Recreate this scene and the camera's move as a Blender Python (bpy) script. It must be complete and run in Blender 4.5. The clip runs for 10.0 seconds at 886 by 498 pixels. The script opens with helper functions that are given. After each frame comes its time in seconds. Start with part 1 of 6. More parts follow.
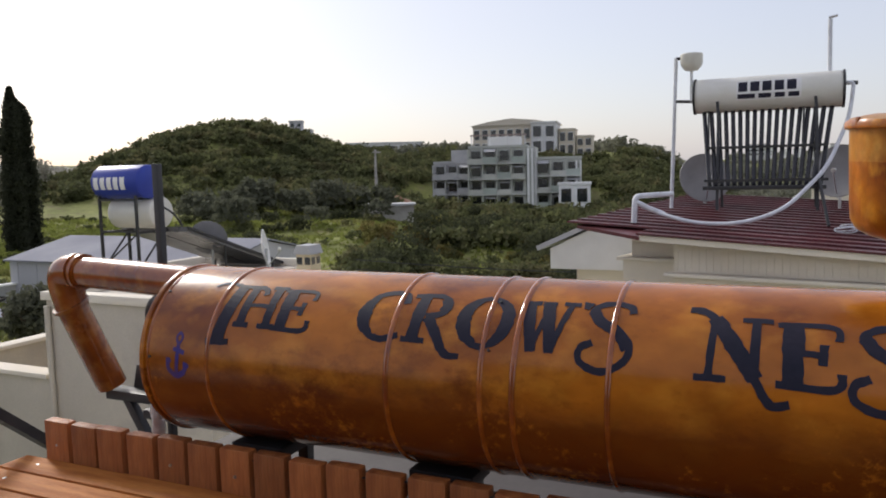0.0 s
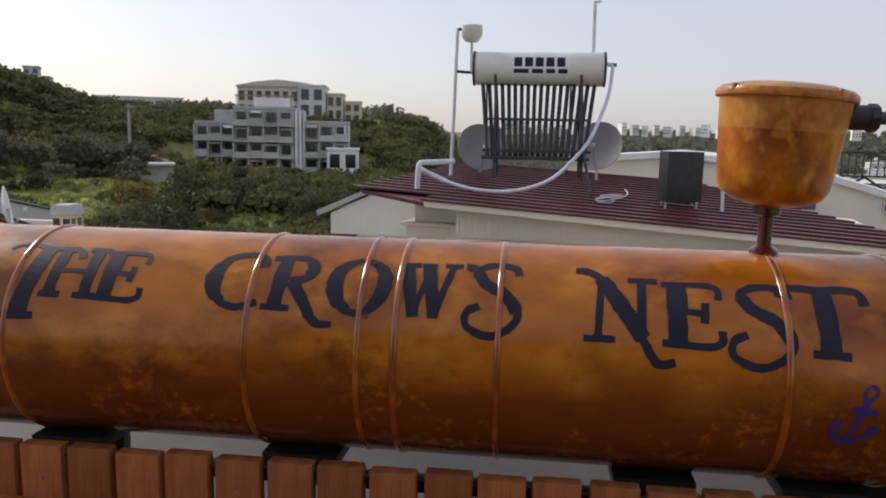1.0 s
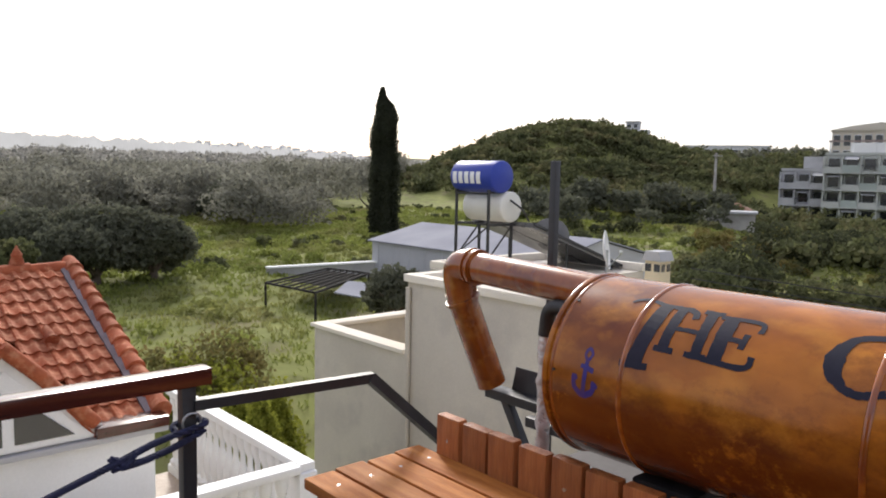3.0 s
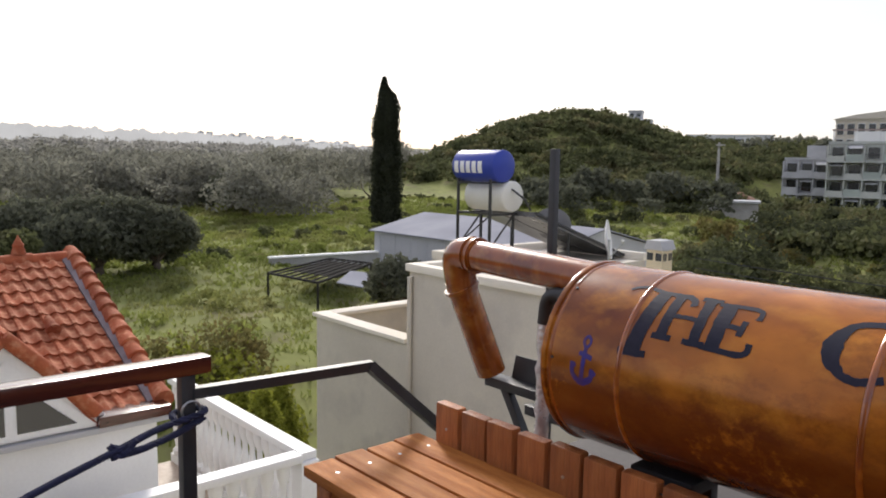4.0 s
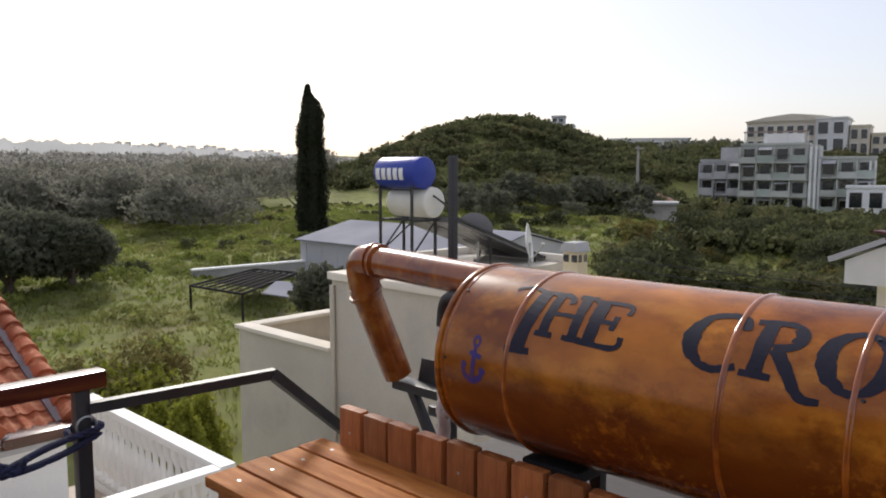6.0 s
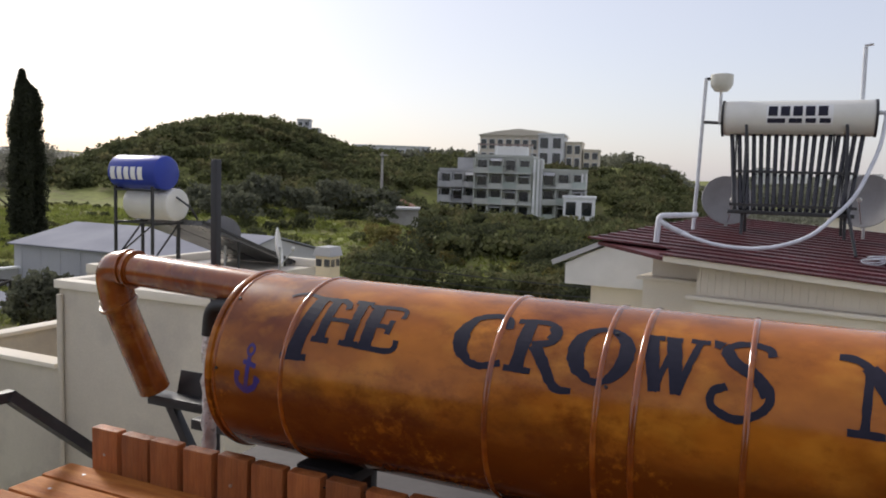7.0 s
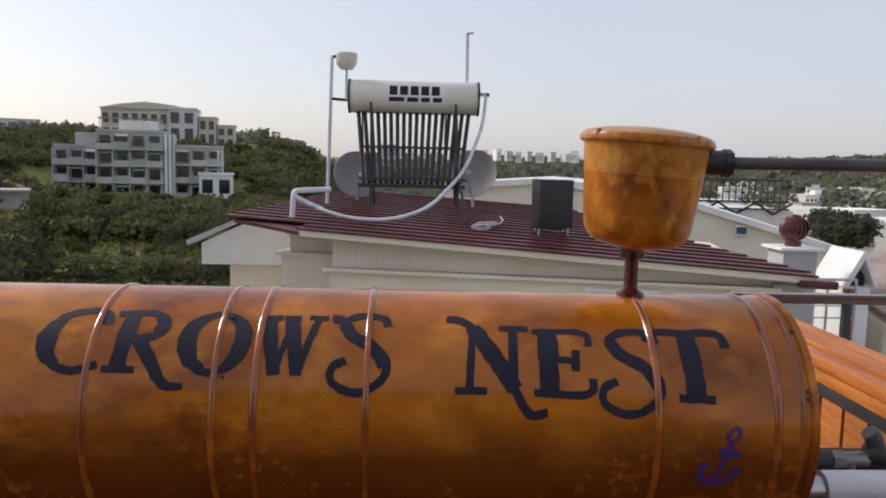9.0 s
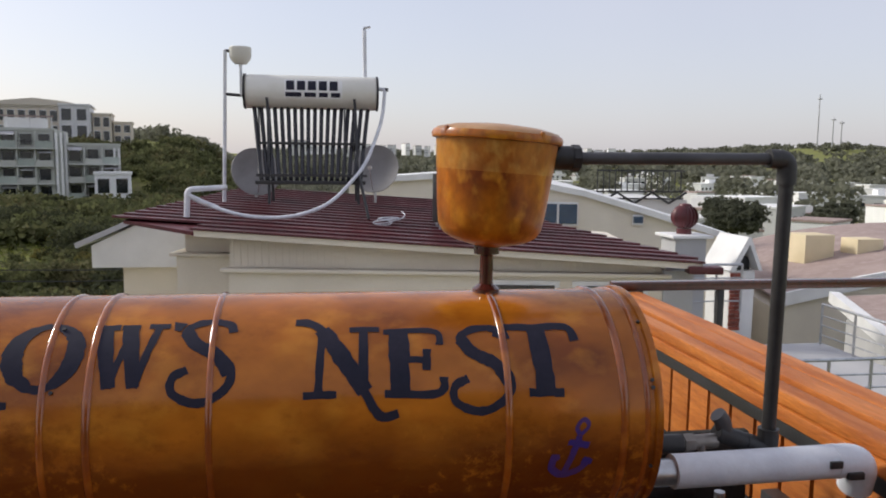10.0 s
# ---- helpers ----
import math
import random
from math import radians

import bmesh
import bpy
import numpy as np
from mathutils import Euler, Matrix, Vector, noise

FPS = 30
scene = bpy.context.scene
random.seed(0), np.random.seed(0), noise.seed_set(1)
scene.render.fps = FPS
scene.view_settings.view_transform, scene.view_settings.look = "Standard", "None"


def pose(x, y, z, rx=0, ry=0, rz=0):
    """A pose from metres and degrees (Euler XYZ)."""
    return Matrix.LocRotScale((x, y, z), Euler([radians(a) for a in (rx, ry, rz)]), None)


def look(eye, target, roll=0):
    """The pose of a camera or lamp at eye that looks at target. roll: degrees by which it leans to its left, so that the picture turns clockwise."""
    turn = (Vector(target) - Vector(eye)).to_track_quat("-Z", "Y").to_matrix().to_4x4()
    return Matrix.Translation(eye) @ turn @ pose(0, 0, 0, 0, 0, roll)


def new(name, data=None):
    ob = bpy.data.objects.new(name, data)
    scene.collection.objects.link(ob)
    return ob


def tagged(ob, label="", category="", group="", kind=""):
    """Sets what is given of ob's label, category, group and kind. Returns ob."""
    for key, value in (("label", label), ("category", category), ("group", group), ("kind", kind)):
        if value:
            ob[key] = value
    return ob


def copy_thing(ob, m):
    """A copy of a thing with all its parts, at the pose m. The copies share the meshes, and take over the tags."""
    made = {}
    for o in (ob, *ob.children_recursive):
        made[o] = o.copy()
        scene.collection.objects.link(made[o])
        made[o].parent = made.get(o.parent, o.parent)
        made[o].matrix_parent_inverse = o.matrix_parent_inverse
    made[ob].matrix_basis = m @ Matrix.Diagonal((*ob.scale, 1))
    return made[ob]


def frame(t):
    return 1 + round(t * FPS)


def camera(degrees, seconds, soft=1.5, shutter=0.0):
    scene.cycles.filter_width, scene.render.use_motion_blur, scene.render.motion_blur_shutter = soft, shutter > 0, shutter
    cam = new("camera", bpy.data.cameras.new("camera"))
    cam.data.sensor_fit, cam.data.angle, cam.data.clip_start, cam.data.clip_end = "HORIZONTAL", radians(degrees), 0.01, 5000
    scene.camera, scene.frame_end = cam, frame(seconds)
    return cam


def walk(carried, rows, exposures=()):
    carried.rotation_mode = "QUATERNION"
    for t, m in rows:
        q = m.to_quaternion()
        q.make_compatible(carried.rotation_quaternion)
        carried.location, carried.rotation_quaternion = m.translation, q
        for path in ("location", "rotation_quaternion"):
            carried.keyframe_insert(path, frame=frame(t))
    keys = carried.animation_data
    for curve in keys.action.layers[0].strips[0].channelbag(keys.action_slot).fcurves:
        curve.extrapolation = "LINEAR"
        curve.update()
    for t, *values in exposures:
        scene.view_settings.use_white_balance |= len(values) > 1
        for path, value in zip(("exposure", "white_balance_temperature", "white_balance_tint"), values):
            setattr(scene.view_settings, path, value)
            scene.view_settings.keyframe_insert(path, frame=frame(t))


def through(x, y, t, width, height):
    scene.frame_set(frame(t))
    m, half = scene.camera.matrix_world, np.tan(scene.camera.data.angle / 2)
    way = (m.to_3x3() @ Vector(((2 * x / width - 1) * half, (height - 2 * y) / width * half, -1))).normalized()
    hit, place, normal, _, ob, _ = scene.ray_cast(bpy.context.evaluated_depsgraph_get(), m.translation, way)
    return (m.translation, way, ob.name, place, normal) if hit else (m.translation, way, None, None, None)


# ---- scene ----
cam = camera(60.2, 10.0, soft=1.9)
PATH = [
    (0, (0.553, -0.051, 1.737), (-0.276, 1.758, 1.536), -1.4),
    (0.5, (0.457, 0.044, 1.7), (0.18, 2.012, 1.476), 0.4),
    (1, (0.242, 0.036, 1.699), (-0.002, 2.0, 1.408), 1.2),
    (1.5, (0.268, 0.072, 1.688), (-0.562, 1.867, 1.387), -0.9),
    (2, (0.178, 0.015, 1.758), (-1.076, 1.55, 1.493), -0.4),
    (2.5, (0.134, 0.019, 1.752), (-1.32, 1.377, 1.547), 0.7),
    (3, (0.139, 0.023, 1.743), (-1.356, 1.337, 1.545), 1.1),
    (4.5, (0.155, 0.038, 1.736), (-1.341, 1.345, 1.505), 0.9),
    (5, (0.191, 0.04, 1.742), (-1.315, 1.337, 1.52), 0.6),
    (6.5, (0.288, 0.076, 1.744), (-0.866, 1.698, 1.549), 0.5),
    (7, (0.225, -0.013, 1.754), (-0.604, 1.798, 1.569), 1.8),
    (7.5, (0.216, 0.021, 1.752), (-0.357, 1.928, 1.56), 2.0),
    (8, (0.231, 0.063, 1.748), (-0.096, 2.026, 1.546), 1.7),
    (8.5, (0.247, 0.102, 1.745), (0.122, 2.087, 1.533), 1.5),
    (9, (0.266, 0.127, 1.744), (0.333, 2.114, 1.524), 1.4),
    (9.5, (0.315, 0.14, 1.75), (0.513, 2.117, 1.521), 1.0),
    (10, (0.409, 0.142, 1.755), (0.706, 2.106, 1.525), 0.6),
]
EXPOSURES = [(0, 0.17), (1, 0.13), (1.5, 0.38), (2.0, 0.6), (2.5, 0.62), (3.0, 0.58), (4.5, 0.39), (5, 0.32), (6.5, 0.21), (7.5, 0.14), (10, 0.2)]
walk(cam, [(t, look(eye, target, roll)) for t, eye, target, roll in PATH], exposures=EXPOSURES)

# ---- world and light ----
SUN_AZ, SUN_EL = 62.0, 33.0          # degrees to the left of +y, and above the horizon
sun_dir = Vector((-math.sin(radians(SUN_AZ)) * math.cos(radians(SUN_EL)),
                  math.cos(radians(SUN_AZ)) * math.cos(radians(SUN_EL)), math.sin(radians(SUN_EL))))
world = bpy.data.worlds.new("sky")
scene.world = world
world.use_nodes = True
wn, wl = world.node_tree.nodes, world.node_tree.links
wn.clear()
sky = wn.new("ShaderNodeTexSky")
sky.sky_type = "NISHITA"
sky.sun_disc = False
sky.sun_elevation = radians(SUN_EL)
sky.sun_rotation = radians(-SUN_AZ)
sky.air_density, sky.dust_density, sky.ozone_density = 1.0, 2.0, 2.0
bg = wn.new("ShaderNodeBackground")
bg.inputs["Strength"].default_value = 0.13
wout = wn.new("ShaderNodeOutputWorld")
# high thin cloud: a pale veil over the clear sky
veil = wn.new("ShaderNodeMix")
veil.data_type = "RGBA"
veil.inputs["Factor"].default_value = 0.62
veil.inputs["B"].default_value = (5.74, 5.50, 6.06, 1)
cloud = wn.new("ShaderNodeTexNoise")
cloud.inputs["Scale"].default_value, cloud.inputs["Detail"].default_value = 2.2, 5
cmap = wn.new("ShaderNodeMapRange")
cmap.inputs["To Min"].default_value, cmap.inputs["To Max"].default_value = 0.44, 0.66
wl.new(cloud.outputs["Fac"], cmap.inputs["Value"])
wl.new(cmap.outputs[0], veil.inputs["Factor"])
wl.new(sky.outputs[0], veil.inputs["A"])
wl.new(veil.outputs["Result"], bg.inputs[0])
wl.new(bg.outputs[0], wout.inputs[0])
sun_data = bpy.data.lights.new("sun", "SUN")
sun_data.energy, sun_data.angle, sun_data.color = 2.2, radians(11), (1.0, 0.95, 0.87)
sun = new("sun", sun_data)
sun.matrix_world = look(sun_dir * 60, (0, 0, 0))

# ---- materials ----
def material(name, a, b=None, rough=0.6, metal=0.0, scale=3.0, fine=40.0, bump=0.15, coat=0.0, stretch=(1, 1, 1),
             c=None, mixrange=(0.35, 0.65), spec=0.5, random_by="", fine_mix=0.25, space="Object"):
    """Two colours mixed by noise at two scales, with a fine relief; c: a third, stain colour."""
    m = bpy.data.materials.new(name)
    m.use_nodes = True
    n, l = m.node_tree.nodes, m.node_tree.links
    p = n["Principled BSDF"]
    b = b or tuple(v * 0.8 for v in a)
    tc = n.new("ShaderNodeTexCoord")
    mp = n.new("ShaderNodeMapping")
    mp.inputs["Scale"].default_value = stretch
    l.new(tc.outputs[space], mp.inputs[0])
    big = n.new("ShaderNodeTexNoise")
    big.inputs["Scale"].default_value, big.inputs["Detail"].default_value = scale, 5
    small = n.new("ShaderNodeTexNoise")
    small.inputs["Scale"].default_value, small.inputs["Detail"].default_value = fine, 4
    l.new(mp.outputs[0], big.inputs[0])
    l.new(mp.outputs[0], small.inputs[0])
    ramp = n.new("ShaderNodeMapRange")
    ramp.inputs["From Min"].default_value, ramp.inputs["From Max"].default_value = mixrange
    l.new(big.outputs["Fac"], ramp.inputs["Value"])
    mix = n.new("ShaderNodeMix")
    mix.data_type = "RGBA"
    mix.inputs["A"].default_value, mix.inputs["B"].default_value = (*a, 1), (*b, 1)
    l.new(ramp.outputs[0], mix.inputs["Factor"])
    col = mix.outputs["Result"]
    if c:
        third = n.new("ShaderNodeTexNoise")
        third.inputs["Scale"].default_value, third.inputs["Detail"].default_value = scale * 2.7, 6
        l.new(mp.outputs[0], third.inputs[0])
        r3 = n.new("ShaderNodeMapRange")
        r3.inputs["From Min"].default_value, r3.inputs["From Max"].default_value = 0.5, 0.72
        l.new(third.outputs["Fac"], r3.inputs["Value"])
        m3 = n.new("ShaderNodeMix")
        m3.data_type = "RGBA"
        m3.inputs["B"].default_value = (*c, 1)
        l.new(r3.outputs[0], m3.inputs["Factor"])
        l.new(col, m3.inputs["A"])
        col = m3.outputs["Result"]
    # fine grain and, where asked, a shift from piece to piece
    hsv = n.new("ShaderNodeHueSaturation")
    gm = n.new("ShaderNodeMapRange")
    gm.inputs["To Min"].default_value, gm.inputs["To Max"].default_value = 1 - fine_mix, 1 + fine_mix
    l.new(small.outputs["Fac"], gm.inputs["Value"])
    value = gm.outputs[0]
    if random_by:
        if random_by == "object":
            src = n.new("ShaderNodeObjectInfo").outputs["Random"]
        else:
            src = n.new("ShaderNodeNewGeometry").outputs["Random Per Island"]
        rr = n.new("ShaderNodeMapRange")
        rr.inputs["To Min"].default_value, rr.inputs["To Max"].default_value = (0.75, 1.25) if random_by == "object" else (0.82, 1.18)
        l.new(src, rr.inputs["Value"])
        mul = n.new("ShaderNodeMath")
        mul.operation = "MULTIPLY"
        l.new(value, mul.inputs[0])
        l.new(rr.outputs[0], mul.inputs[1])
        value = mul.outputs[0]
    l.new(value, hsv.inputs["Value"])
    l.new(col, hsv.inputs["Color"])
    l.new(hsv.outputs[0], p.inputs["Base Color"])
    p.inputs["Roughness"].default_value, p.inputs["Metallic"].default_value = rough, metal
    p.inputs["Specular IOR Level"].default_value = spec
    p.inputs["Coat Weight"].default_value, p.inputs["Coat Roughness"].default_value = coat, 0.12
    rmap = n.new("ShaderNodeMapRange")
    rmap.inputs["To Min"].default_value, rmap.inputs["To Max"].default_value = max(rough - 0.12, 0.03), min(rough + 0.12, 1)
    l.new(big.outputs["Fac"], rmap.inputs["Value"])
    l.new(rmap.outputs[0], p.inputs["Roughness"])
    if bump:
        bp = n.new("ShaderNodeBump")
        bp.inputs["Strength"].default_value, bp.inputs["Distance"].default_value = bump, 0.01
        l.new(small.outputs["Fac"], bp.inputs["Height"])
        l.new(bp.outputs[0], p.inputs["Normal"])
    return m


M = {}
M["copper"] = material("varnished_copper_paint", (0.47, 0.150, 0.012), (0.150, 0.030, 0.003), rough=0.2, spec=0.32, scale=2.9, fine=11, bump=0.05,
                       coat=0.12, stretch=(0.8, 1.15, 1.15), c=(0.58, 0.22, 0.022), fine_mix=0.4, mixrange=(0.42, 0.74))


def stipple(m, dark, scale, lo, hi):
    """A finer layer of dark sponge marks over a painted material."""
    n, l = m.node_tree.nodes, m.node_tree.links
    p = n["Principled BSDF"]
    src = p.inputs["Base Color"].links[0].from_socket
    mask = n.new("ShaderNodeTexNoise")
    mask.inputs["Scale"].default_value = scale * 0.12
    spots = n.new("ShaderNodeTexNoise")
    spots.inputs["Scale"].default_value, spots.inputs["Detail"].default_value, spots.inputs["Roughness"].default_value = scale, 8, 0.75
    mp = n["Mapping"]
    l.new(mp.outputs[0], mask.inputs[0])
    l.new(mp.outputs[0], spots.inputs[0])
    add = n.new("ShaderNodeMath")
    add.operation = "MULTIPLY"
    l.new(mask.outputs["Fac"], add.inputs[0])
    l.new(spots.outputs["Fac"], add.inputs[1])
    rg = n.new("ShaderNodeMapRange")
    rg.inputs["From Min"].default_value, rg.inputs["From Max"].default_value = lo, hi
    rg.inputs["To Max"].default_value = 0.75
    l.new(add.outputs[0], rg.inputs["Value"])
    mx = n.new("ShaderNodeMix")
    mx.data_type = "RGBA"
    mx.inputs["B"].default_value = (*dark, 1)
    l.new(rg.outputs[0], mx.inputs["Factor"])
    l.new(src, mx.inputs["A"])
    l.new(mx.outputs["Result"], p.inputs["Base Color"])


stipple(M["copper"], (0.12, 0.022, 0.003), 15.0, 0.245, 0.40)


def sponged_shade_band(m, dark, z_mid, ragged, soft):
    """A ragged dark sponged band that also paints underside shade along the tank's lower side, rubbed through to gold
    in spots.
    """
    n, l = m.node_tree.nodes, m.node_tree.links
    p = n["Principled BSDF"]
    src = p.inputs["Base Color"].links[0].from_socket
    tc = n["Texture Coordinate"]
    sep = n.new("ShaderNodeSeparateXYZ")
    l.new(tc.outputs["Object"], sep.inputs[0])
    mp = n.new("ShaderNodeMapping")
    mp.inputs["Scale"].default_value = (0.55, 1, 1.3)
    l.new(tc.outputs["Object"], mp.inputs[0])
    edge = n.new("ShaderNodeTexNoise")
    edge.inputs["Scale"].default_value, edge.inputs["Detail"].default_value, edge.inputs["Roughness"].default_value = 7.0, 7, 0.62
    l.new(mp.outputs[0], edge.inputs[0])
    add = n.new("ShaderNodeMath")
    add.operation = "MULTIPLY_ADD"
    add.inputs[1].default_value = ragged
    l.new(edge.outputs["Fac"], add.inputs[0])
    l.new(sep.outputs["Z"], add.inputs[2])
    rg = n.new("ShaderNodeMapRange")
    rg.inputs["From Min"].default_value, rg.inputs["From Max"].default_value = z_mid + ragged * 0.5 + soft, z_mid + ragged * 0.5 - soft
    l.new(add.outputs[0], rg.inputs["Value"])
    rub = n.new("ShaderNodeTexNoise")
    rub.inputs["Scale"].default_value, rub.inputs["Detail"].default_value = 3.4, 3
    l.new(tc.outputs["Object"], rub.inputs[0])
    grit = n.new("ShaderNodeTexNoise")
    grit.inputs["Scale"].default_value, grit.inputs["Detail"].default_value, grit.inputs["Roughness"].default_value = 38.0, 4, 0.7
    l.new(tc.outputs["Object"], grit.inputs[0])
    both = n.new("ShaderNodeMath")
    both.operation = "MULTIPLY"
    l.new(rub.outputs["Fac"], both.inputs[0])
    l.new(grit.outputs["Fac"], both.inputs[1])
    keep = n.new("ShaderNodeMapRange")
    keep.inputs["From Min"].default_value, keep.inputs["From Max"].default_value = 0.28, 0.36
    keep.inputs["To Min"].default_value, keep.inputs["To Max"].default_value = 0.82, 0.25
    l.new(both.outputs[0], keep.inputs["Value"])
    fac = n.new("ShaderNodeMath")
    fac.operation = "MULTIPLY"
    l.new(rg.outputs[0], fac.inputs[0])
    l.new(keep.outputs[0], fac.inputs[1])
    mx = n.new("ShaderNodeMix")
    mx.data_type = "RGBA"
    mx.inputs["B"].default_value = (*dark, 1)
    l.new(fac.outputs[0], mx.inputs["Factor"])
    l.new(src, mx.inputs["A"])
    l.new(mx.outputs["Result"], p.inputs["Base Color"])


# sponge paint plus the underside's shade, both put into the colour below mid-height
sponged_shade_band(M["copper"], (0.105, 0.020, 0.003), 1.155, 0.16, 0.055)
M["hoopcopper"] = material("glossy_hoop_paint", (0.34, 0.085, 0.006), (0.20, 0.042, 0.004), rough=0.16, scale=6, fine=30, bump=0.03, coat=0.6, c=(0.42, 0.13, 0.012))
M["pipecopper"] = material("varnished_pipe_paint", (0.33, 0.085, 0.008), (0.17, 0.034, 0.004), rough=0.25, scale=5, fine=30, bump=0.05, coat=0.6, c=(0.42, 0.16, 0.03))
M["bucket"] = material("amber_brushed_paint", (0.52, 0.165, 0.006), (0.20, 0.038, 0.002), rough=0.34, spec=0.35, scale=9, fine=55, bump=0.08, coat=0.2,
                       stretch=(1, 1, 0.7), c=(0.60, 0.25, 0.02), fine_mix=0.4)
M["bucket_top"] = material("pale_amber_paint", (0.56, 0.24, 0.03), (0.36, 0.11, 0.010), rough=0.34, spec=0.35, scale=9, fine=55, bump=0.08, coat=0.2,
                           stretch=(1, 1, 0.7), c=(0.60, 0.32, 0.07), fine_mix=0.35)
M["lid"] = material("tan_lid_paint", (0.50, 0.30, 0.15), (0.40, 0.20, 0.08), rough=0.4, scale=10, fine=60, bump=0.05)
M["letter"] = material("navy_letter_paint", (0.016, 0.017, 0.032), (0.026, 0.024, 0.04), spec=0.2, rough=0.6, scale=8, fine=60, bump=0.05)
M["anchor"] = material("blue_stencil_paint", (0.03, 0.018, 0.21), (0.07, 0.025, 0.14), rough=0.5, scale=20, fine=60)
M["wood"] = material("oiled_bench_wood", (0.34, 0.115, 0.032), (0.21, 0.06, 0.016), rough=0.5, scale=2.2, fine=22, bump=0.35, stretch=(12, 12, 1.2), random_by="object", fine_mix=0.45)
M["seatwood"] = material("oiled_seat_wood", (0.48, 0.185, 0.042), (0.32, 0.100, 0.021), rough=0.65, spec=0.18, scale=2.2, fine=22, bump=0.35, stretch=(1.2, 12, 12), random_by="object", fine_mix=0.45)
M["honey"] = material("honey_stained_planks", (0.47, 0.155, 0.028), (0.31, 0.085, 0.014), rough=0.48, spec=0.3, scale=2.2, fine=20, bump=0.35, stretch=(12, 1.2, 12), random_by="object", fine_mix=0.45)
M["mahogany"] = material("dark_red_varnished_rail", (0.085, 0.018, 0.012), (0.05, 0.012, 0.008), rough=0.22, scale=4, fine=40, bump=0.04, coat=0.6, stretch=(8, 1, 8))
M["black"] = material("black_painted_steel", (0.018, 0.018, 0.02), (0.03, 0.03, 0.032), rough=0.42, scale=6, fine=60, bump=0.08)
M["matteblack"] = material("weathered_dark_timber", (0.030, 0.028, 0.026), (0.045, 0.042, 0.038), rough=0.95, scale=6, fine=60, bump=0.1, spec=0.05)
M["rubber"] = material("black_pipe_plastic", (0.016, 0.016, 0.017), (0.03, 0.03, 0.03), rough=0.5, scale=10, fine=80, bump=0.1)
M["greypipe"] = material("grey_black_pipe_plastic", (0.075, 0.075, 0.08), (0.04, 0.04, 0.045), rough=0.45, scale=5, fine=50, bump=0.05)
M["foil"] = material("crinkled_foil_wrap", (0.80, 0.78, 0.77), (0.62, 0.60, 0.59), rough=0.3, metal=0.45, scale=25, fine=45, bump=1.0)
M["steel"] = material("galvanised_steel", (0.55, 0.56, 0.57), (0.42, 0.43, 0.45), rough=0.35, metal=0.9, scale=8, fine=60, bump=0.05)
M["brass"] = material("dull_grey_brass", (0.32, 0.30, 0.27), (0.22, 0.2, 0.18), rough=0.4, metal=0.8, scale=20, fine=80)
M["white"] = material("white_paint", (0.80, 0.80, 0.79), (0.70, 0.70, 0.69), rough=0.5, scale=1.5, fine=50, bump=0.08, fine_mix=0.06)
M["enamel"] = material("cream_white_enamel", (0.72, 0.71, 0.66), (0.64, 0.63, 0.57), rough=0.35, scale=2.0, fine=50, bump=0.03, fine_mix=0.06)
M["whitepipe"] = material("white_insulation_foam", (0.72, 0.74, 0.78), (0.60, 0.62, 0.67), rough=0.6, scale=7, fine=50, bump=0.15, fine_mix=0.1)
M["cream"] = material("cream_wall_render", (0.78, 0.72, 0.61), (0.70, 0.64, 0.54), rough=0.85, scale=0.9, fine=60, bump=0.3, fine_mix=0.08)
M["beige"] = material("beige_wall_render", (0.60, 0.55, 0.46), (0.50, 0.455, 0.38), rough=0.88, scale=0.7, fine=50, bump=0.35, fine_mix=0.1, c=(0.46, 0.42, 0.36))
M["yellow"] = material("pale_yellow_render", (0.74, 0.63, 0.42), (0.66, 0.56, 0.36), rough=0.88, scale=1.0, fine=50, bump=0.3, fine_mix=0.08)
M["greywall"] = material("light_grey_render", (0.48, 0.48, 0.48), (0.40, 0.40, 0.41), rough=0.85, scale=0.8, fine=40, bump=0.2, fine_mix=0.08)
M["shedroof"] = material("grey_blue_sheet_roof", (0.29, 0.295, 0.33), (0.24, 0.245, 0.28), rough=0.9, spec=0.15, scale=0.5, fine=10, bump=0.05, fine_mix=0.06)
M["shedwall"] = material("grey_white_sheet_metal", (0.47, 0.47, 0.50), (0.40, 0.40, 0.43), rough=0.5, scale=0.5, fine=10, bump=0.05, fine_mix=0.06)
M["maroon"] = material("maroon_roof_sheet", (0.115, 0.022, 0.027), (0.075, 0.016, 0.019), rough=0.42, scale=2.0, fine=30, bump=0.1, random_by="object", fine_mix=0.15)
M["tile"] = material("terracotta_tile", (0.40, 0.115, 0.050), (0.27, 0.068, 0.030), rough=0.85, spec=0.25, scale=5, fine=50, bump=0.3, random_by="object", c=(0.50, 0.22, 0.12))
M["glass"] = material("dark_window_glass", (0.012, 0.016, 0.02), (0.02, 0.025, 0.03), rough=0.08, scale=1, fine=5, bump=0, spec=0.8)
M["blueglass"] = material("blue_window_glass", (0.02, 0.05, 0.10), (0.03, 0.07, 0.13), rough=0.08, scale=1, fine=5, bump=0, spec=0.8)
M["blue"] = material("royal_blue_tank_paint", (0.018, 0.045, 0.36), (0.014, 0.035, 0.28), rough=0.4, scale=2, fine=30, bump=0.03, fine_mix=0.08)
M["panel"] = material("grey_solar_glass", (0.13, 0.13, 0.135), (0.10, 0.10, 0.105), rough=0.3, scale=2, fine=20, bump=0.02, spec=0.7)
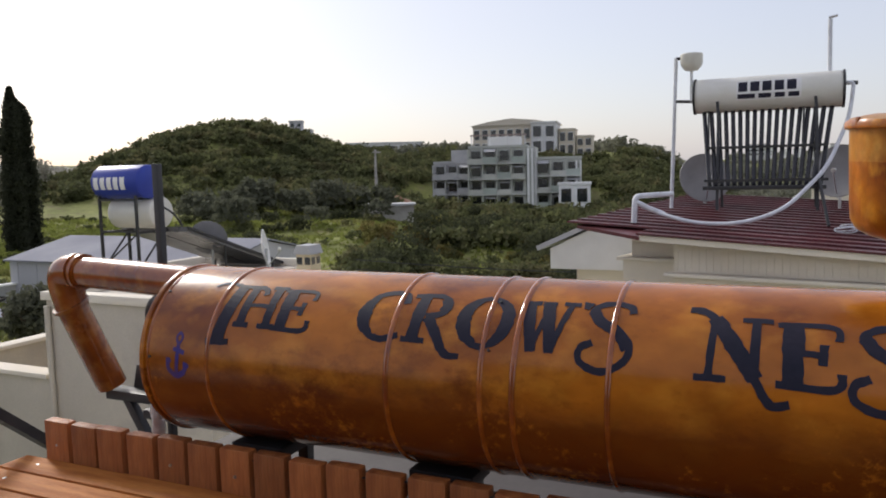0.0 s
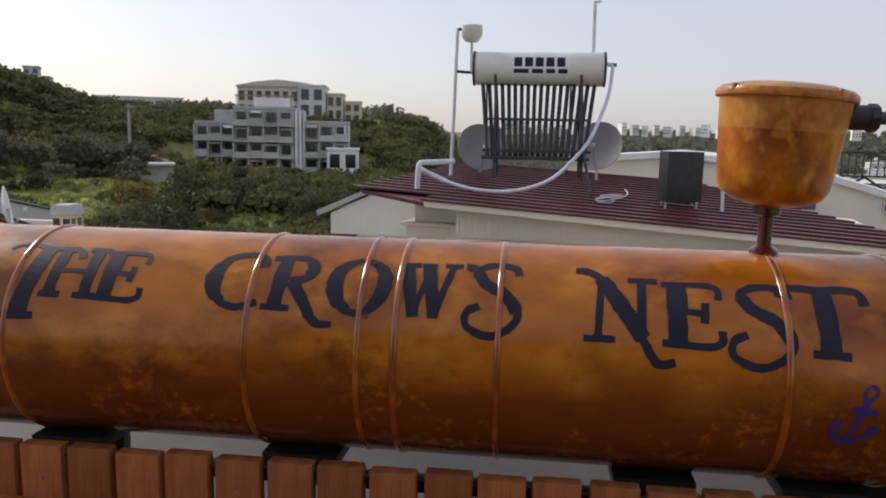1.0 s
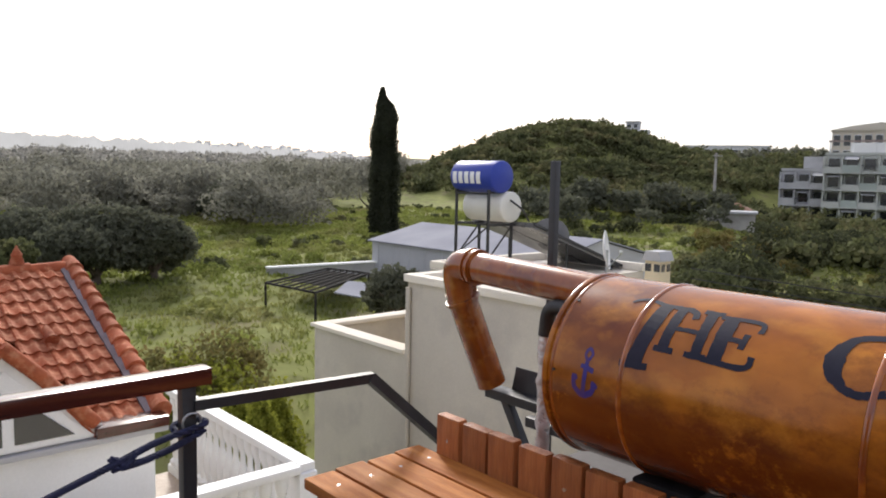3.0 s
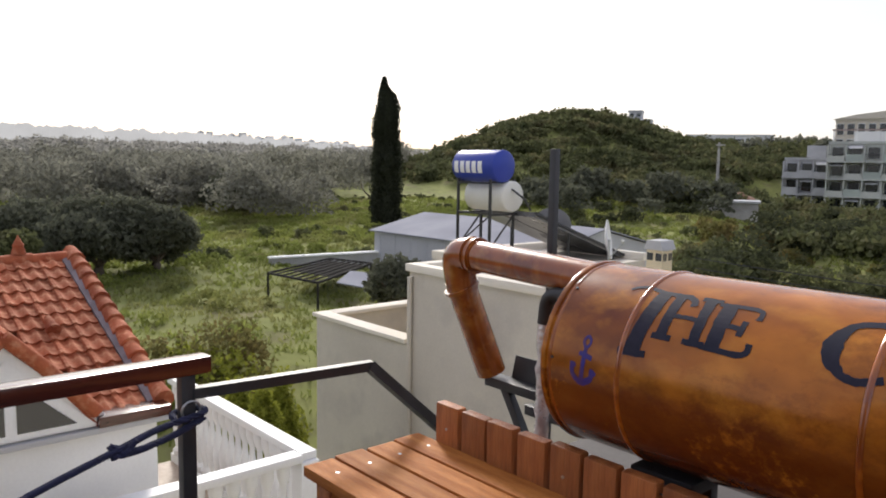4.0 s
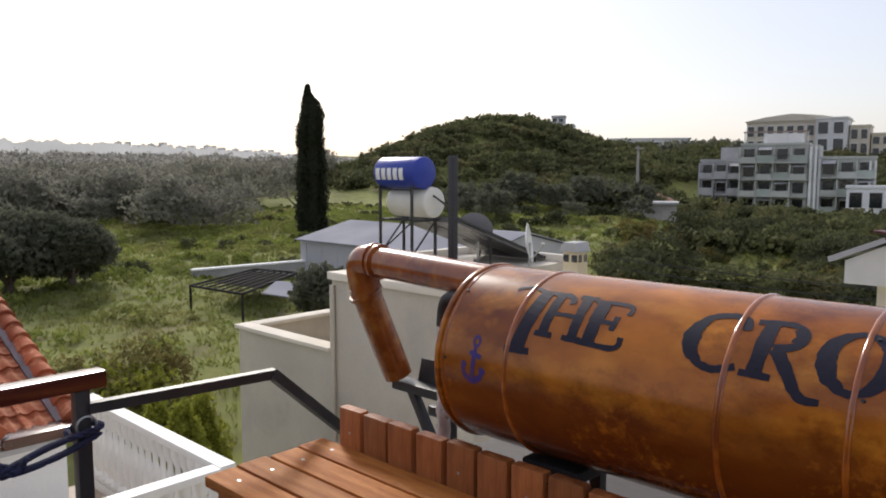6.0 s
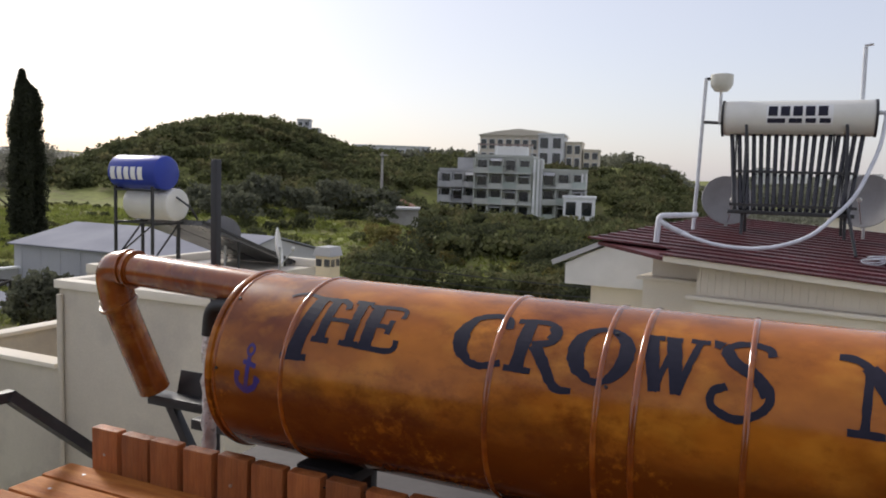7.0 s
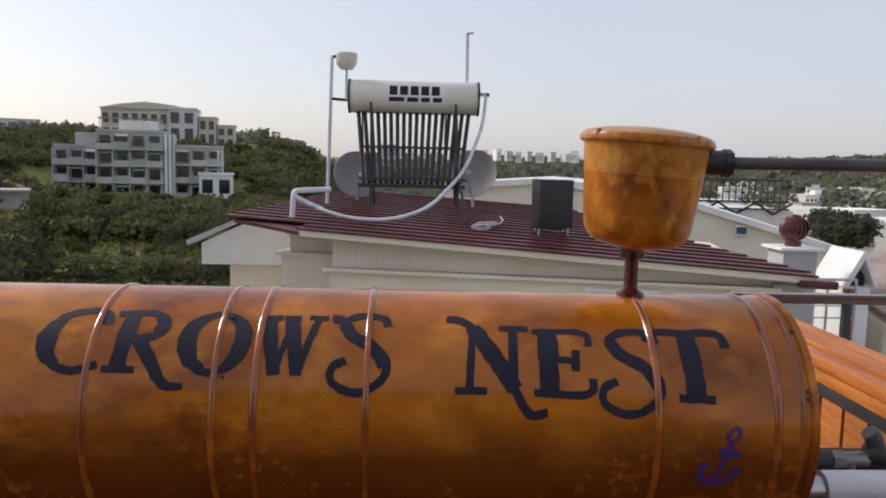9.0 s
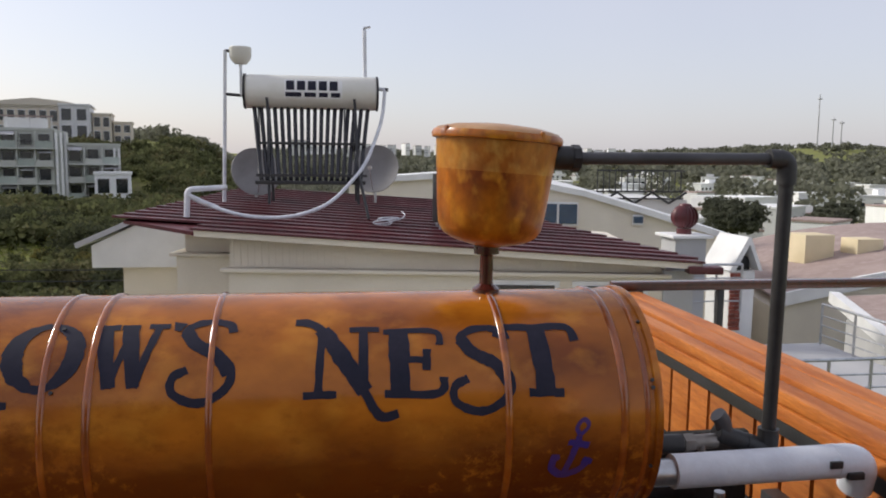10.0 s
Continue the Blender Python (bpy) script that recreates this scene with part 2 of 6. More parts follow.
M["dish"] = material("grey_dish_enamel", (0.27, 0.265, 0.265), (0.22, 0.215, 0.215), rough=0.55, scale=3, fine=30, bump=0.03, fine_mix=0.08)
M["tubes"] = material("black_vacuum_glass", (0.012, 0.012, 0.018), (0.02, 0.02, 0.025), rough=0.15, scale=3, fine=20, bump=0)
M["rope"] = material("navy_braided_rope", (0.013, 0.015, 0.045), (0.022, 0.025, 0.07), rough=0.8, scale=30, fine=150, bump=0.5)
# dark surface for the added wall that blocks light behind the camera
M["blockerwall"] = material("dark_light_blocker", (0.060, 0.040, 0.028), (0.042, 0.028, 0.020), rough=0.7, scale=1.5, fine=20, bump=0.2, stretch=(8, 8, 1))
M["concrete"] = material("weathered_concrete", (0.42, 0.40, 0.37), (0.32, 0.30, 0.28), rough=0.9, scale=1.2, fine=30, bump=0.4)
# the floor is out of view; this dark tone lowers bounce onto the tank
M["floor"] = material("dark_brown_floor_tile", (0.055, 0.042, 0.034), (0.040, 0.030, 0.025), rough=0.6, scale=2, fine=30, bump=0.1)
M["brownroof"] = material("pale_brown_felt_roof", (0.36, 0.275, 0.245), (0.30, 0.225, 0.20), rough=0.85, scale=1.5, fine=30, bump=0.2, c=(0.40, 0.31, 0.28))
M["brick"] = material("red_brick", (0.30, 0.09, 0.06), (0.22, 0.06, 0.04), rough=0.85, scale=12, fine=60, random_by="object")
M["farwall"] = material("distant_white_render", (0.78, 0.78, 0.765), (0.70, 0.70, 0.685), rough=0.9, scale=0.15, fine=2, bump=0, fine_mix=0.06, random_by="object")
M["aptwall"] = material("pale_green_grey_render", (0.54, 0.55, 0.50), (0.45, 0.46, 0.42), rough=0.9, scale=0.15, fine=2, bump=0, fine_mix=0.08)
M["hotelwall"] = material("pale_sand_render", (0.70, 0.63, 0.52), (0.62, 0.56, 0.46), rough=0.9, scale=0.12, fine=2, bump=0, fine_mix=0.06)
M["bark"] = material("grey_brown_bark", (0.13, 0.10, 0.075), (0.08, 0.06, 0.045), rough=0.95, scale=6, fine=40, bump=0.6)
M["meadow"] = material("meadow_ground", (0.235, 0.25, 0.080), (0.165, 0.18, 0.062), rough=1.0, scale=0.22, fine=1.6, bump=0.8, c=(0.17, 0.15, 0.08), fine_mix=0.4, spec=0.1)


def leaf_material(name, a, b, dry=None, through=0.45):
    """Leaves and blades: part of the light shines through them."""
    m = material(name, a, b, rough=0.8, scale=0.10, fine=0.7, bump=0, random_by="island", c=dry, spec=0.08, fine_mix=0.3)
    n, l = m.node_tree.nodes, m.node_tree.links
    p, out = n["Principled BSDF"], n["Material Output"]
    tr = n.new("ShaderNodeBsdfTranslucent")
    mx = n.new("ShaderNodeMixShader")
    mx.inputs[0].default_value = through
    l.new(p.inputs["Base Color"].links[0].from_socket, tr.inputs["Color"])
    l.new(p.outputs[0], mx.inputs[1])
    l.new(tr.outputs[0], mx.inputs[2])
    l.new(mx.outputs[0], out.inputs["Surface"])
    return m


M["shrub"] = leaf_material("maquis_leaves", (0.130, 0.140, 0.062), (0.092, 0.102, 0.048), (0.18, 0.16, 0.08))
M["olive"] = leaf_material("olive_grey_leaves", (0.135, 0.140, 0.098), (0.105, 0.112, 0.078))
M["cypress"] = leaf_material("cypress_needles", (0.062, 0.066, 0.042), (0.046, 0.052, 0.034))
M["lime"] = leaf_material("bright_yellow_green_leaves", (0.30, 0.31, 0.045), (0.21, 0.23, 0.04))
M["grassblade"] = leaf_material("grass_tufts", (0.26, 0.29, 0.075), (0.19, 0.22, 0.06), (0.28, 0.25, 0.12))
M["gorse"] = leaf_material("yellow_olive_leaves", (0.20, 0.185, 0.060), (0.14, 0.13, 0.048), (0.20, 0.13, 0.06))
M["darkleaf"] = leaf_material("dark_evergreen_leaves", (0.075, 0.082, 0.042), (0.055, 0.062, 0.034))
# leaf colours lightened to paint distance haze into the woods on the left
M["hazywood"] = leaf_material("haze_paled_wood_leaves", (0.24, 0.236, 0.19), (0.195, 0.192, 0.155), through=0.55)
M["hazedwood"] = leaf_material("haze_paled_olive_leaves", (0.34, 0.33, 0.295), (0.28, 0.275, 0.245), through=0.65)
M["sandtile"] = material("sandy_floor_tile", (0.46, 0.37, 0.29), (0.38, 0.30, 0.235), rough=0.6, scale=2, fine=30, bump=0.1)
M["stonewash"] = material("pale_stone_wall", (0.46, 0.45, 0.44), (0.37, 0.36, 0.35), rough=0.9, scale=0.8, fine=20, bump=0.3)
M["mortar"] = material("grey_purple_mortar", (0.24, 0.20, 0.21), (0.17, 0.145, 0.15), rough=0.9, scale=6, fine=50, bump=0.3)
# haze is painted into this leaf colour too, for woods further off
M["farwood"] = leaf_material("haze_paled_far_leaves", (0.21, 0.212, 0.155), (0.17, 0.174, 0.13))


# ---- mesh helpers ----
def smooth(me, angle=40):
    me.polygons.foreach_set("use_smooth", [True] * len(me.polygons))
    me.set_sharp_from_angle(angle=radians(angle))


def part(name, bm, mat, parent=None, label="", soft=True):
    me = bpy.data.meshes.new(name)
    bm.normal_update()
    bm.to_mesh(me)
    bm.free()
    me.materials.append(mat)
    if soft:
        smooth(me)
    ob = new(name, me)
    if parent:
        ob.parent = parent
    if label:
        ob["label"] = label
    return ob


def thing(name, m, label, category, group="", kind=""):
    ob = new(name)
    ob.empty_display_size = 0.1
    ob.matrix_world = m if isinstance(m, Matrix) else Matrix.Translation(m)
    return tagged(ob, label, category, group, kind)


def box(bm, x0, y0, z0, x1, y1, z1, bevel=0.0, m=None):
    g = bmesh.ops.create_cube(bm, size=1.0)
    t = Matrix.Translation(((x0 + x1) / 2, (y0 + y1) / 2, (z0 + z1) / 2)) @ Matrix.Diagonal((abs(x1 - x0), abs(y1 - y0), abs(z1 - z0), 1))
    bmesh.ops.transform(bm, matrix=(m @ t) if m else t, verts=g["verts"])
    if bevel:
        edges = list({e for v in g["verts"] for e in v.link_edges})
        bmesh.ops.bevel(bm, geom=edges, offset=bevel, segments=2, affect="EDGES", profile=0.6)
    return bm


def boxed(*a, **k):
    return box(bmesh.new(), *a, **k)


def rod(bm, a, b, r, seg=14, r2=None):
    a, b = Vector(a), Vector(b)
    d = b - a
    g = bmesh.ops.create_cone(bm, cap_ends=True, segments=seg, radius1=r, radius2=r if r2 is None else r2, depth=d.length)
    bmesh.ops.transform(bm, matrix=Matrix.Translation((a + b) / 2) @ d.to_track_quat("Z", "Y").to_matrix().to_4x4(), verts=g["verts"])
    return bm


def lathe(bm, profile, m=Matrix(), seg=64, caps=False):
    """Turn (r, z) pairs about z."""
    rings = []
    for r, z in profile:
        rings.append([bm.verts.new(m @ Vector((r * math.cos(2 * math.pi * k / seg), r * math.sin(2 * math.pi * k / seg), z))) for k in range(seg)])
    for p, q in zip(rings, rings[1:]):
        for k in range(seg):
            bm.faces.new((p[k], p[(k + 1) % seg], q[(k + 1) % seg], q[k]))
    if caps:
        bm.faces.new(rings[0][::-1])
        bm.faces.new(rings[-1])
    return bm


def bend(points, radius, steps=6):
    """A path of points with its corners rounded."""
    pts = [Vector(p) for p in points]
    out = [pts[0]]
    for a, b, c in zip(pts, pts[1:], pts[2:]):
        r = min(radius, (a - b).length * 0.49, (c - b).length * 0.49)
        p, q = b + (a - b).normalized() * r, b + (c - b).normalized() * r
        for i in range(steps + 1):
            t = i / steps
            out.append(p * (1 - t) ** 2 + b * 2 * t * (1 - t) + q * t * t)
    return out + [pts[-1]]


def sweep(bm, pts, r, seg=14, caps=True):
    pts = [Vector(p) for p in pts]
    rings = []
    side = None
    for i, p in enumerate(pts):
        d = (pts[min(i + 1, len(pts) - 1)] - pts[max(i - 1, 0)]).normalized()
        if side is None:
            side = d.orthogonal().normalized()
        side = (side - d * side.dot(d)).normalized()
        up = d.cross(side)
        rr = r(i / (len(pts) - 1)) if callable(r) else r
        rings.append([bm.verts.new(p + (side * math.cos(2 * math.pi * k / seg) + up * math.sin(2 * math.pi * k / seg)) * rr) for k in range(seg)])
    for a, b in zip(rings, rings[1:]):
        for k in range(seg):
            bm.faces.new((a[k], a[(k + 1) % seg], b[(k + 1) % seg], b[k]))
    if caps:
        bm.faces.new(rings[0][::-1])
        bm.faces.new(rings[-1])
    return bm


def slab(bm, pts, depth):
    """A flat polygon (3D points, in order) thickened by the vector depth."""
    a = [bm.verts.new(p) for p in pts]
    b = [bm.verts.new(Vector(p) + Vector(depth)) for p in pts]
    bm.faces.new(a)
    bm.faces.new(b[::-1])
    for i in range(len(pts)):
        j = (i + 1) % len(pts)
        bm.faces.new((a[i], b[i], b[j], a[j]))
    bmesh.ops.recalc_face_normals(bm, faces=bm.faces)
    return bm


rng = np.random.default_rng(7)


def leaf_mesh(name, centres, radii, counts, size, mat, squash=0.8, shell=0.55, flat_bottom=True):
    """One mesh of small leaf quads scattered in uneven clumps about the centres."""
    cs = np.repeat(np.asarray(centres, float), counts, axis=0)
    rs = np.repeat(np.asarray(radii, float), counts)[:, None]
    n = len(cs)
    d = rng.normal(size=(n, 3))
    d /= np.linalg.norm(d, axis=1, keepdims=True)
    if flat_bottom:
        d[:, 2] = np.where(d[:, 2] < -0.35, -d[:, 2], d[:, 2])
    wob = 1 + 0.22 * np.sin(d[:, :1] * 5 + cs[:, :1] * 3) * np.cos(d[:, 1:2] * 6 + cs[:, 1:2] * 2) + 0.15 * np.sin(d[:, 2:] * 9 + cs[:, 1:2])
    rad = rs * (shell + (1 - shell) * rng.random((n, 1)) ** 0.5) * wob
    p = cs + d * rad * np.array([1, 1, squash])
    u = rng.normal(size=(n, 3))
    u /= np.linalg.norm(u, axis=1, keepdims=True)
    w = np.cross(u, d + 0.6 * rng.normal(size=(n, 3)))
    w /= np.linalg.norm(w, axis=1, keepdims=True) + 1e-9
    s = (np.asarray(size) if np.ndim(size) == 0 else np.repeat(np.asarray(size), counts)[:, None]) * (0.6 + 0.8 * rng.random((n, 1)))
    quad = np.stack([p - u * s - w * s * 0.55, p + u * s - w * s * 0.55, p + u * s * 0.7 + w * s * 0.6, p - u * s * 0.7 + w * s * 0.6], 1).reshape(-1, 3)
    return quads_mesh(name, quad, mat)


def quads_mesh(name, quad, mat):
    me = bpy.data.meshes.new(name)
    n = len(quad) // 4
    me.vertices.add(len(quad))
    me.vertices.foreach_set("co", np.ascontiguousarray(quad, dtype=np.float32).ravel())
    me.loops.add(len(quad))
    me.loops.foreach_set("vertex_index", np.arange(len(quad), dtype=np.int32))
    me.polygons.add(n)
    me.polygons.foreach_set("loop_start", np.arange(0, len(quad), 4, dtype=np.int32))
    me.update(calc_edges=True)
    me.validate()
    me.materials.append(mat)
    return me


EYE = Vector((0.2, 0.0, 1.76))


def polar(az, d, z=0.0):
    """A place by its bearing (degrees to the left of +y), distance and height."""
    return Vector((EYE.x - math.sin(radians(az)) * d, math.cos(radians(az)) * d, z))


# ---- ground ----
def height(x, y):
    x, y = np.asarray(x, float), np.asarray(y, float)
    dx = x - 0.2
    d = np.hypot(dx, y)
    az = np.degrees(np.arctan2(-dx, y))
    left = np.interp(d, [0, 10, 15, 18, 22, 36, 50, 85, 130, 250, 500, 900, 3500], [-6.5, -5.6, -3.8, -3.1, -2.8, -2.7, -2.6, -2.1, -3, 4.5, 14.5, 25, 42])
    left = left + np.clip((d - 150) / 250, 0, 1) * np.interp(az, [48, 56, 66, 80], [-7.5, -6.0, -4.0, -3.0])
    mid = np.interp(d, [0, 14, 30, 60, 80, 118, 140, 175, 230, 400, 3500], [-6.5, -6, -5.2, -3.4, -2.4, -3.2, -0.5, 5.2, 5.5, 6, 12])
    right = np.interp(d, [0, 20, 60, 250, 450, 900, 1500, 3500], [-6.5, -6.5, -7.5, -9, -6, 7, 12, 20])
    def step(a, b, v):
        t = np.clip((v - a) / (b - a), 0, 1)
        return t * t * (3 - 2 * t)
    wl_, wr = step(36, 52, az), 1 - step(1, 12, az)
    back = step(95, 130, np.abs(az))
    h = (mid * (1 - wl_) + left * wl_) * (1 - wr) + right * wr
    h = h * (1 - back) + (-6.5) * back
    hill = np.exp(-(np.hypot(x + 84.5, (y - 101) * 0.85) / 22) ** 2.2) * 10.8
    mast = np.exp(-(np.hypot(x - 545, y - 790) / 150) ** 2) * 12
    dip = 2.1 * (1 - step(23, 31, az)) * step(4, 10, az) * step(22, 34, d) * (1 - step(110, 128, d))
    lumps = 0.35 * np.sin(x * 0.31 + 1.2 * np.sin(y * 0.17)) * np.cos(y * 0.27 + np.sin(x * 0.11)) * np.clip((d - 14) / 20, 0, 1)
    return h + hill + mast + lumps - dip


def make_ground():
    radii = np.concatenate([np.linspace(0, 60, 61)[1:], np.geomspace(62, 3500, 90)])
    spokes = 360
    ang = np.linspace(0, 2 * np.pi, spokes, endpoint=False)
    x = 0.2 + radii[:, None] * np.sin(ang)
    y = radii[:, None] * np.cos(ang)
    z = height(x, y)
    verts = [(0.2, 0.0, -6.5)] + np.stack([x, y, z], -1).reshape(-1, 3).tolist()
    faces = [(0, 1 + (k + 1) % spokes, 1 + k) for k in range(spokes)]
    for i in range(len(radii) - 1):
        a, b = 1 + i * spokes, 1 + (i + 1) * spokes
        faces += [(a + k, a + (k + 1) % spokes, b + (k + 1) % spokes, b + k) for k in range(spokes)]
    me = bpy.data.meshes.new("ground")
    me.from_pydata(verts, [], faces)
    me.polygons.foreach_set("use_smooth", [True] * len(me.polygons))
    me.materials.append(M["meadow"])
    return tagged(new("ground", me), "rolling green meadow and scrub land with a rounded hill", "ground", kind="structure")


make_ground()


def ridge_top(az):
    """Height of the far ridge by bearing."""
    base = np.interp(az, [44, 50, 54, 59.5, 66, 78, 96], [6, 8.0, 10.5, 13.8, 16.5, 19.0, 21])
    return base + 1.1 * np.sin(az * 3.1) * np.cos(az * 1.3) + 0.45 * np.sin(az * 8.3 + 3 * np.sin(az * 2.3)) + 0.3 * np.sin(az * 23.0 + 4 * np.sin(az * 5.1))


def make_ridge():
    """A plain, pale ridge at the end of the view, its haze painted as a glow."""
    m = bpy.data.materials.new("glowing_haze_paint")
    m.use_nodes = True
    n, l = m.node_tree.nodes, m.node_tree.links
    p = n["Principled BSDF"]
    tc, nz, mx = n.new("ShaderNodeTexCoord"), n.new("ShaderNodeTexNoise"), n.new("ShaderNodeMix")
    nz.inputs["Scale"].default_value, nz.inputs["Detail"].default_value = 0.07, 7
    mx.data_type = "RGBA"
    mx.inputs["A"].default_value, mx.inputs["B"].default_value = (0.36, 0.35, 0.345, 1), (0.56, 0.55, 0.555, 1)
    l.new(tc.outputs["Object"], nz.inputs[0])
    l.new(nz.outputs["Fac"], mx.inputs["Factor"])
    # pale emission takes the place of haze in front of the ridge
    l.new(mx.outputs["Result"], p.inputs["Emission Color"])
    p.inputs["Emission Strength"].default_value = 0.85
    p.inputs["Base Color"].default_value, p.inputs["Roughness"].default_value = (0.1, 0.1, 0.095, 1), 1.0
    verts, faces = [], []
    azs = np.arange(40, 100, 0.12)
    for i, az in enumerate(azs):
        for d, z in ((465, -6.0), (480, float(ridge_top(az))), (520, float(ridge_top(az)) - 1.5), (560, -6.0)):
            q = polar(az, d, z)
            verts.append(tuple(q))
    for i in range(len(azs) - 1):
        for j in range(3):
            faces.append((4 * i + j, 4 * i + 4 + j, 4 * i + 5 + j, 4 * i + 1 + j))
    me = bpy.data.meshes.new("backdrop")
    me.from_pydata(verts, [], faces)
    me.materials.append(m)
    tagged(new("backdrop", me), "pale wooded ridge backdrop, its haze painted as a faint glow", "ridge", kind="structure")


make_ridge()

# ---- the water tank and its fittings ----
R, AY, AZ = 0.28, 2.0, 1.15
TL, TR = -1.33, 1.155
ALONG = Matrix.Translation((0, AY, AZ)) @ Matrix(((0, 0, 1, 0), (1, 0, 0, 0), (0, 1, 0, 0), (0, 0, 0, 1)))   # lathe z -> world x


def on_tank(s, a, lift=0.0015):
    return Vector((s, AY - (R + lift) * math.cos(a), AZ + (R + lift) * math.sin(a)))


tank = thing("water_tank", Matrix(), "long copper-brown varnished water tank with raised hoops and dark lettering", "water tank")
prof = [(0.0, TL + 0.03), (0.24, TL + 0.03), (0.262, TL + 0.02), (0.268, TL), (R + 0.006, TL), (R + 0.008, TL + 0.008), (R + 0.006, TL + 0.016), (R, TL + 0.018)]
prof += [(R, v) for v in np.linspace(TL + 0.1, TR - 0.1, 24)]
prof += [(R, TR - 0.018), (R + 0.006, TR - 0.016), (R + 0.008, TR - 0.008), (R + 0.006, TR), (0.268, TR), (0.262, TR - 0.02), (0.24, TR - 0.03), (0.0, TR - 0.03)]
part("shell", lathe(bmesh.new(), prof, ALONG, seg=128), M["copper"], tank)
for x, w in ((-1.30, 0.006), (-1.062, 0.0082), (-0.442, 0.0082), (-0.168, 0.0075), (-0.08, 0.0085), (0.161, 0.0075), (0.80, 0.0088), (1.066, 0.0098), (1.12, 0.007)):
    w *= 0.66
    ring = [(R - 0.002, x - 1.6 * w)] + [(R - 0.002 + 1.25 * w * math.sin(math.pi * k / 8), x - 1.6 * w * math.cos(math.pi * k / 8)) for k in range(1, 8)] + [(R - 0.002, x + 1.6 * w)]
    part("hoop", lathe(bmesh.new(), ring, ALONG, seg=128), M["hoopcopper"], tank)
for x, a in ((-1.29, 0.9), (-1.29, 0.1), (-0.15, 1.0), (-0.15, 0.47), (1.135, 0.95), (1.135, 0.42), (1.135, 0.36), (1.135, -0.3)):
    b = bmesh.new()
    p, q = on_tank(x, a, -0.003), on_tank(x, a, 0.005)
    part("rivet", rod(b, p, q, 0.0042, 10), M["black"], tank)


def paint(strokes, place, width, name, mat, wobble=0.012):
    """Brush strokes on the tank: (points, start width, end width) in letter units; place maps (u, v) to the tank."""
    b = bmesh.new()
    for pts, w0, w1 in strokes:
        if len(pts) > 2:                                   # a smooth curve through the points
            fine = []
            for i in range(len(pts) - 1):
                p0, p1, p2, p3 = (Vector(pts[max(min(j, len(pts) - 1), 0)]) for j in (i - 1, i, i + 1, i + 2))
                for k in range(7):
                    t = k / 7
                    fine.append(0.5 * (2 * p1 + (p2 - p0) * t + (2 * p0 - 5 * p1 + 4 * p2 - p3) * t * t + (3 * p1 - p0 - 3 * p2 + p3) * t ** 3))
            fine.append(Vector(pts[-1]))
        else:
            a, c = Vector(pts[0]), Vector(pts[1])
            fine = [a.lerp(c, k / 9) for k in range(10)]
        rows = []
        n = len(fine)
        for i, p in enumerate(fine):
            d = fine[min(i + 1, n - 1)] - fine[max(i - 1, 0)]
            d = Vector((d.x * width, d.y)).normalized()
            nx = Vector((-d.y / width, d.x))
            w = (w0 + (w1 - w0) * i / (n - 1)) * 0.5 if w1 >= 0 else 0.5 * (0.35 * w0 + 0.65 * w0 * math.sin(math.pi * i / (n - 1)))
            j = wobble * (noise.noise((p.x * 9, p.y * 9, w0 * 30)))
            w *= 1.16 + 0.22 * noise.noise((p.x * 14, p.y * 14, w0 * 50))
            rows.append([b.verts.new(place(p.x + nx.x * (w * f + j), p.y + nx.y * (w * f + j))) for f in (-1, -0.33, 0.33, 1)])
        for r0, r1 in zip(rows, rows[1:]):
            for k in range(3):
                b.faces.new((r0[k], r1[k], r1[k + 1], r0[k + 1]))
    return part(name, b, mat, tank, "navy blue painted letter", soft=False)


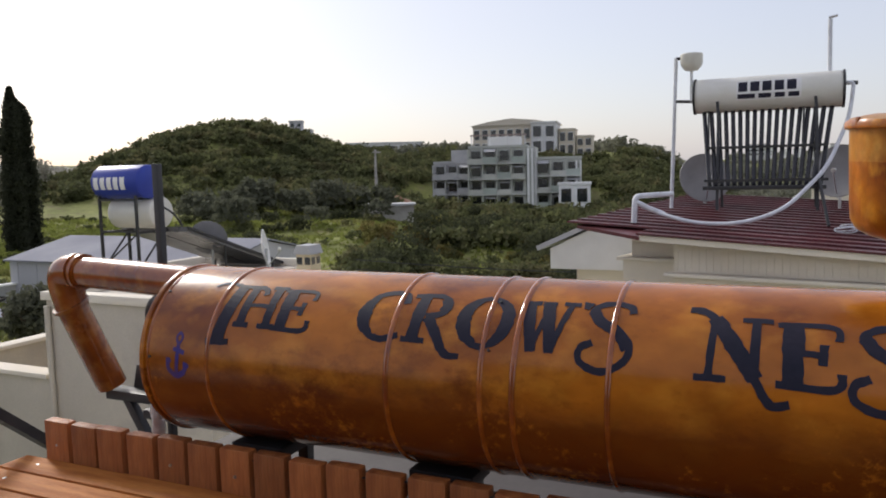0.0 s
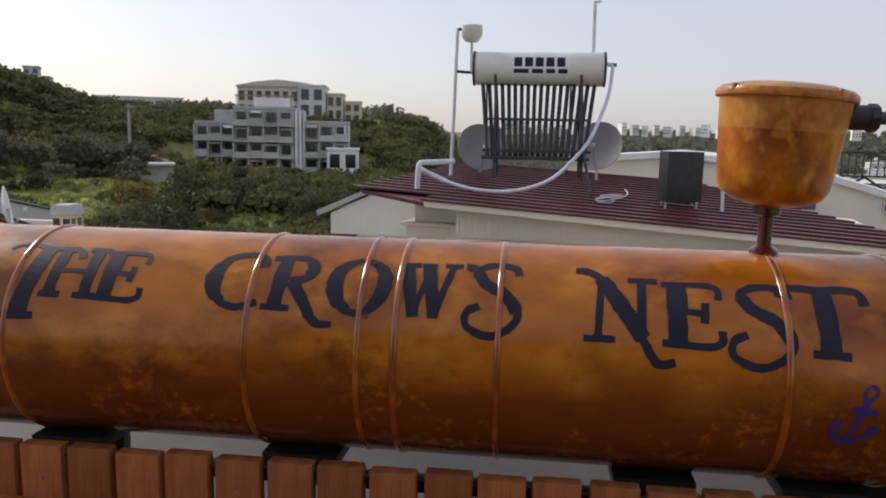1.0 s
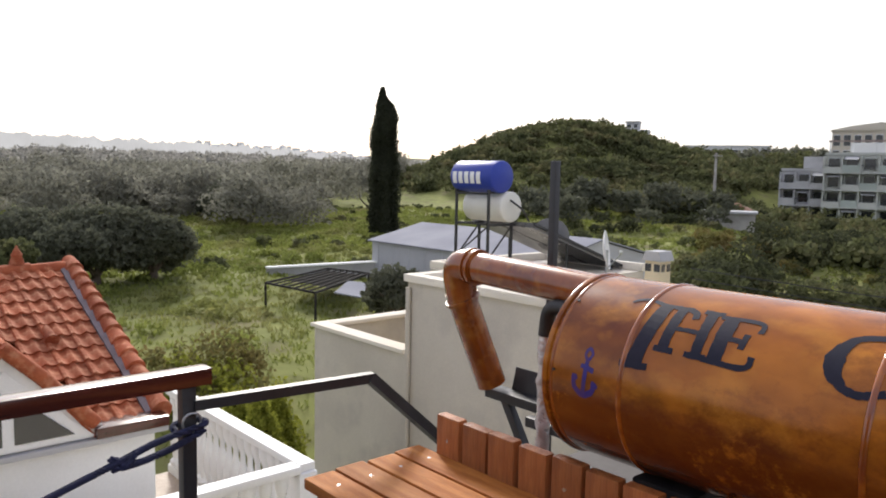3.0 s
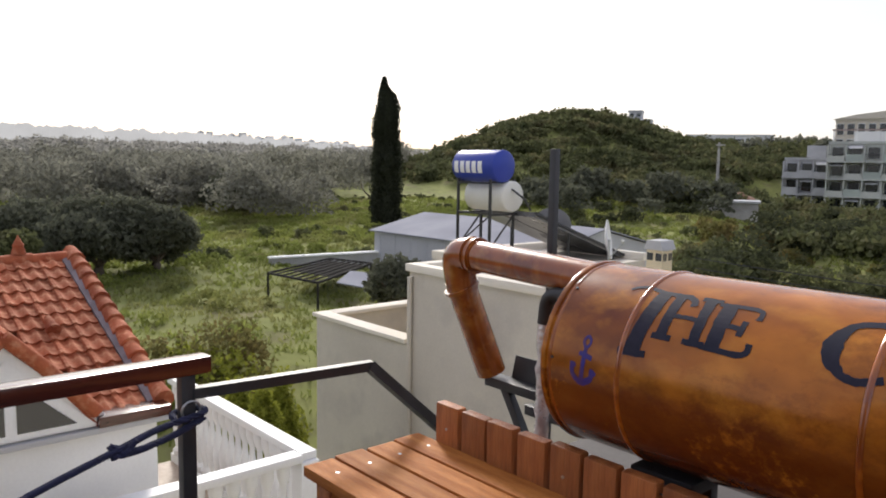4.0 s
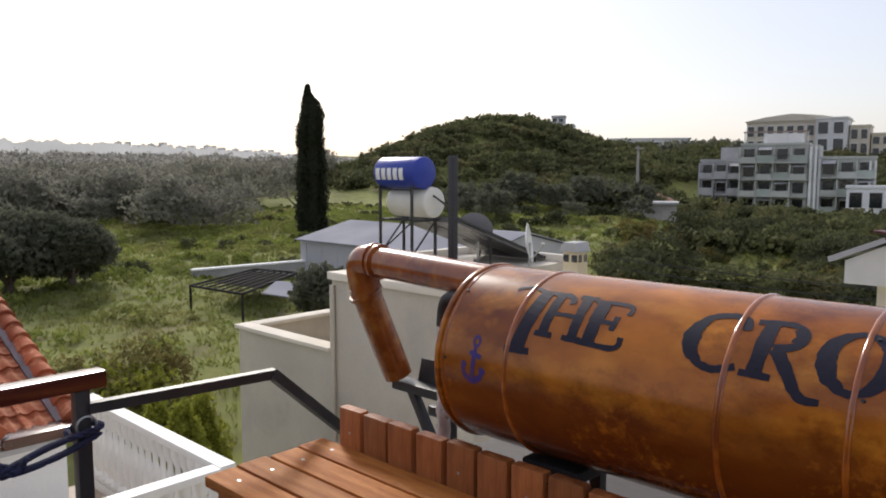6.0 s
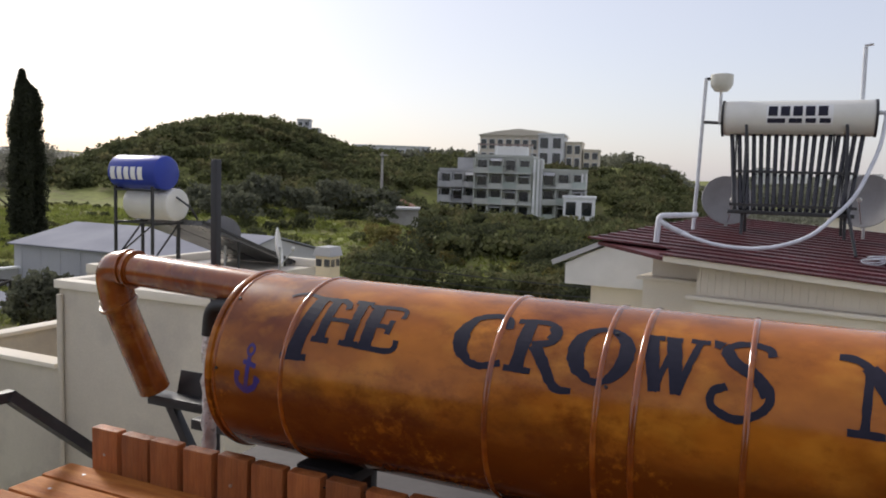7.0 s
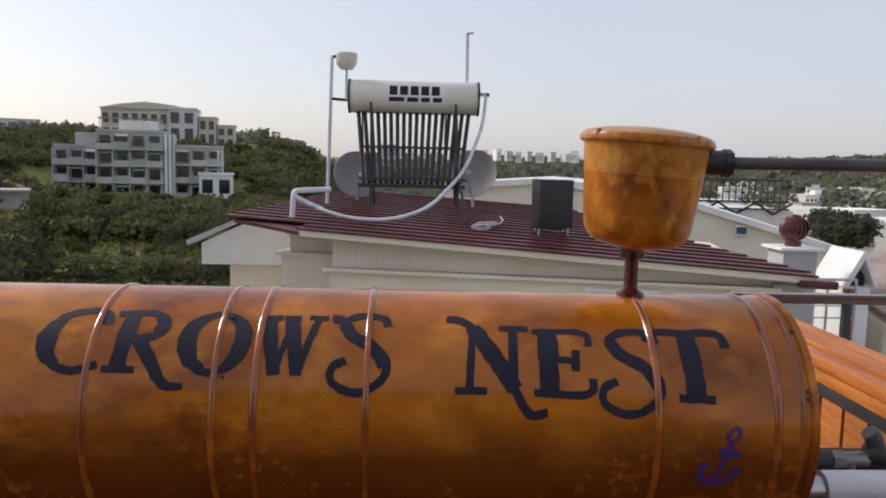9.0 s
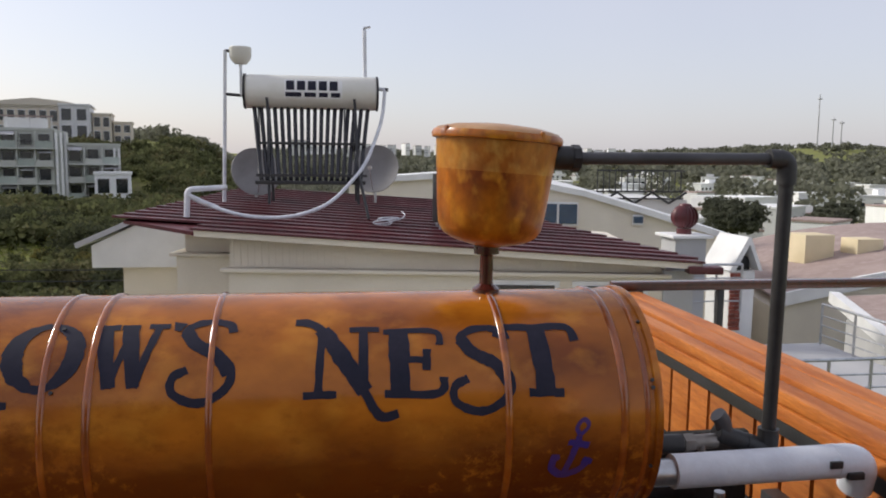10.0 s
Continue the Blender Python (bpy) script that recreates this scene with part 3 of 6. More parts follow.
SER = 0.095
GLYPH = {
    "T": [([(0.0, 0.80), (0.10, 0.96), (0.5, 0.95), (0.92, 0.95), (1.0, 0.72)], 0.10, 0.11), ([(0.52, 0.95), (0.56, 0.0)], 0.22, 0.23), ([(0.34, 0.03), (0.78, 0.02)], 0.09, 0.09)],
    "t": [([(-0.12, 0.93), (0.1, 1.04), (0.45, 0.97), (0.95, 0.93), (1.05, 0.78)], 0.05, 0.09), ([(0.5, 0.97), (0.36, -0.12)], 0.2, 0.24), ([(0.12, -0.15), (0.6, -0.13)], 0.09, 0.09)],
    "H": [([(0.2, 0.95), (0.17, 0.05)], 0.17, 0.18), ([(0.78, 0.95), (0.8, 0.05)], 0.17, 0.18), ([(0.2, 0.48), (0.8, 0.48)], 0.08, 0.08), ([(0.02, 0.97), (0.4, 0.97)], SER, SER),
          ([(0.6, 0.97), (0.98, 0.97)], SER, SER), ([(0.0, 0.03), (0.38, 0.03)], SER, SER), ([(0.6, 0.03), (1.0, 0.03)], SER, SER)],
    "E": [([(0.28, 0.97), (0.26, 0.03)], 0.24, 0.25), ([(0.02, 0.96), (0.88, 0.96), (0.96, 0.72)], 0.08, 0.09), ([(0.28, 0.5), (0.72, 0.5)], 0.08, 0.09), ([(0.74, 0.66), (0.72, 0.34)], 0.1, 0.1),
          ([(0.0, 0.03), (0.9, 0.02), (1.0, 0.24)], 0.09, 0.1)],
    "C": [([(0.98, 0.74), (0.9, 0.96), (0.55, 1.0), (0.2, 0.82), (0.1, 0.42), (0.28, 0.1), (0.62, 0.0), (0.98, 0.1)], 0.12, 0.1), ([(0.3, 0.9), (0.15, 0.68), (0.11, 0.42), (0.17, 0.22), (0.34, 0.07)], 0.25, -1)],
    "R": [([(0.26, 0.97), (0.22, 0.04)], 0.2, 0.21), ([(0.05, 0.03), (0.42, 0.02)], 0.09, 0.09), ([(0.08, 0.97), (0.48, 1.0), (0.66, 0.84), (0.62, 0.6), (0.36, 0.5)], 0.1, 0.12),
          ([(0.6, 0.92), (0.64, 0.76), (0.58, 0.62)], 0.16, 0.16), ([(0.4, 0.5), (0.6, 0.12), (0.76, -0.18), (0.98, -0.2)], 0.2, 0.08)],
    "O": [([(0.5, 1.0), (0.18, 0.84), (0.08, 0.46), (0.22, 0.1), (0.5, 0.0), (0.82, 0.16), (0.92, 0.54), (0.8, 0.88), (0.5, 1.0)], 0.1, 0.1), ([(0.36, 0.95), (0.15, 0.74), (0.1, 0.46), (0.18, 0.18), (0.38, 0.04)], 0.24, -1), ([(0.62, 0.96), (0.84, 0.78), (0.9, 0.54), (0.82, 0.22), (0.64, 0.07)], 0.22, -1)],
    "W": [([(0.14, 0.95), (0.3, 0.0)], 0.2, 0.16), ([(0.3, 0.0), (0.5, 0.8)], 0.07, 0.1), ([(0.48, 0.95), (0.62, 0.0)], 0.2, 0.16), ([(0.62, 0.0), (0.86, 0.95)], 0.1, 0.09), ([(0.0, 0.96), (0.34, 0.96)], SER, SER), ([(0.36, 0.96), (0.6, 0.96)], SER, SER), ([(0.72, 0.97), (1.0, 0.97)], SER, SER)],
    "'": [([(0.5, 1.0), (0.4, 0.84)], 0.16, 0.08)],
    "S": [([(0.92, 0.78), (0.84, 0.95), (0.5, 1.0), (0.24, 0.84), (0.34, 0.62), (0.66, 0.42), (0.92, 0.18), (0.84, -0.12), (0.48, -0.3), (0.12, -0.16), (0.1, 0.06), (0.3, 0.18)], 0.11, 0.11),
          ([(0.24, 0.8), (0.4, 0.58), (0.72, 0.38), (0.9, 0.1)], 0.17, 0.17)],
    "N": [([(0.27, 0.92), (0.22, 0.04)], 0.09, 0.1), ([(0.08, 0.03), (0.4, 0.03)], 0.085, 0.085), ([(0.0, 1.12), (0.2, 1.06), (0.44, 0.6), (0.66, 0.08), (0.82, -0.26), (1.0, -0.24)], 0.12, 0.1),
          ([(0.26, 0.98), (0.46, 0.54), (0.68, 0.06)], 0.2, 0.2), ([(0.68, 0.97), (0.66, 0.06)], 0.1, 0.12), ([(0.54, 0.97), (0.84, 0.97)], 0.085, 0.085)],
}
TEXT = [("t", -1.095, -0.915, 0.42, 1.06), ("H", -0.985, -0.835, 0.52, 1.05), ("E", -0.845, -0.722, 0.51, 1.02),
        ("C", -0.556, -0.418, 0.50, 1.05), ("R", -0.42, -0.228, 0.50, 1.04), ("O", -0.252, -0.10, 0.50, 1.045), ("W", -0.088, 0.068, 0.49, 1.03),
        ("'", 0.062, 0.118, 0.49, 1.05), ("S", 0.07, 0.215, 0.52, 1.05), ("N", 0.336, 0.556, 0.37, 0.95), ("E", 0.527, 0.658, 0.365, 0.925),
        ("S", 0.665, 0.82, 0.385, 0.92), ("T", 0.785, 0.967, 0.335, 0.945)]
ANCHORS = [(0.885, 0.985, -0.36, 0.14, 0.35), (-1.22, -1.13, -0.10, 0.40, 0.0)]
# letter, start and end along the tank, angle of the base line and of the cap line
for ch, s0, s1, a0, a1 in TEXT:
    paint(GLYPH[ch], lambda u, v, s0=s0, s1=s1, a0=a0, a1=a1: on_tank(s0 + u * (s1 - s0), a0 + v * (a1 - a0)), (s1 - s0) / (R * (a1 - a0)), "letter", M["letter"])
# two small stencilled anchors
ANCHOR = [([(0.5, 0.72), (0.42, 0.05)], 0.1, 0.1), ([(0.28, 0.62), (0.78, 0.56)], 0.09, 0.09), ([(0.06, 0.42), (0.08, 0.18), (0.4, 0.03), (0.76, 0.14), (0.86, 0.34)], 0.1, 0.12),
          ([(0.5, 0.74), (0.38, 0.86), (0.5, 0.98), (0.64, 0.88), (0.52, 0.74)], 0.06, 0.06), ([(0.0, 0.3), (0.18, 0.38)], 0.08, 0.08), ([(0.74, 0.3), (0.98, 0.26)], 0.08, 0.08)]
for s0, s1, a0, a1, lean in ANCHORS:
    ob = paint(ANCHOR, lambda u, v, s0=s0, s1=s1, a0=a0, a1=a1, lean=lean: on_tank(s0 + (u + lean * v) * (s1 - s0), a0 + v * (a1 - a0)), 0.8, "anchor_stencil", M["anchor"])
    ob["label"] = "small blue stencilled anchor"

# steel stand under the tank
stand = thing("tank_stand", Matrix(), "black steel cradle stand under the copper tank", "stand")
for x in (-1.0, -0.35, 0.55, 0.95):
    part("saddle", boxed(x - 0.10, 1.86, 0.84, x + 0.10, 2.14, 0.876, 0.004), M["black"], stand)
    for y in (1.87, 2.13):
        part("leg", boxed(x - 0.02, y - 0.02, 0.30, x + 0.02, y + 0.02, 0.85, 0.003), M["black"], stand)
for y in (1.87, 2.13):
    part("beam", boxed(-1.75, y - 0.02, 0.80, 1.45, y + 0.02, 0.838, 0.003), M["black"], stand)
part("brace", boxed(-0.018, -0.018, -0.48, 0.018, 0.018, 0.0, 0.002, m=Matrix.Translation((-2.03, 2.30, 0.80)) @ pose(0, 0, 0, 0, -32, 0)), M["black"], stand)
part("bracket", boxed(-2.12, 2.26, 0.80, -1.70, 2.34, 0.84, 0.004), M["black"], stand, "black steel channel bracket")
part("bracket_plate", boxed(-0.15, -0.006, 0.0, 0.15, 0.006, 0.10, 0.002, m=Matrix.Translation((-1.88, 2.335, 0.835)) @ pose(0, 0, 0, -14, 0, 0)), M["black"], stand)
part("end_board", boxed(1.16, 2.27, 0.56, 1.70, 2.30, 0.93, 0.004), M["matteblack"], stand)
for x in (1.2, 1.38):
    part("end_arm", boxed(x, 2.11, 0.80, x + 0.03, 2.268, 0.836, 0.003), M["black"], stand)
# thin black wires that hang below the tank
wires = thing("loose_wires", Matrix(), "thin black wires hanging under the tank", "cable")
for y, dz in ((1.80, 0.0), (1.76, 0.02), (1.84, -0.02)):
    pts = [(-1.15 + 0.1 * k, y + 0.01 * math.sin(k * 1.7), 0.868 + dz - 0.02 * math.sin(k * 0.9) ** 2) for k in range(18)]
    part("wire", sweep(bmesh.new(), pts, 0.003, 5), M["rubber"], wires)

# copper vent pipe on the far end
vent_pipe = thing("vent_pipe", Matrix(), "copper-painted stove pipe with an elbow beside the tank", "pipe")
PY = 2.12
part("pipe", sweep(bmesh.new(), [(-1.31, PY - 0.035, 1.349), (-1.72, PY - 0.012, 1.362), (-2.04, PY, 1.372)], 0.062, 28), M["pipecopper"], vent_pipe)
elbow = bend([(-2.02, PY, 1.371), (-2.16, PY, 1.376), (-2.15, PY + 0.03, 1.22)], 0.10, 8)
part("elbow", sweep(bmesh.new(), elbow, 0.066, 28), M["pipecopper"], vent_pipe)
part("down_pipe", sweep(bmesh.new(), [(-2.155, PY + 0.015, 1.26), (-2.10, PY + 0.16, 0.86)], 0.062, 28), M["pipecopper"], vent_pipe)
for a, b_ in (((-2.03, PY, 1.371), (-2.045, PY, 1.372)), ((-2.06, PY, 1.374), (-2.07, PY, 1.374)), ((-2.150, PY + 0.022, 1.235), (-2.148, PY + 0.028, 1.222))):
    part("collar", rod(bmesh.new(), a, b_, 0.074, 28), M["pipecopper"], vent_pipe)
mast_pole = thing("steel_post", Matrix(), "upright black square steel post behind the tank", "post")
part("post", boxed(-1.90, 2.38, 0.30, -1.87, 2.41, 1.80, 0.003), M["black"], mast_pole)

# black elbow with a foil-wrapped pipe at the tank's end
foil_pipe = thing("foil_pipe", Matrix(), "foil-wrapped water pipe with a black rubber elbow at the tank end", "pipe")
part("elbow", sweep(bmesh.new(), bend([(-1.31, 2.05, 1.285), (-1.60, 2.05, 1.29), (-1.61, 2.05, 1.18)], 0.06), 0.027, 18), M["rubber"], foil_pipe)
part("nut", rod(bmesh.new(), (-1.50, 2.05, 1.288), (-1.525, 2.05, 1.289), 0.034, 8), M["rubber"], foil_pipe)
pts = [(-1.61 + 0.003 * math.sin(k * 2.1), 2.05 + 0.003 * math.cos(k * 1.7), 1.20 - 0.037 * k) for k in range(24)]
part("foil_wrap", sweep(bmesh.new(), pts, lambda t: 0.025 + 0.003 * math.sin(t * 67), 16), M["foil"], foil_pipe, "crinkled silver foil")

# ---- header tank on a stem ----
bx, by = 0.822, 2.0
header = thing("header_tank", (bx, by, 1.43), "amber painted round header bucket with a lid, on a short stem", "bucket")
seg = [(0.0, 0.118), (0.03, 0.113), (0.09, 0.128), (0.115, 0.142), (0.128, 0.162), (0.134, 0.20), (0.150, 0.372), (0.152, 0.385)]
LEAN = Matrix.Translation((0, 0, 0.385)) @ pose(0, 0, 0, 0, 4.0, 0) @ Matrix.Translation((0, 0, -0.385))
part("bucket", lathe(bmesh.new(), seg[:6] + [(0.1435, 0.298)], LEAN, 72), M["bucket"], header)
part("upper_band", lathe(bmesh.new(), [(0.1436, 0.298)] + seg[6:], LEAN, 72), M["bucket_top"], header, "paler amber band round the top of the bucket")
part("rim", lathe(bmesh.new(), [(0.150, 0.372), (0.160, 0.373), (0.162, 0.384), (0.158, 0.392), (0.148, 0.392)], LEAN, 72), M["bucket"], header)
part("lid", lathe(bmesh.new(), [(0.157, 0.389), (0.150, 0.398), (0.11, 0.408), (0.05, 0.414), (0.0, 0.415)], LEAN, 72), M["lid"], header, "tan shallow domed lid")
for k in range(4):
    a = 0.5 + k * math.pi / 2
    part("clip", boxed(-0.005, -0.004, 0.006, 0.005, 0.004, 0.024, 0.002, m=LEAN @ pose(0.158 * math.cos(a), 0.158 * math.sin(a), 0.374, 0, 0, math.degrees(a) + 90)), M["bucket"], header)
part("stem", rod(bmesh.new(), (-0.022, 0, 0.0), (-0.022, 0, 0.125), 0.017, 18), M["mahogany"], header, "dark brown stem")
part("stem_foot", lathe(bmesh.new(), [(0.034, -0.006), (0.034, 0.008), (0.024, 0.016), (0.018, 0.02)], pose(-0.022, 0, 0.0), 24), M["mahogany"], header)
part("stem_collar", lathe(bmesh.new(), [(0.018, 0.09), (0.032, 0.096), (0.032, 0.118), (0.02, 0.12)], pose(-0.022, 0, 0.0), 24), M["mahogany"], header)
ov = thing("overflow_pipe", Matrix(), "grey and black plastic overflow pipe with elbows", "pipe")
part("coupling", rod(bmesh.new(), (0.965, 2.0, 1.765), (1.03, 2.0, 1.764), 0.030, 20), M["rubber"], ov)
part("nut", rod(bmesh.new(), (1.012, 2.0, 1.764), (1.032, 2.0, 1.764), 0.034, 8), M["rubber"], ov)
part("level_pipe", rod(bmesh.new(), (1.02, 2.0, 1.764), (1.57, 2.0, 1.768), 0.0155, 20), M["greypipe"], ov, "grey plastic pipe")
part("elbow", sweep(bmesh.new(), bend([(1.545, 2.0, 1.768), (1.60, 2.0, 1.768), (1.60, 2.0, 1.70)], 0.03), 0.025, 20), M["rubber"], ov)
part("down_pipe", rod(bmesh.new(), (1.60, 2.0, 1.73), (1.592, 2.0, 0.99), 0.0185, 20), M["rubber"], ov)
part("elbow", sweep(bmesh.new(), bend([(1.592, 2.0, 1.04), (1.592, 2.0, 0.975), (1.52, 2.0, 1.005)], 0.03), 0.028, 20), M["rubber"], ov)
part("tee", rod(bmesh.new(), (1.53, 2.0, 1.002), (1.44, 2.0, 1.035), 0.026, 18), M["rubber"], ov)
part("elbow", sweep(bmesh.new(), bend([(1.47, 2.0, 1.02), (1.455, 2.0, 1.07), (1.44, 2.0, 1.085)], 0.02), 0.022, 16), M["greypipe"], ov)
part("valve", rod(bmesh.new(), (1.44, 2.0, 1.012), (1.33, 2.0, 1.008), 0.020, 16), M["brass"], ov, "dull brass valve")
part("valve_nut", rod(bmesh.new(), (1.375, 2.0, 1.010), (1.345, 2.0, 1.009), 0.026, 6), M["brass"], ov)
part("valve_drain", rod(bmesh.new(), (1.395, 1.99, 1.01), (1.395, 1.985, 0.955), 0.010, 10), M["brass"], ov)
part("nipple", rod(bmesh.new(), (1.34, 2.0, 1.008), (1.14, 2.0, 1.008), 0.026, 16), M["rubber"], ov)
wp = thing("white_pipe", Matrix(), "white insulated pipe with a rounded elbow at the tank end", "pipe")
part("flange", rod(bmesh.new(), (1.14, 1.93, 0.960), (1.30, 1.93, 0.962), 0.034, 24), M["steel"], wp)
part("insulation", sweep(bmesh.new(), bend([(1.285, 1.93, 0.962), (1.825, 1.93, 0.968), (1.84, 1.97, 0.875)], 0.06, 8), 0.0445, 28), M["whitepipe"], wp)
part("tape", rod(bmesh.new(), (1.735, 1.93, 0.967), (1.752, 1.93, 0.967), 0.0458, 28), M["whitepipe"], wp)
part("dark_patch", boxed(1.70, 1.879, 0.966, 1.735, 1.888, 0.986, 0.003), M["rubber"], wp)
part("dark_patch", boxed(1.755, 1.879, 0.932, 1.80, 1.895, 0.952, 0.004), M["rubber"], wp)
part("clamp_post", rod(bmesh.new(), (1.42, 1.93, 0.90), (1.42, 1.93, 0.30), 0.014, 12), M["steel"], wp)

# ---- deck, bench ----
FLOOR = 0.30
deck = thing("deck_floor", Matrix(), "unseen roof terrace floor, tiled dark brown to cut bounced light", "floor", kind="structure")
part("floor_slab", boxed(-2.3, -3.0, FLOOR - 0.25, 2.58, 3.7, FLOOR), M["floor"], deck)
part("floor_slab", boxed(1.7, 3.705, FLOOR - 0.25, 2.58, 4.48, FLOOR), M["floor"], deck)
below = thing("house_body", Matrix(), "cream rendered walls under the roof terrace", "house", kind="structure")
part("wall", boxed(-2.28, -2.98, -6.6, 2.56, 3.68, FLOOR - 0.252), M["cream"], below)
part("wall", boxed(1.72, 3.685, -6.6, 2.56, 4.46, FLOOR - 0.252), M["cream"], below)
bench = thing("slatted_bench", Matrix(), "oiled reddish wooden bench with a slatted back, under the tank", "bench")
slat = None
SLAT_Y, SLAT_TOP = 1.735, 0.905
for k in range(24):
    x = -1.825 + 0.130 * k
    b = boxed(-0.057, -0.021, 0, 0.057, 0.021, 0.47, 0.007)
    if slat is None:
        slat = part("slat", b, M["wood"], bench)
        ob = slat
    else:
        b.free()
        ob = new("slat", slat.data)
        ob.parent = bench
    ob.matrix_basis = pose(x + 0.057, SLAT_Y + 0.021 + 0.002 * math.sin(k * 2.3), SLAT_TOP - 0.47 + 0.003 * math.sin(k * 3.7), 0.4 * math.sin(k), 0.35 * math.sin(k * 1.9), 0)
SEAT = 0.765
for k in range(4):
    y0 = 1.255 + 0.1235 * k
    part("seat_board", boxed(-1.915 - 0.01 * (k % 2), y0, SEAT - 0.036, 1.28, y0 + 0.112, SEAT, 0.006), M["seatwood"], bench)
part("seat_rail", boxed(-1.86, 1.27, SEAT - 0.11, 1.24, 1.31, SEAT - 0.038, 0.004), M["seatwood"], bench)
part("back_rail", boxed(-1.80, 1.78, 0.60, 1.26, 1.82, 0.68, 0.004), M["wood"], bench)
for x in (-1.80, -0.3, 1.15):
    for y in (1.29, 1.79):
        part("leg", boxed(x - 0.03, y - 0.03, FLOOR, x + 0.03, y + 0.03, SEAT - 0.04, 0.004), M["wood"], bench)
for k in range(4):
    for x in (-1.80, -0.9, 0.2):
        part("screw", rod(bmesh.new(), (x, 1.311 + 0.1235 * k, SEAT - 0.003), (x, 1.311 + 0.1235 * k, SEAT + 0.0008), 0.006, 10), M["steel"], bench)
for k in range(8):
    x = -1.768 + 0.26 * k
    part("screw", rod(bmesh.new(), (x, SLAT_Y - 0.0012, 0.82), (x, SLAT_Y + 0.005, 0.82), 0.005, 10), M["steel"], bench)

# added wall, never in view: it keeps low sky light off the tank front
back = thing("stair_house", Matrix(), "unseen dark wall added behind the camera to cut light on the tank", "wall", kind="structure")
part("wall", boxed(-2.28, -3.2, FLOOR, 2.5, -3.005, FLOOR + 3.3), M["blockerwall"], back)

# ---- left railing ----
rail = thing("terrace_railing", Matrix(), "black steel railing with a dark red wooden handrail", "railing")
part("post", boxed(-2.158, 0.945, FLOOR, -2.116, 0.99, 1.064, 0.003), M["black"], rail)
part("handrail", boxed(-2.175, -3.0, 1.065, -2.105, 1.04, 1.12, 0.008, m=pose(0, 0, 0)), M["mahogany"], rail, "varnished dark red wooden handrail")
part("low_bar", sweep(bmesh.new(), [(-2.125, 0.985, 1.005), (-2.02, 1.60, 1.015)], 0.024, 4), M["black"], rail)
part("slope_bar", sweep(bmesh.new(), [(-2.02, 1.585, 1.018), (-1.985, 1.93, 0.70), (-1.98, 2.25, 0.38)], 0.026, 4), M["black"], rail)
for y in (-0.6, -2.1):
    part("post", boxed(-2.158, y - 0.02, FLOOR, -2.116, y + 0.02, 1.064, 0.003), M["black"], rail)
rope = thing("mooring_rope", Matrix.Translation((-0.054, 0.045, 0)), "navy blue braided rope looped round the railing post", "rope")


def braid(pts, r, turns, parent):
    path = [Vector(p) for p in bend(pts, 0.15, 10)]
    fine = []
    for a, b in zip(path, path[1:]):
        fine += [a.lerp(b, k / 10) for k in range(10)]
    for s in range(3):
        out = []
        for i, p in enumerate(fine):
            d = (fine[min(i + 1, len(fine) - 1)] - fine[max(i - 1, 0)]).normalized()
            u = d.orthogonal().normalized()
            w = d.cross(u)
            a = 2 * math.pi * (turns * i / len(fine) + s / 3)
            out.append(p + (u * math.cos(a) + w * math.sin(a)) * r)
        part("strand", sweep(bmesh.new(), out, r * 0.95, 7), M["rope"], parent)


braid([(-2.035, 0.955, 0.945), (-2.02, 0.80, 0.93), (-2.0, 0.70, 0.905), (-1.99, 0.53, 0.86), (-1.97, 0.2, 0.76), (-1.92, -0.3, 0.66), (-1.9, -0.9, 0.62)], 0.0058, 60, rope)
braid([(-2.05, 0.965, 0.925), (-2.03, 0.86, 0.895), (-2.0, 0.74, 0.885), (-1.995, 0.66, 0.885)], 0.0058, 12, rope)
braid([(-2.0, 0.735, 0.92), (-1.985, 0.70, 0.885), (-2.01, 0.69, 0.90), (-2.0, 0.66, 0.915)], 0.0058, 5, rope)
braid([(-2.035, 0.955, 0.945), (-2.05, 0.97, 0.95), (-2.115, 0.965, 0.945), (-2.118, 0.88, 0.935), (-2.05, 0.885, 0.925)], 0.0058, 9, rope)
part("ring", sweep(bmesh.new(), [(-2.052, 0.925 + 0.03 * math.cos(a / 3), 0.955 + 0.03 * math.sin(a / 3)) for a in range(20)], 0.004, 8), M["steel"], rope, "small steel ring on the post")

# ---- right side: planked parapet ----
para = thing("planked_parapet", Matrix(), "honey-stained wooden parapet with a plank top and slatted side", "parapet")
for x0, x1, z in ((1.905, 1.985, 1.0), (2.012, 2.112, 1.006), (2.120, 2.215, 1.004)):
    part("top_plank", boxed(x0, 0.2, z - 0.045, x1, 4.34, z, 0.008), M["honey"], para)
part("face_board", boxed(1.895, 0.2, 0.905, 1.93, 4.33, 0.953, 0.006), M["honey"], para)
part("steel_edge", boxed(1.90, 0.2, 0.855, 1.94, 4.33, 0.902, 0.003), M["black"], para)
plank = None
for k in range(24):
    y = 0.25 + 0.168 * k
    if plank is None:
        plank = part("upright_plank", boxed(0, 0, 0, 0.022, 0.148, 0.30, 0.004), M["honey"], para)
        ob = plank
    else:
        ob = new("upright_plank", plank.data)
        ob.parent = para
    ob.matrix_basis = pose(1.915, y, FLOOR + 0.25)
# black fills added for the dark zone under the planks and in their gaps
part("lower_dark_fill", boxed(1.912, 0.22, FLOOR, 1.940, 4.32, 0.545), M["black"], para)
part("back_board", boxed(1.945, 0.22, FLOOR, 2.19, 4.32, 0.95), M["black"], para)
part("low_beam", boxed(1.80, 0.3, 0.62, 1.86, 2.35, 0.70, 0.004), M["black"], para)
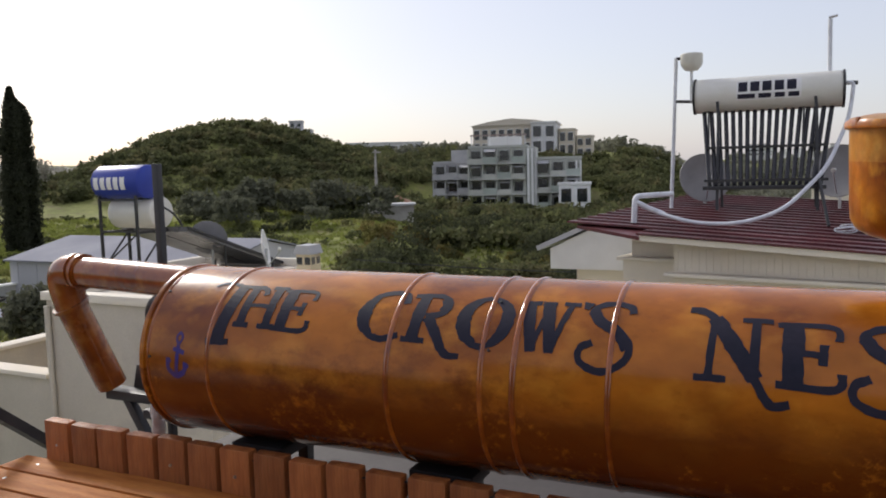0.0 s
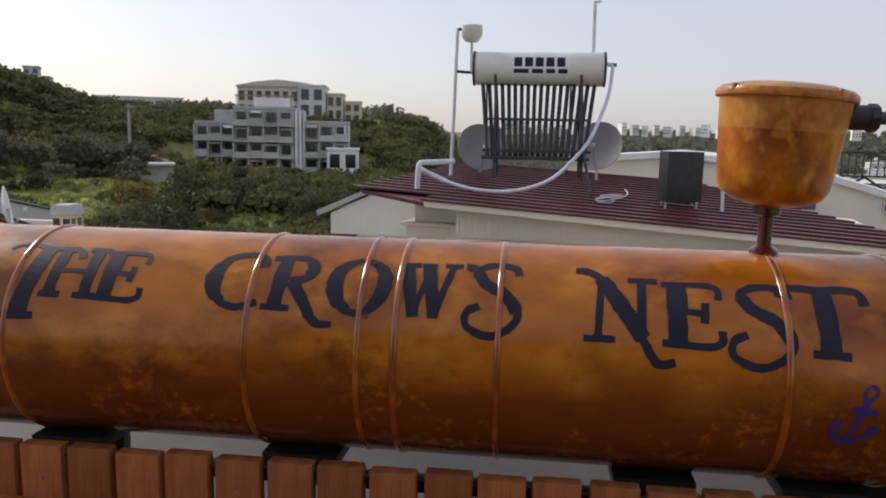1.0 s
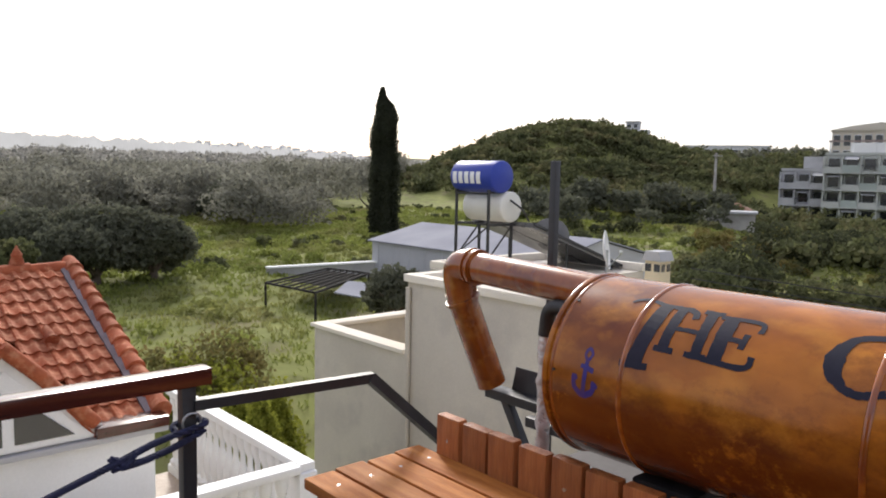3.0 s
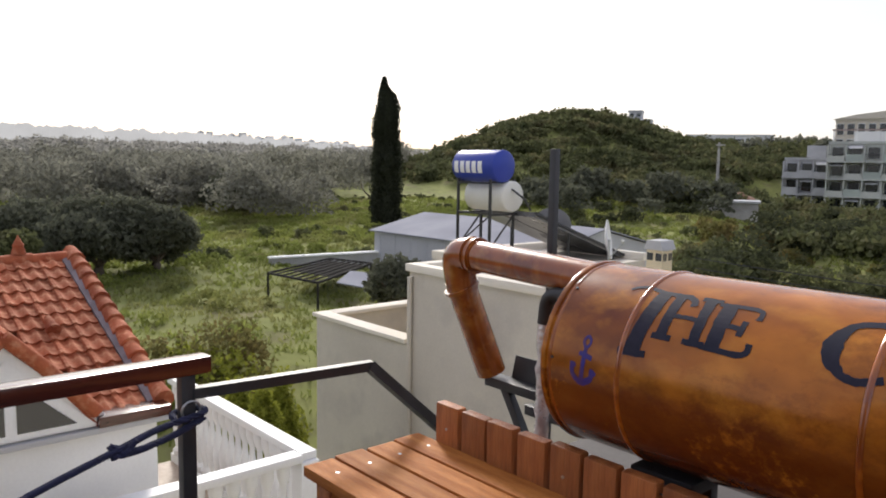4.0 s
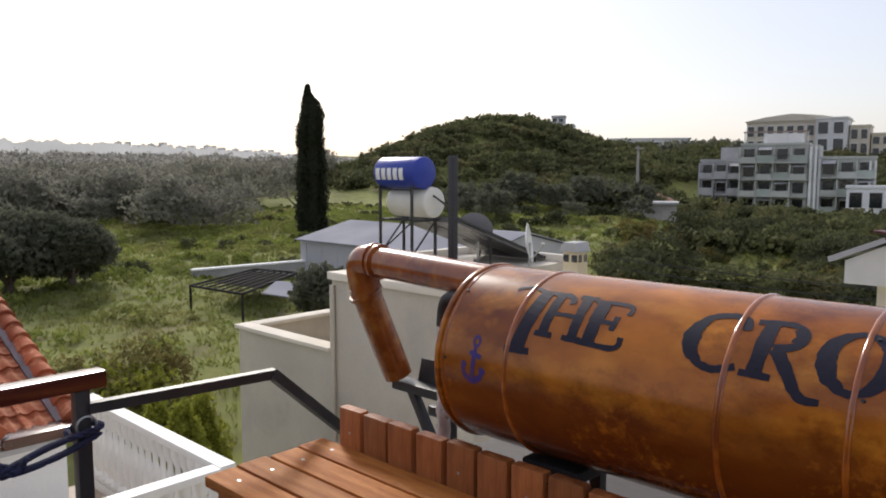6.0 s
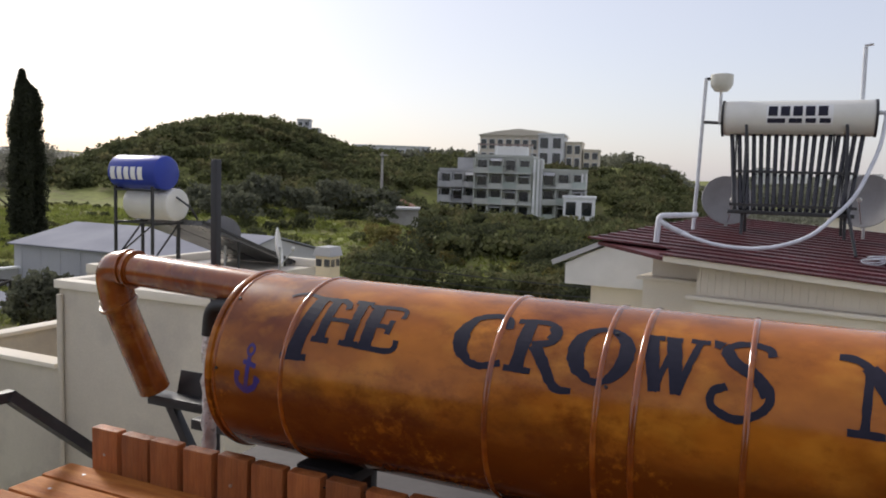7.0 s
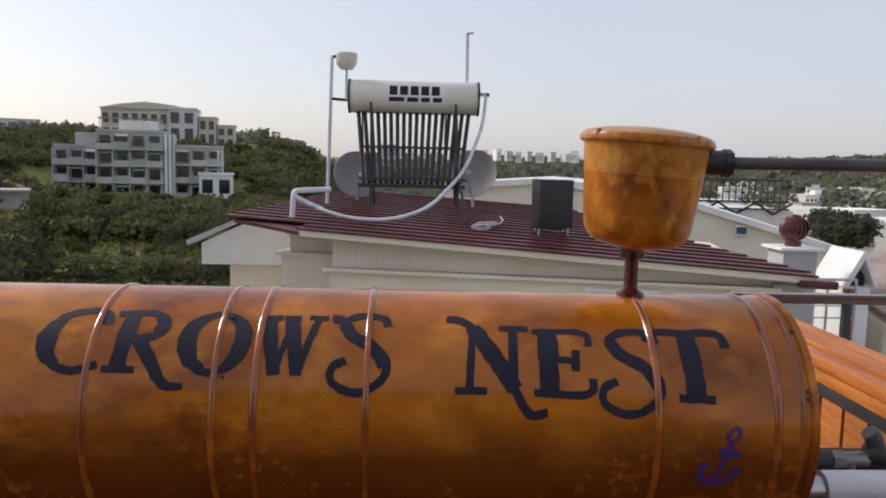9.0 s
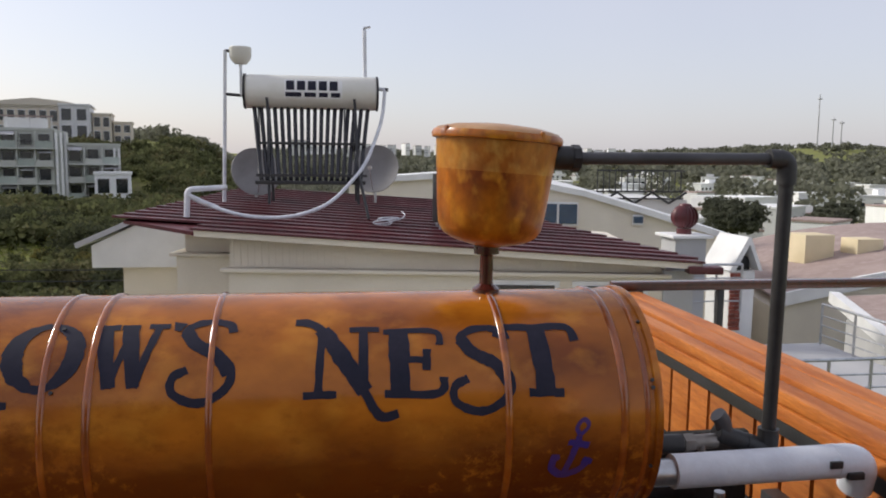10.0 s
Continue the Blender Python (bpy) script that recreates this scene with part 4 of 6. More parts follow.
hr = thing("side_handrail", Matrix(), "dark red wooden handrail at the terrace edge", "railing")
part("handrail", boxed(2.06, 4.37, 1.0, 5.9, 4.44, 1.055, 0.008), M["mahogany"], hr)
for x in (2.75, 4.2, 5.7):
    part("post", boxed(x - 0.02, 4.385, 0.048, x + 0.02, 4.425, 1.0, 0.003), M["black"], hr)
ledge = thing("side_terrace", Matrix(), "cream rendered lower terrace block beside the parapet", "terrace", kind="structure")
part("wall", boxed(2.585, -3.0, -6.6, 6.0, 4.5, 0.05), M["cream"], ledge)

# ---- neighbour's tiled house ----
nh = thing("tiled_house", Matrix(), "white house with a terracotta tiled roof and a gabled dormer", "house")
XE, ZE, XR, ZR, YV = -5.35, -0.06, -7.5, 0.79, 2.10          # eave, ridge, verge
part("wall", boxed(-9.4, -4.0, -6.6, -5.26, 2.02, -0.15), M["white"], nh)
part("ledge", boxed(-9.4, -4.0, -0.148, -5.19, 2.10, -0.108, 0.006), M["greywall"], nh)
part("gable_wall", slab(bmesh.new(), [(-5.42, 2.0, -0.106), (-9.4, 2.0, -0.106), (-9.4, 2.0, 0.0), (XR, 2.0, ZR - 0.1), (-5.42, 2.0, -0.10)], (0, -0.2, 0)), M["white"], nh)
roof = part("roof", slab(bmesh.new(), [(XE, -4.0, ZE - 0.02), (XE, YV - 0.02, ZE - 0.02), (XR, YV - 0.02, ZR - 0.02), (XR, -4.0, ZR - 0.02)], (0, 0, -0.07)), M["tile"], nh, "terracotta roof of rolled clay tiles")
part("roof_back", slab(bmesh.new(), [(XR, -4.0, ZR - 0.02), (XR, YV - 0.02, ZR - 0.02), (-9.65, YV - 0.02, ZE), (-9.65, -4.0, ZE)], (0, 0, -0.07)), M["tile"], nh)
slope = math.atan2(ZR - ZE, XR - XE)
run = Vector((XR - XE, 0, ZR - ZE)).normalized()


def wave_tile(w, l):
    """A pan tile: a flat pan with a roll at one side; x up the slope, y across."""
    b = bmesh.new()
    prof = [(-0.5, 0.004), (-0.38, 0.0), (-0.26, 0.006), (-0.15, 0.022), (-0.05, 0.020), (0.03, 0.004), (0.14, 0.0), (0.24, 0.006), (0.34, 0.022), (0.44, 0.020), (0.5, 0.006)]
    lo = [b.verts.new((0, y * w, z + 0.022)) for y, z in prof]
    hi = [b.verts.new((l, y * w, z)) for y, z in prof]
    bt = [b.verts.new((0, y * w, z + 0.004)) for y, z in prof]
    for k in range(len(prof) - 1):
        b.faces.new((lo[k], lo[k + 1], hi[k + 1], hi[k]))
        b.faces.new((bt[k], bt[k + 1], lo[k + 1], lo[k]))
    bmesh.ops.recalc_face_normals(b, faces=b.faces)
    return b


tile = part("roof_tile", wave_tile(0.205, 0.22), M["tile"], roof)
TURN = Matrix.Rotation(math.pi, 4, "Z")
rows_n, first = 12, True
for i in range(rows_n):
    for j in range(13):
        y = YV - 0.22 - 0.2 * j + 0.006 * math.sin(i * 3.1 + j)
        z_here = ZE + (ZR - ZE) * (0.195 * i) / 2.354
        if y < -0.5 or (y < 1.80 and z_here < 0.60 - 1.09 * abs(y - 1.05)):      # the dormer stands here
            continue
        if first:
            ob, first = tile, False
        else:
            ob = new("roof_tile", tile.data)
            ob.parent = roof
        o = Vector((XE, 0, ZE)) + run * (0.195 * i - 0.03)
        up = Vector((run.z, 0, -run.x)) * -1
        if up.z < 0:
            up = -up
        m = Matrix((run, Vector((0, -1, 0)), up)).transposed().to_4x4()
        if m.determinant() < 0:
            m = Matrix((run, Vector((0, 1, 0)), up)).transposed().to_4x4()
        ob.matrix_basis = Matrix.Translation(o + Vector((0, y, 0)) + up * (0.004 + 0.003 * math.sin(i * 5 + j * 3))) @ m
part("roof_flashing", slab(bmesh.new(), [Vector((XE, YV - 0.11, ZE)) + up * 0.03, Vector((XE, YV - 0.06, ZE)) + up * 0.045, Vector((XR, YV - 0.06, ZR)) + up * 0.045, Vector((XR, YV - 0.11, ZR)) + up * 0.03], up * -0.02), M["mortar"], nh, "grey mortar strip beside the verge tiles")
for i in range(13):                                       # half-round verge tiles
    p = Vector((XE, YV, ZE)) + run * (0.185 * i - 0.02) + up * 0.02
    part("verge_tile", sweep(bmesh.new(), [p + up * 0.016, p + run * 0.12 + up * 0.006, p + run * 0.215], lambda t: 0.078 - 0.016 * t, 16), M["tile"], roof)
for j in range(12):                                       # ridge tiles
    y = YV - 0.05 - 0.3 * j
    part("ridge_tile", sweep(bmesh.new(), [(XR, y, ZR + 0.0), (XR, y - 0.32, ZR - 0.005)], lambda t: 0.072 - 0.01 * t, 14), M["tile"], roof)
p = Vector((XE, 1.62, ZE)) + run * 1.05 + up * 0.05
part("vent_tile", sweep(bmesh.new(), [p, p + run * 0.2], lambda t: 0.055 - 0.03 * t, 14), M["tile"], roof)
part("finial", lathe(bmesh.new(), [(0.065, 0.0), (0.062, 0.02), (0.045, 0.07), (0.05, 0.085), (0.0, 0.18)], Matrix.Translation((XR - 0.02, 1.65, ZR + 0.06)), 12), M["tile"], nh)
part("gutter_end", boxed(-5.42, 1.60, -0.105, -5.17, 2.10, -0.030, 0.008), M["mahogany"], nh, "dark red eave board")
# gabled dormer standing over the eave
DX = -5.22


def dz(y):                                                # top of the dormer's right slope
    return 0.60 - 1.089 * (y - 1.08)


part("dormer_wall", slab(bmesh.new(), [(DX - 0.01, 0.42, -0.10), (DX - 0.01, 1.68, -0.10), (DX - 0.01, 1.68, dz(1.68) - 0.0), (DX - 0.01, 1.05, dz(1.05) - 0.06), (DX - 0.01, 0.42, dz(1.68))], (-0.6, 0, 0)), M["white"], nh)
for y1 in (1.60, 0.50):
    a, b_ = Vector((DX + 0.02, 1.05, dz(1.05) - 0.03)), Vector((DX + 0.02, y1, dz(1.60) - 0.03))
    part("dormer_trim", sweep(bmesh.new(), [a, a.lerp(b_, 0.4) + Vector((0, 0, 0.02)), a.lerp(b_, 0.75) + Vector((0, 0, 0.01)), b_], 0.048, 12), M["tile"], nh, "terracotta trim on the dormer gable")
    part("dormer_roof", slab(bmesh.new(), [(DX, 1.05, dz(1.05) - 0.03), (DX, y1, dz(1.70) - 0.03), (-5.7, y1, dz(1.70) + 0.12), (-6.9, 1.05, dz(1.05) + 0.02)], (0, 0, 0.03)), M["tile"], nh)
win = part("window", slab(bmesh.new(), [(DX + 0.004, 0.52, -0.085), (DX + 0.004, 1.60, -0.085), (DX + 0.004, 1.06, 0.44)], (-0.02, 0, 0)), M["white"], nh, "white triangular window frame")
part("pane", slab(bmesh.new(), [(DX + 0.012, 1.11, -0.045), (DX + 0.012, 1.47, -0.045), (DX + 0.012, 1.11, 0.29)], (-0.012, 0, 0)), M["glass"], win)
part("pane", slab(bmesh.new(), [(DX + 0.012, 0.66, -0.045), (DX + 0.012, 1.04, -0.045), (DX + 0.012, 1.04, 0.31)], (-0.012, 0, 0)), M["glass"], win)

# balustraded balcony
bal = thing("white_balustrade", Matrix(), "white balcony parapet with pierced baluster openings", "balustrade")
part("balcony_floor", boxed(-7.6, 2.025, -1.60, -4.95, 3.10, -1.45), M["sandtile"], bal, "sandy tiled balcony floor")
part("balcony_floor", boxed(-5.255, -2.0, -1.60, -4.95, 2.02, -1.45), M["sandtile"], bal)
part("pier_wall", boxed(-7.6, 2.05, -6.6, -5.0, 3.06, -1.605), M["white"], bal)
part("top_rail", boxed(-7.6, 3.0, -0.60, -4.885, 3.14, -0.535, 0.01), M["white"], bal)
part("bottom_rail", boxed(-7.6, 3.02, -1.45, -4.90, 3.12, -1.36, 0.006), M["white"], bal)
part("top_rail", boxed(-4.99, -2.0, -0.60, -4.85, 2.995, -0.535, 0.01), M["white"], bal)
part("bottom_rail", boxed(-4.97, -2.0, -1.45, -4.87, 2.995, -1.36, 0.006), M["white"], bal)
part("newel", boxed(-5.01, 2.98, -1.45, -4.85, 3.14, -0.602, 0.006), M["white"], bal)
balu = [(0.045, 0), (0.06, 0.02), (0.06, 0.06), (0.03, 0.09), (0.052, 0.22), (0.056, 0.32), (0.026, 0.5), (0.024, 0.58), (0.05, 0.66), (0.055, 0.70), (0.055, 0.76)]
base = None
for k in range(36):
    x, y = (-7.5 + 0.138 * k, 3.07) if k < 18 else (-4.92, 2.86 - 0.138 * (k - 18))
    if base is None:
        base = part("baluster", lathe(bmesh.new(), balu, seg=14), M["white"], bal)
        ob = base
    else:
        ob = new("baluster", base.data)
        ob.parent = bal
    ob.matrix_basis = pose(x, y, -1.36)

# ---- beige flat-roofed building with solar heaters ----
be = thing("beige_building", Matrix(), "beige rendered flat-roofed building with pale parapets", "building")
part("wall", boxed(-7.62, 6.25, -6.6, -5.15, 7.85, 0.32), M["beige"], be)
part("wall", boxed(-7.62, 7.855, -6.6, -6.1, 8.9, 0.32), M["beige"], be)
part("wall", boxed(-10.3, 8.905, -6.6, -7.9, 12.0, 0.02), M["beige"], be)
for a in ((-7.66, 6.20, -5.10, 6.38), (-7.66, 6.385, -7.48, 8.9), (-5.25, 6.385, -5.12, 7.6)):
    part("parapet", boxed(a[0], a[1], 0.322, a[2], a[3], 0.42, 0.008), M["cream"], be)
for a in ((-10.34, 8.92, -7.9, 9.06), (-10.34, 9.065, -10.2, 12.04), (-10.195, 11.9, -7.86, 12.04)):
    part("parapet", boxed(a[0], a[1], 0.022, a[2], a[3], 0.16, 0.008), M["cream"], be)
part("drain_pipe", rod(bmesh.new(), (-7.57, 6.21, 0.25), (-7.57, 6.21, -6.5), 0.035, 12), M["beige"], be)
part("low_wall", boxed(-9.92, 6.25, -6.6, -7.625, 6.42, -0.66), M["beige"], be)
part("low_wall", boxed(-9.92, 6.425, -6.6, -9.75, 8.9, -0.66), M["beige"], be)
part("low_wall", boxed(-9.745, 8.74, -6.6, -7.625, 8.9, -0.66), M["yellow"], be)
part("side_face", boxed(-7.635, 6.43, -1.6, -7.622, 8.73, 0.30), M["yellow"], be)
part("low_floor", boxed(-9.74, 6.43, -1.75, -7.64, 8.73, -1.6), M["concrete"], be)
for a in ((-9.97, 6.20, -7.665, 6.46), (-9.97, 6.465, -9.70, 8.95)):
    part("parapet", boxed(a[0], a[1], -0.658, a[2], a[3], -0.60, 0.008), M["cream"], be)
ch = thing("roof_chimney", Matrix.Translation((-4.99, 7.96, -0.03)) @ Matrix.Diagonal((0.8, 0.8, 1, 1)), "square rendered chimney with side vents and a pitched cap", "chimney")
part("flue", boxed(-0.135, -0.135, -6.5, 0.135, 0.135, 0.78, 0.006), M["yellow"], ch)
for x in (-0.075, 0.075):
    part("vent", boxed(x - 0.05, -0.141, 0.655, x + 0.05, -0.133, 0.745), M["glass"], ch)
for y in (-0.07, 0.07):
    part("vent", boxed(0.133, y - 0.045, 0.655, 0.141, y + 0.045, 0.745), M["glass"], ch)
part("cap", slab(bmesh.new(), [(-0.165, -0.17, 0.783), (0.165, -0.17, 0.783), (0.115, -0.17, 0.895), (-0.115, -0.17, 0.895)], (0, 0.34, 0)), M["greywall"], ch)

# solar heater with blue and white tanks
oz = thing("solar_heater", Matrix.Translation((-9.13, 9.25, 0.022)) @ Matrix.Diagonal((0.86, 1, 1, 1)), "rooftop solar heater with a royal blue tank over a white one", "solar heater")


def drum(name, a, b, r, mat, parent, label=""):
    a, b = Vector(a), Vector(b)
    L = (b - a).length
    m = Matrix.Translation(a) @ (b - a).to_track_quat("Z", "Y").to_matrix().to_4x4()
    return part(name, lathe(bmesh.new(), [(0, 0), (r * 0.9, 0), (r * 0.98, L * 0.015), (r, L * 0.03), (r, L * 0.97), (r * 0.98, L * 0.985), (r * 0.9, L), (0, L)], m, 40), mat, parent, label)


drum("blue_tank", (-0.58, -0.25, 1.675), (0.58, -0.25, 1.675), 0.265, M["blue"], oz, "royal blue tank with white marking")
drum("white_tank", (-0.46, -0.06, 1.18), (0.62, -0.06, 1.18), 0.255, M["enamel"], oz, "white tank")
for k in range(5):                                        # plain white marking in five blocks
    a0, a1 = -0.50 + 0.165 * k, -0.385 + 0.165 * k
    b = bmesh.new()
    rows = [[b.verts.new((x, -0.25 - 0.268 * math.cos(t), 1.675 + 0.268 * math.sin(t))) for x in (a0, a1)] for t in np.linspace(-0.45, 0.30, 7)]
    for r0, r1 in zip(rows, rows[1:]):
        b.faces.new((r0[0], r0[1], r1[1], r1[0]))
    part("marking", b, M["white"], oz, "plain white brand marking", soft=False)
for x in (-0.45, 0.45):
    for y in (-0.45, 0.10):
        part("leg", boxed(x - 0.02, y - 0.02, 0.0, x + 0.02, y + 0.02, 1.46), M["black"], oz)
    part("brace", sweep(bmesh.new(), [(x, -0.45, 0.30), (x, 0.10, 0.86)], 0.016, 4), M["black"], oz)
    part("rail", boxed(x - 0.018, -0.45, 0.86, x + 0.018, 0.35, 0.90), M["black"], oz)
    part("cradle", boxed(x - 0.018, -0.46, 1.40, x + 0.018, 0.11, 1.43), M["black"], oz)
for z in (0.3, 0.88, 1.38):
    part("cross_rail", boxed(-0.45, -0.47, z, 0.45, -0.44, z + 0.03), M["black"], oz)
part("cross_brace", sweep(bmesh.new(), [(-0.45, -0.46, 0.32), (0.45, -0.46, 0.86)], 0.014, 4), M["black"], oz)
part("feed_pipe", sweep(bmesh.new(), bend([(0.62, -0.1, 1.30), (0.85, 0.0, 1.15), (0.80, 0.2, 0.95)], 0.1), 0.018, 8), M["black"], oz)
for k in range(2):
    x0 = -0.72 + 0.86 * k
    part("collector", slab(bmesh.new(), [(x0, 0.20, 0.93), (x0 + 0.80, 0.20, 0.93), (x0 + 0.80, 2.62, 0.10), (x0, 2.62, 0.10)], (0, -0.03, -0.08)), M["panel"], oz, "grey glass solar collector")
    for x in (x0 - 0.02, x0 + 0.82):
        part("collector_edge", sweep(bmesh.new(), [(x, 0.17, 0.92), (x, 2.65, 0.06)], 0.03, 4), M["black"], oz)
for y, z in ((1.1, 0.55), (2.4, 0.12)):
    for x in (-0.7, 0.9):
        part("support", boxed(x - 0.015, y - 0.015, 0, x + 0.015, y + 0.015, z), M["black"], oz)


def dish_thing(name, at, face, r, label, mast_h, mat):
    th = thing(name, at, label, "satellite dish")
    m = look((0, 0, mast_h), Vector((0, 0, mast_h)) + Vector(face))
    prof = [(r * k / 8, -0.2 * r * (k / 8) ** 2) for k in range(9)]
    b = lathe(bmesh.new(), prof + [(r * 1.01, -0.2 * r + 0.012)] + [(q * 0.99, z + 0.014) for q, z in prof[::-1]], m, 40)
    part("reflector", b, mat, th)
    part("mast", rod(bmesh.new(), (0, 0.1, 0), (0, 0.1, mast_h), 0.025, 10), M["steel"], th)
    tip = m @ Vector((0, -r * 0.2, -r * 0.9))
    part("arm", rod(bmesh.new(), m @ Vector((0, -r, 0)), tip, 0.012, 8), M["steel"], th)
    part("receiver", rod(bmesh.new(), tip, m @ Vector((0, -r * 0.15, -r * 0.75)), 0.035, 10), M["enamel"], th)
    return th


dish_thing("satellite_dish", (-7.97, 10.88, 0.022), (0.84, 0.52, 0.15), 0.345, "white satellite dish seen edge-on beside the collectors", 0.43, M["white"])
dish_thing("satellite_dish", (-8.95, 10.6, 0.022), (-0.5, 0.8, 0.4), 0.33, "grey satellite dish behind the collectors", 0.62, M["dish"])

# ---- white shed, wall and pergola in the meadow ----
shed = thing("white_shed", (-25.7, 18.8, -3.2), "long grey-white sheet-metal shed with a shallow pitched roof", "shed")
part("wall", boxed(0, 0, 0, 9.6, 5.6, 2.06), M["shedwall"], shed)
for x in (-0.001, 9.5):
    part("gable", slab(bmesh.new(), [(x, 0, 2.062), (x, 5.6, 2.062), (x, 2.8, 2.68)], (0.1, 0, 0)), M["shedwall"], shed)
for y0, y1 in ((-0.15, 2.8), (5.75, 2.8)):
    part("roof", slab(bmesh.new(), [(-0.15, y0, 2.06), (9.7, y0, 2.06), (9.7, y1, 2.72), (-0.15, y1, 2.72)], (0, 0, 0.05)), M["shedroof"], shed)
for k in range(9):
    part("wall_rib", boxed(0.4 + k, -0.02, 0.1, 0.44 + k, -0.003, 2.0), M["shedwall"], shed)
gw = thing("garden_wall", Matrix(), "low pale garden wall beside the shed", "wall")
part("wall", slab(bmesh.new(), [(-27.8, 15.0, -4.2), (-25.4, 19.2, -4.2), (-25.4, 19.2, -2.0), (-27.8, 15.0, -2.25)], (0.2, 0.1, 0)), M["stonewash"], gw)
part("coping", slab(bmesh.new(), [(-27.86, 15.0, -2.247), (-25.4, 19.3, -1.997), (-25.15, 19.2, -1.997), (-27.55, 14.95, -2.247)], (0, 0, 0.07)), M["farwall"], gw)
pg = thing("pergola", Matrix(), "flat pergola of thin dark beams over a yard", "pergola")
A, B, C_, D_ = Vector((-22.6, 12.2, -2.0)), Vector((-19.9, 12.45, -2.0)), Vector((-22.6, 16.4, -1.98)), Vector((-24.6, 15.9, -1.98))
for p in (A, B, C_, D_):
    part("post", rod(bmesh.new(), (p.x, p.y, -4.5), p, 0.04, 8), M["matteblack"], pg)
for p, q in ((A, B), (B, C_), (C_, D_), (D_, A)):
    part("beam", sweep(bmesh.new(), [p, q], 0.045, 4), M["matteblack"], pg)
for k in range(1, 7):
    part("rafter", sweep(bmesh.new(), [A.lerp(B, k / 7), D_.lerp(C_, k / 7)], 0.03, 4), M["matteblack"], pg)
part("canopy", slab(bmesh.new(), [(-20.0, 13.2, -2.1), (-19.3, 13.7, -2.2), (-20.3, 15.0, -2.0), (-21.0, 14.4, -1.95)], (0, 0, 0.04)), M["shedroof"], pg, "grey sheet canopy")
q0, q1, q2, q3 = A.lerp(D_, 0.3), B.lerp(C_, 0.3), B.lerp(C_, 0.96), A.lerp(D_, 0.96)
part("shade_net", slab(bmesh.new(), [v - Vector((0, 0, 0.06)) for v in (q0, q1, q2, q3)], (0, 0, -0.01)), M["matteblack"], pg, "dark shade netting")

# ---- house with the maroon roof ----
HM = Matrix.Translation((-0.95, 10.9, 0)) @ pose(0, 0, 0, 0, 0, -10)


def hp(u, v, z):
    return HM @ Vector((u, v, z))


def hbox(u0, v0, z0, u1, v1, z1, bevel=0.0):
    return boxed(u0, v0, z0, u1, v1, z1, bevel, m=HM)


def rz(u, v):
    return 0.79 - 0.053 * u + 0.062 * v


mh = thing("maroon_roofed_house", Matrix(), "cream rendered house under a maroon ribbed sheet roof", "house")
part("wall", hbox(0, 0, -6.6, 6.0, 4.6, 0.20), M["cream"], mh)
part("upper_wall", slab(bmesh.new(), [hp(0, 0.06, 0.26), hp(6.0, 0.06, 0.26), hp(6.0, 0.06, rz(6.0, 0) - 0.06), hp(0, 0.06, rz(0, 0) - 0.06)], HM.to_3x3() @ Vector((0, 4.4, 0))), M["cream"], mh)
for k in range(62):                                       # fine vertical siding ribs
    u = 0.03 + 0.097 * k
    part("siding_rib", slab(bmesh.new(), [hp(u, 0.045, 0.262), hp(u + 0.03, 0.045, 0.262), hp(u + 0.03, 0.045, rz(u, 0) - 0.07), hp(u, 0.045, rz(u, 0) - 0.07)], HM.to_3x3() @ Vector((0, 0.014, 0))), M["cream"], mh)
part("moulding", hbox(-0.10, -0.10, 0.203, 6.05, 0.06, 0.258, 0.015), M["cream"], mh)
part("side_block", hbox(-0.95, 0.6, -6.6, -0.005, 4.0, 0.33), M["cream"], mh)
part("side_moulding", hbox(-1.03, 0.52, 0.333, -0.005, 4.0, 0.385, 0.012), M["cream"], mh)
part("side_upper", hbox(-0.85, 0.7, 0.388, -0.005, 4.0, 0.80), M["cream"], mh)
roof2 = part("roof", slab(bmesh.new(), [hp(-1.6, 0.35, rz(-1.6, 0.35) - 0.03), hp(-0.35, -0.25, rz(-0.35, -0.25) - 0.03), hp(6.35, -0.25, rz(6.35, -0.25) - 0.03), hp(3.2, 5.2, rz(3.2, 5.2) - 0.03), hp(-1.2, 5.2, rz(-1.2, 5.2) - 0.03)], (0, 0, -0.05)), M["maroon"], mh, "maroon ribbed sheet roof")
rows_n = 18
for i in range(rows_n):                                   # overlapping sheet courses
    v0, v1 = -0.3 + 5.5 * i / rows_n, -0.3 + 5.5 * (i + 1) / rows_n + 0.05
    ur = 6.42 - 3.25 * max(v0, 0) / 5.2
    ul = -0.42 if v0 < 0.3 else -1.75 + 0.12 * (v0 - 0.3)
    b = slab(bmesh.new(), [hp(ul, v0, rz(ul, v0) + 0.035), hp(ur, v0, rz(ur, v0) + 0.035), hp(ur - 0.1, v1, rz(ur - 0.1, v1)), hp(ul, v1, rz(ul, v1))], (0, 0, -0.03))
    part("roof_sheet", b, M["maroon"], roof2)
part("fascia", slab(bmesh.new(), [hp(-0.38, -0.27, rz(-0.38, -0.27) - 0.08), hp(6.4, -0.27, rz(6.4, -0.27) - 0.08), hp(6.4, -0.27, rz(6.4, -0.27) + 0.0), hp(-0.38, -0.27, rz(-0.38, -0.27) + 0.0)], HM.to_3x3() @ Vector((0, 0.03, 0))), M["cream"], mh)
part("gutter_spout", hbox(6.2, -0.35, 0.30, 6.65, -0.12, 0.40, 0.02), M["maroon"], mh)
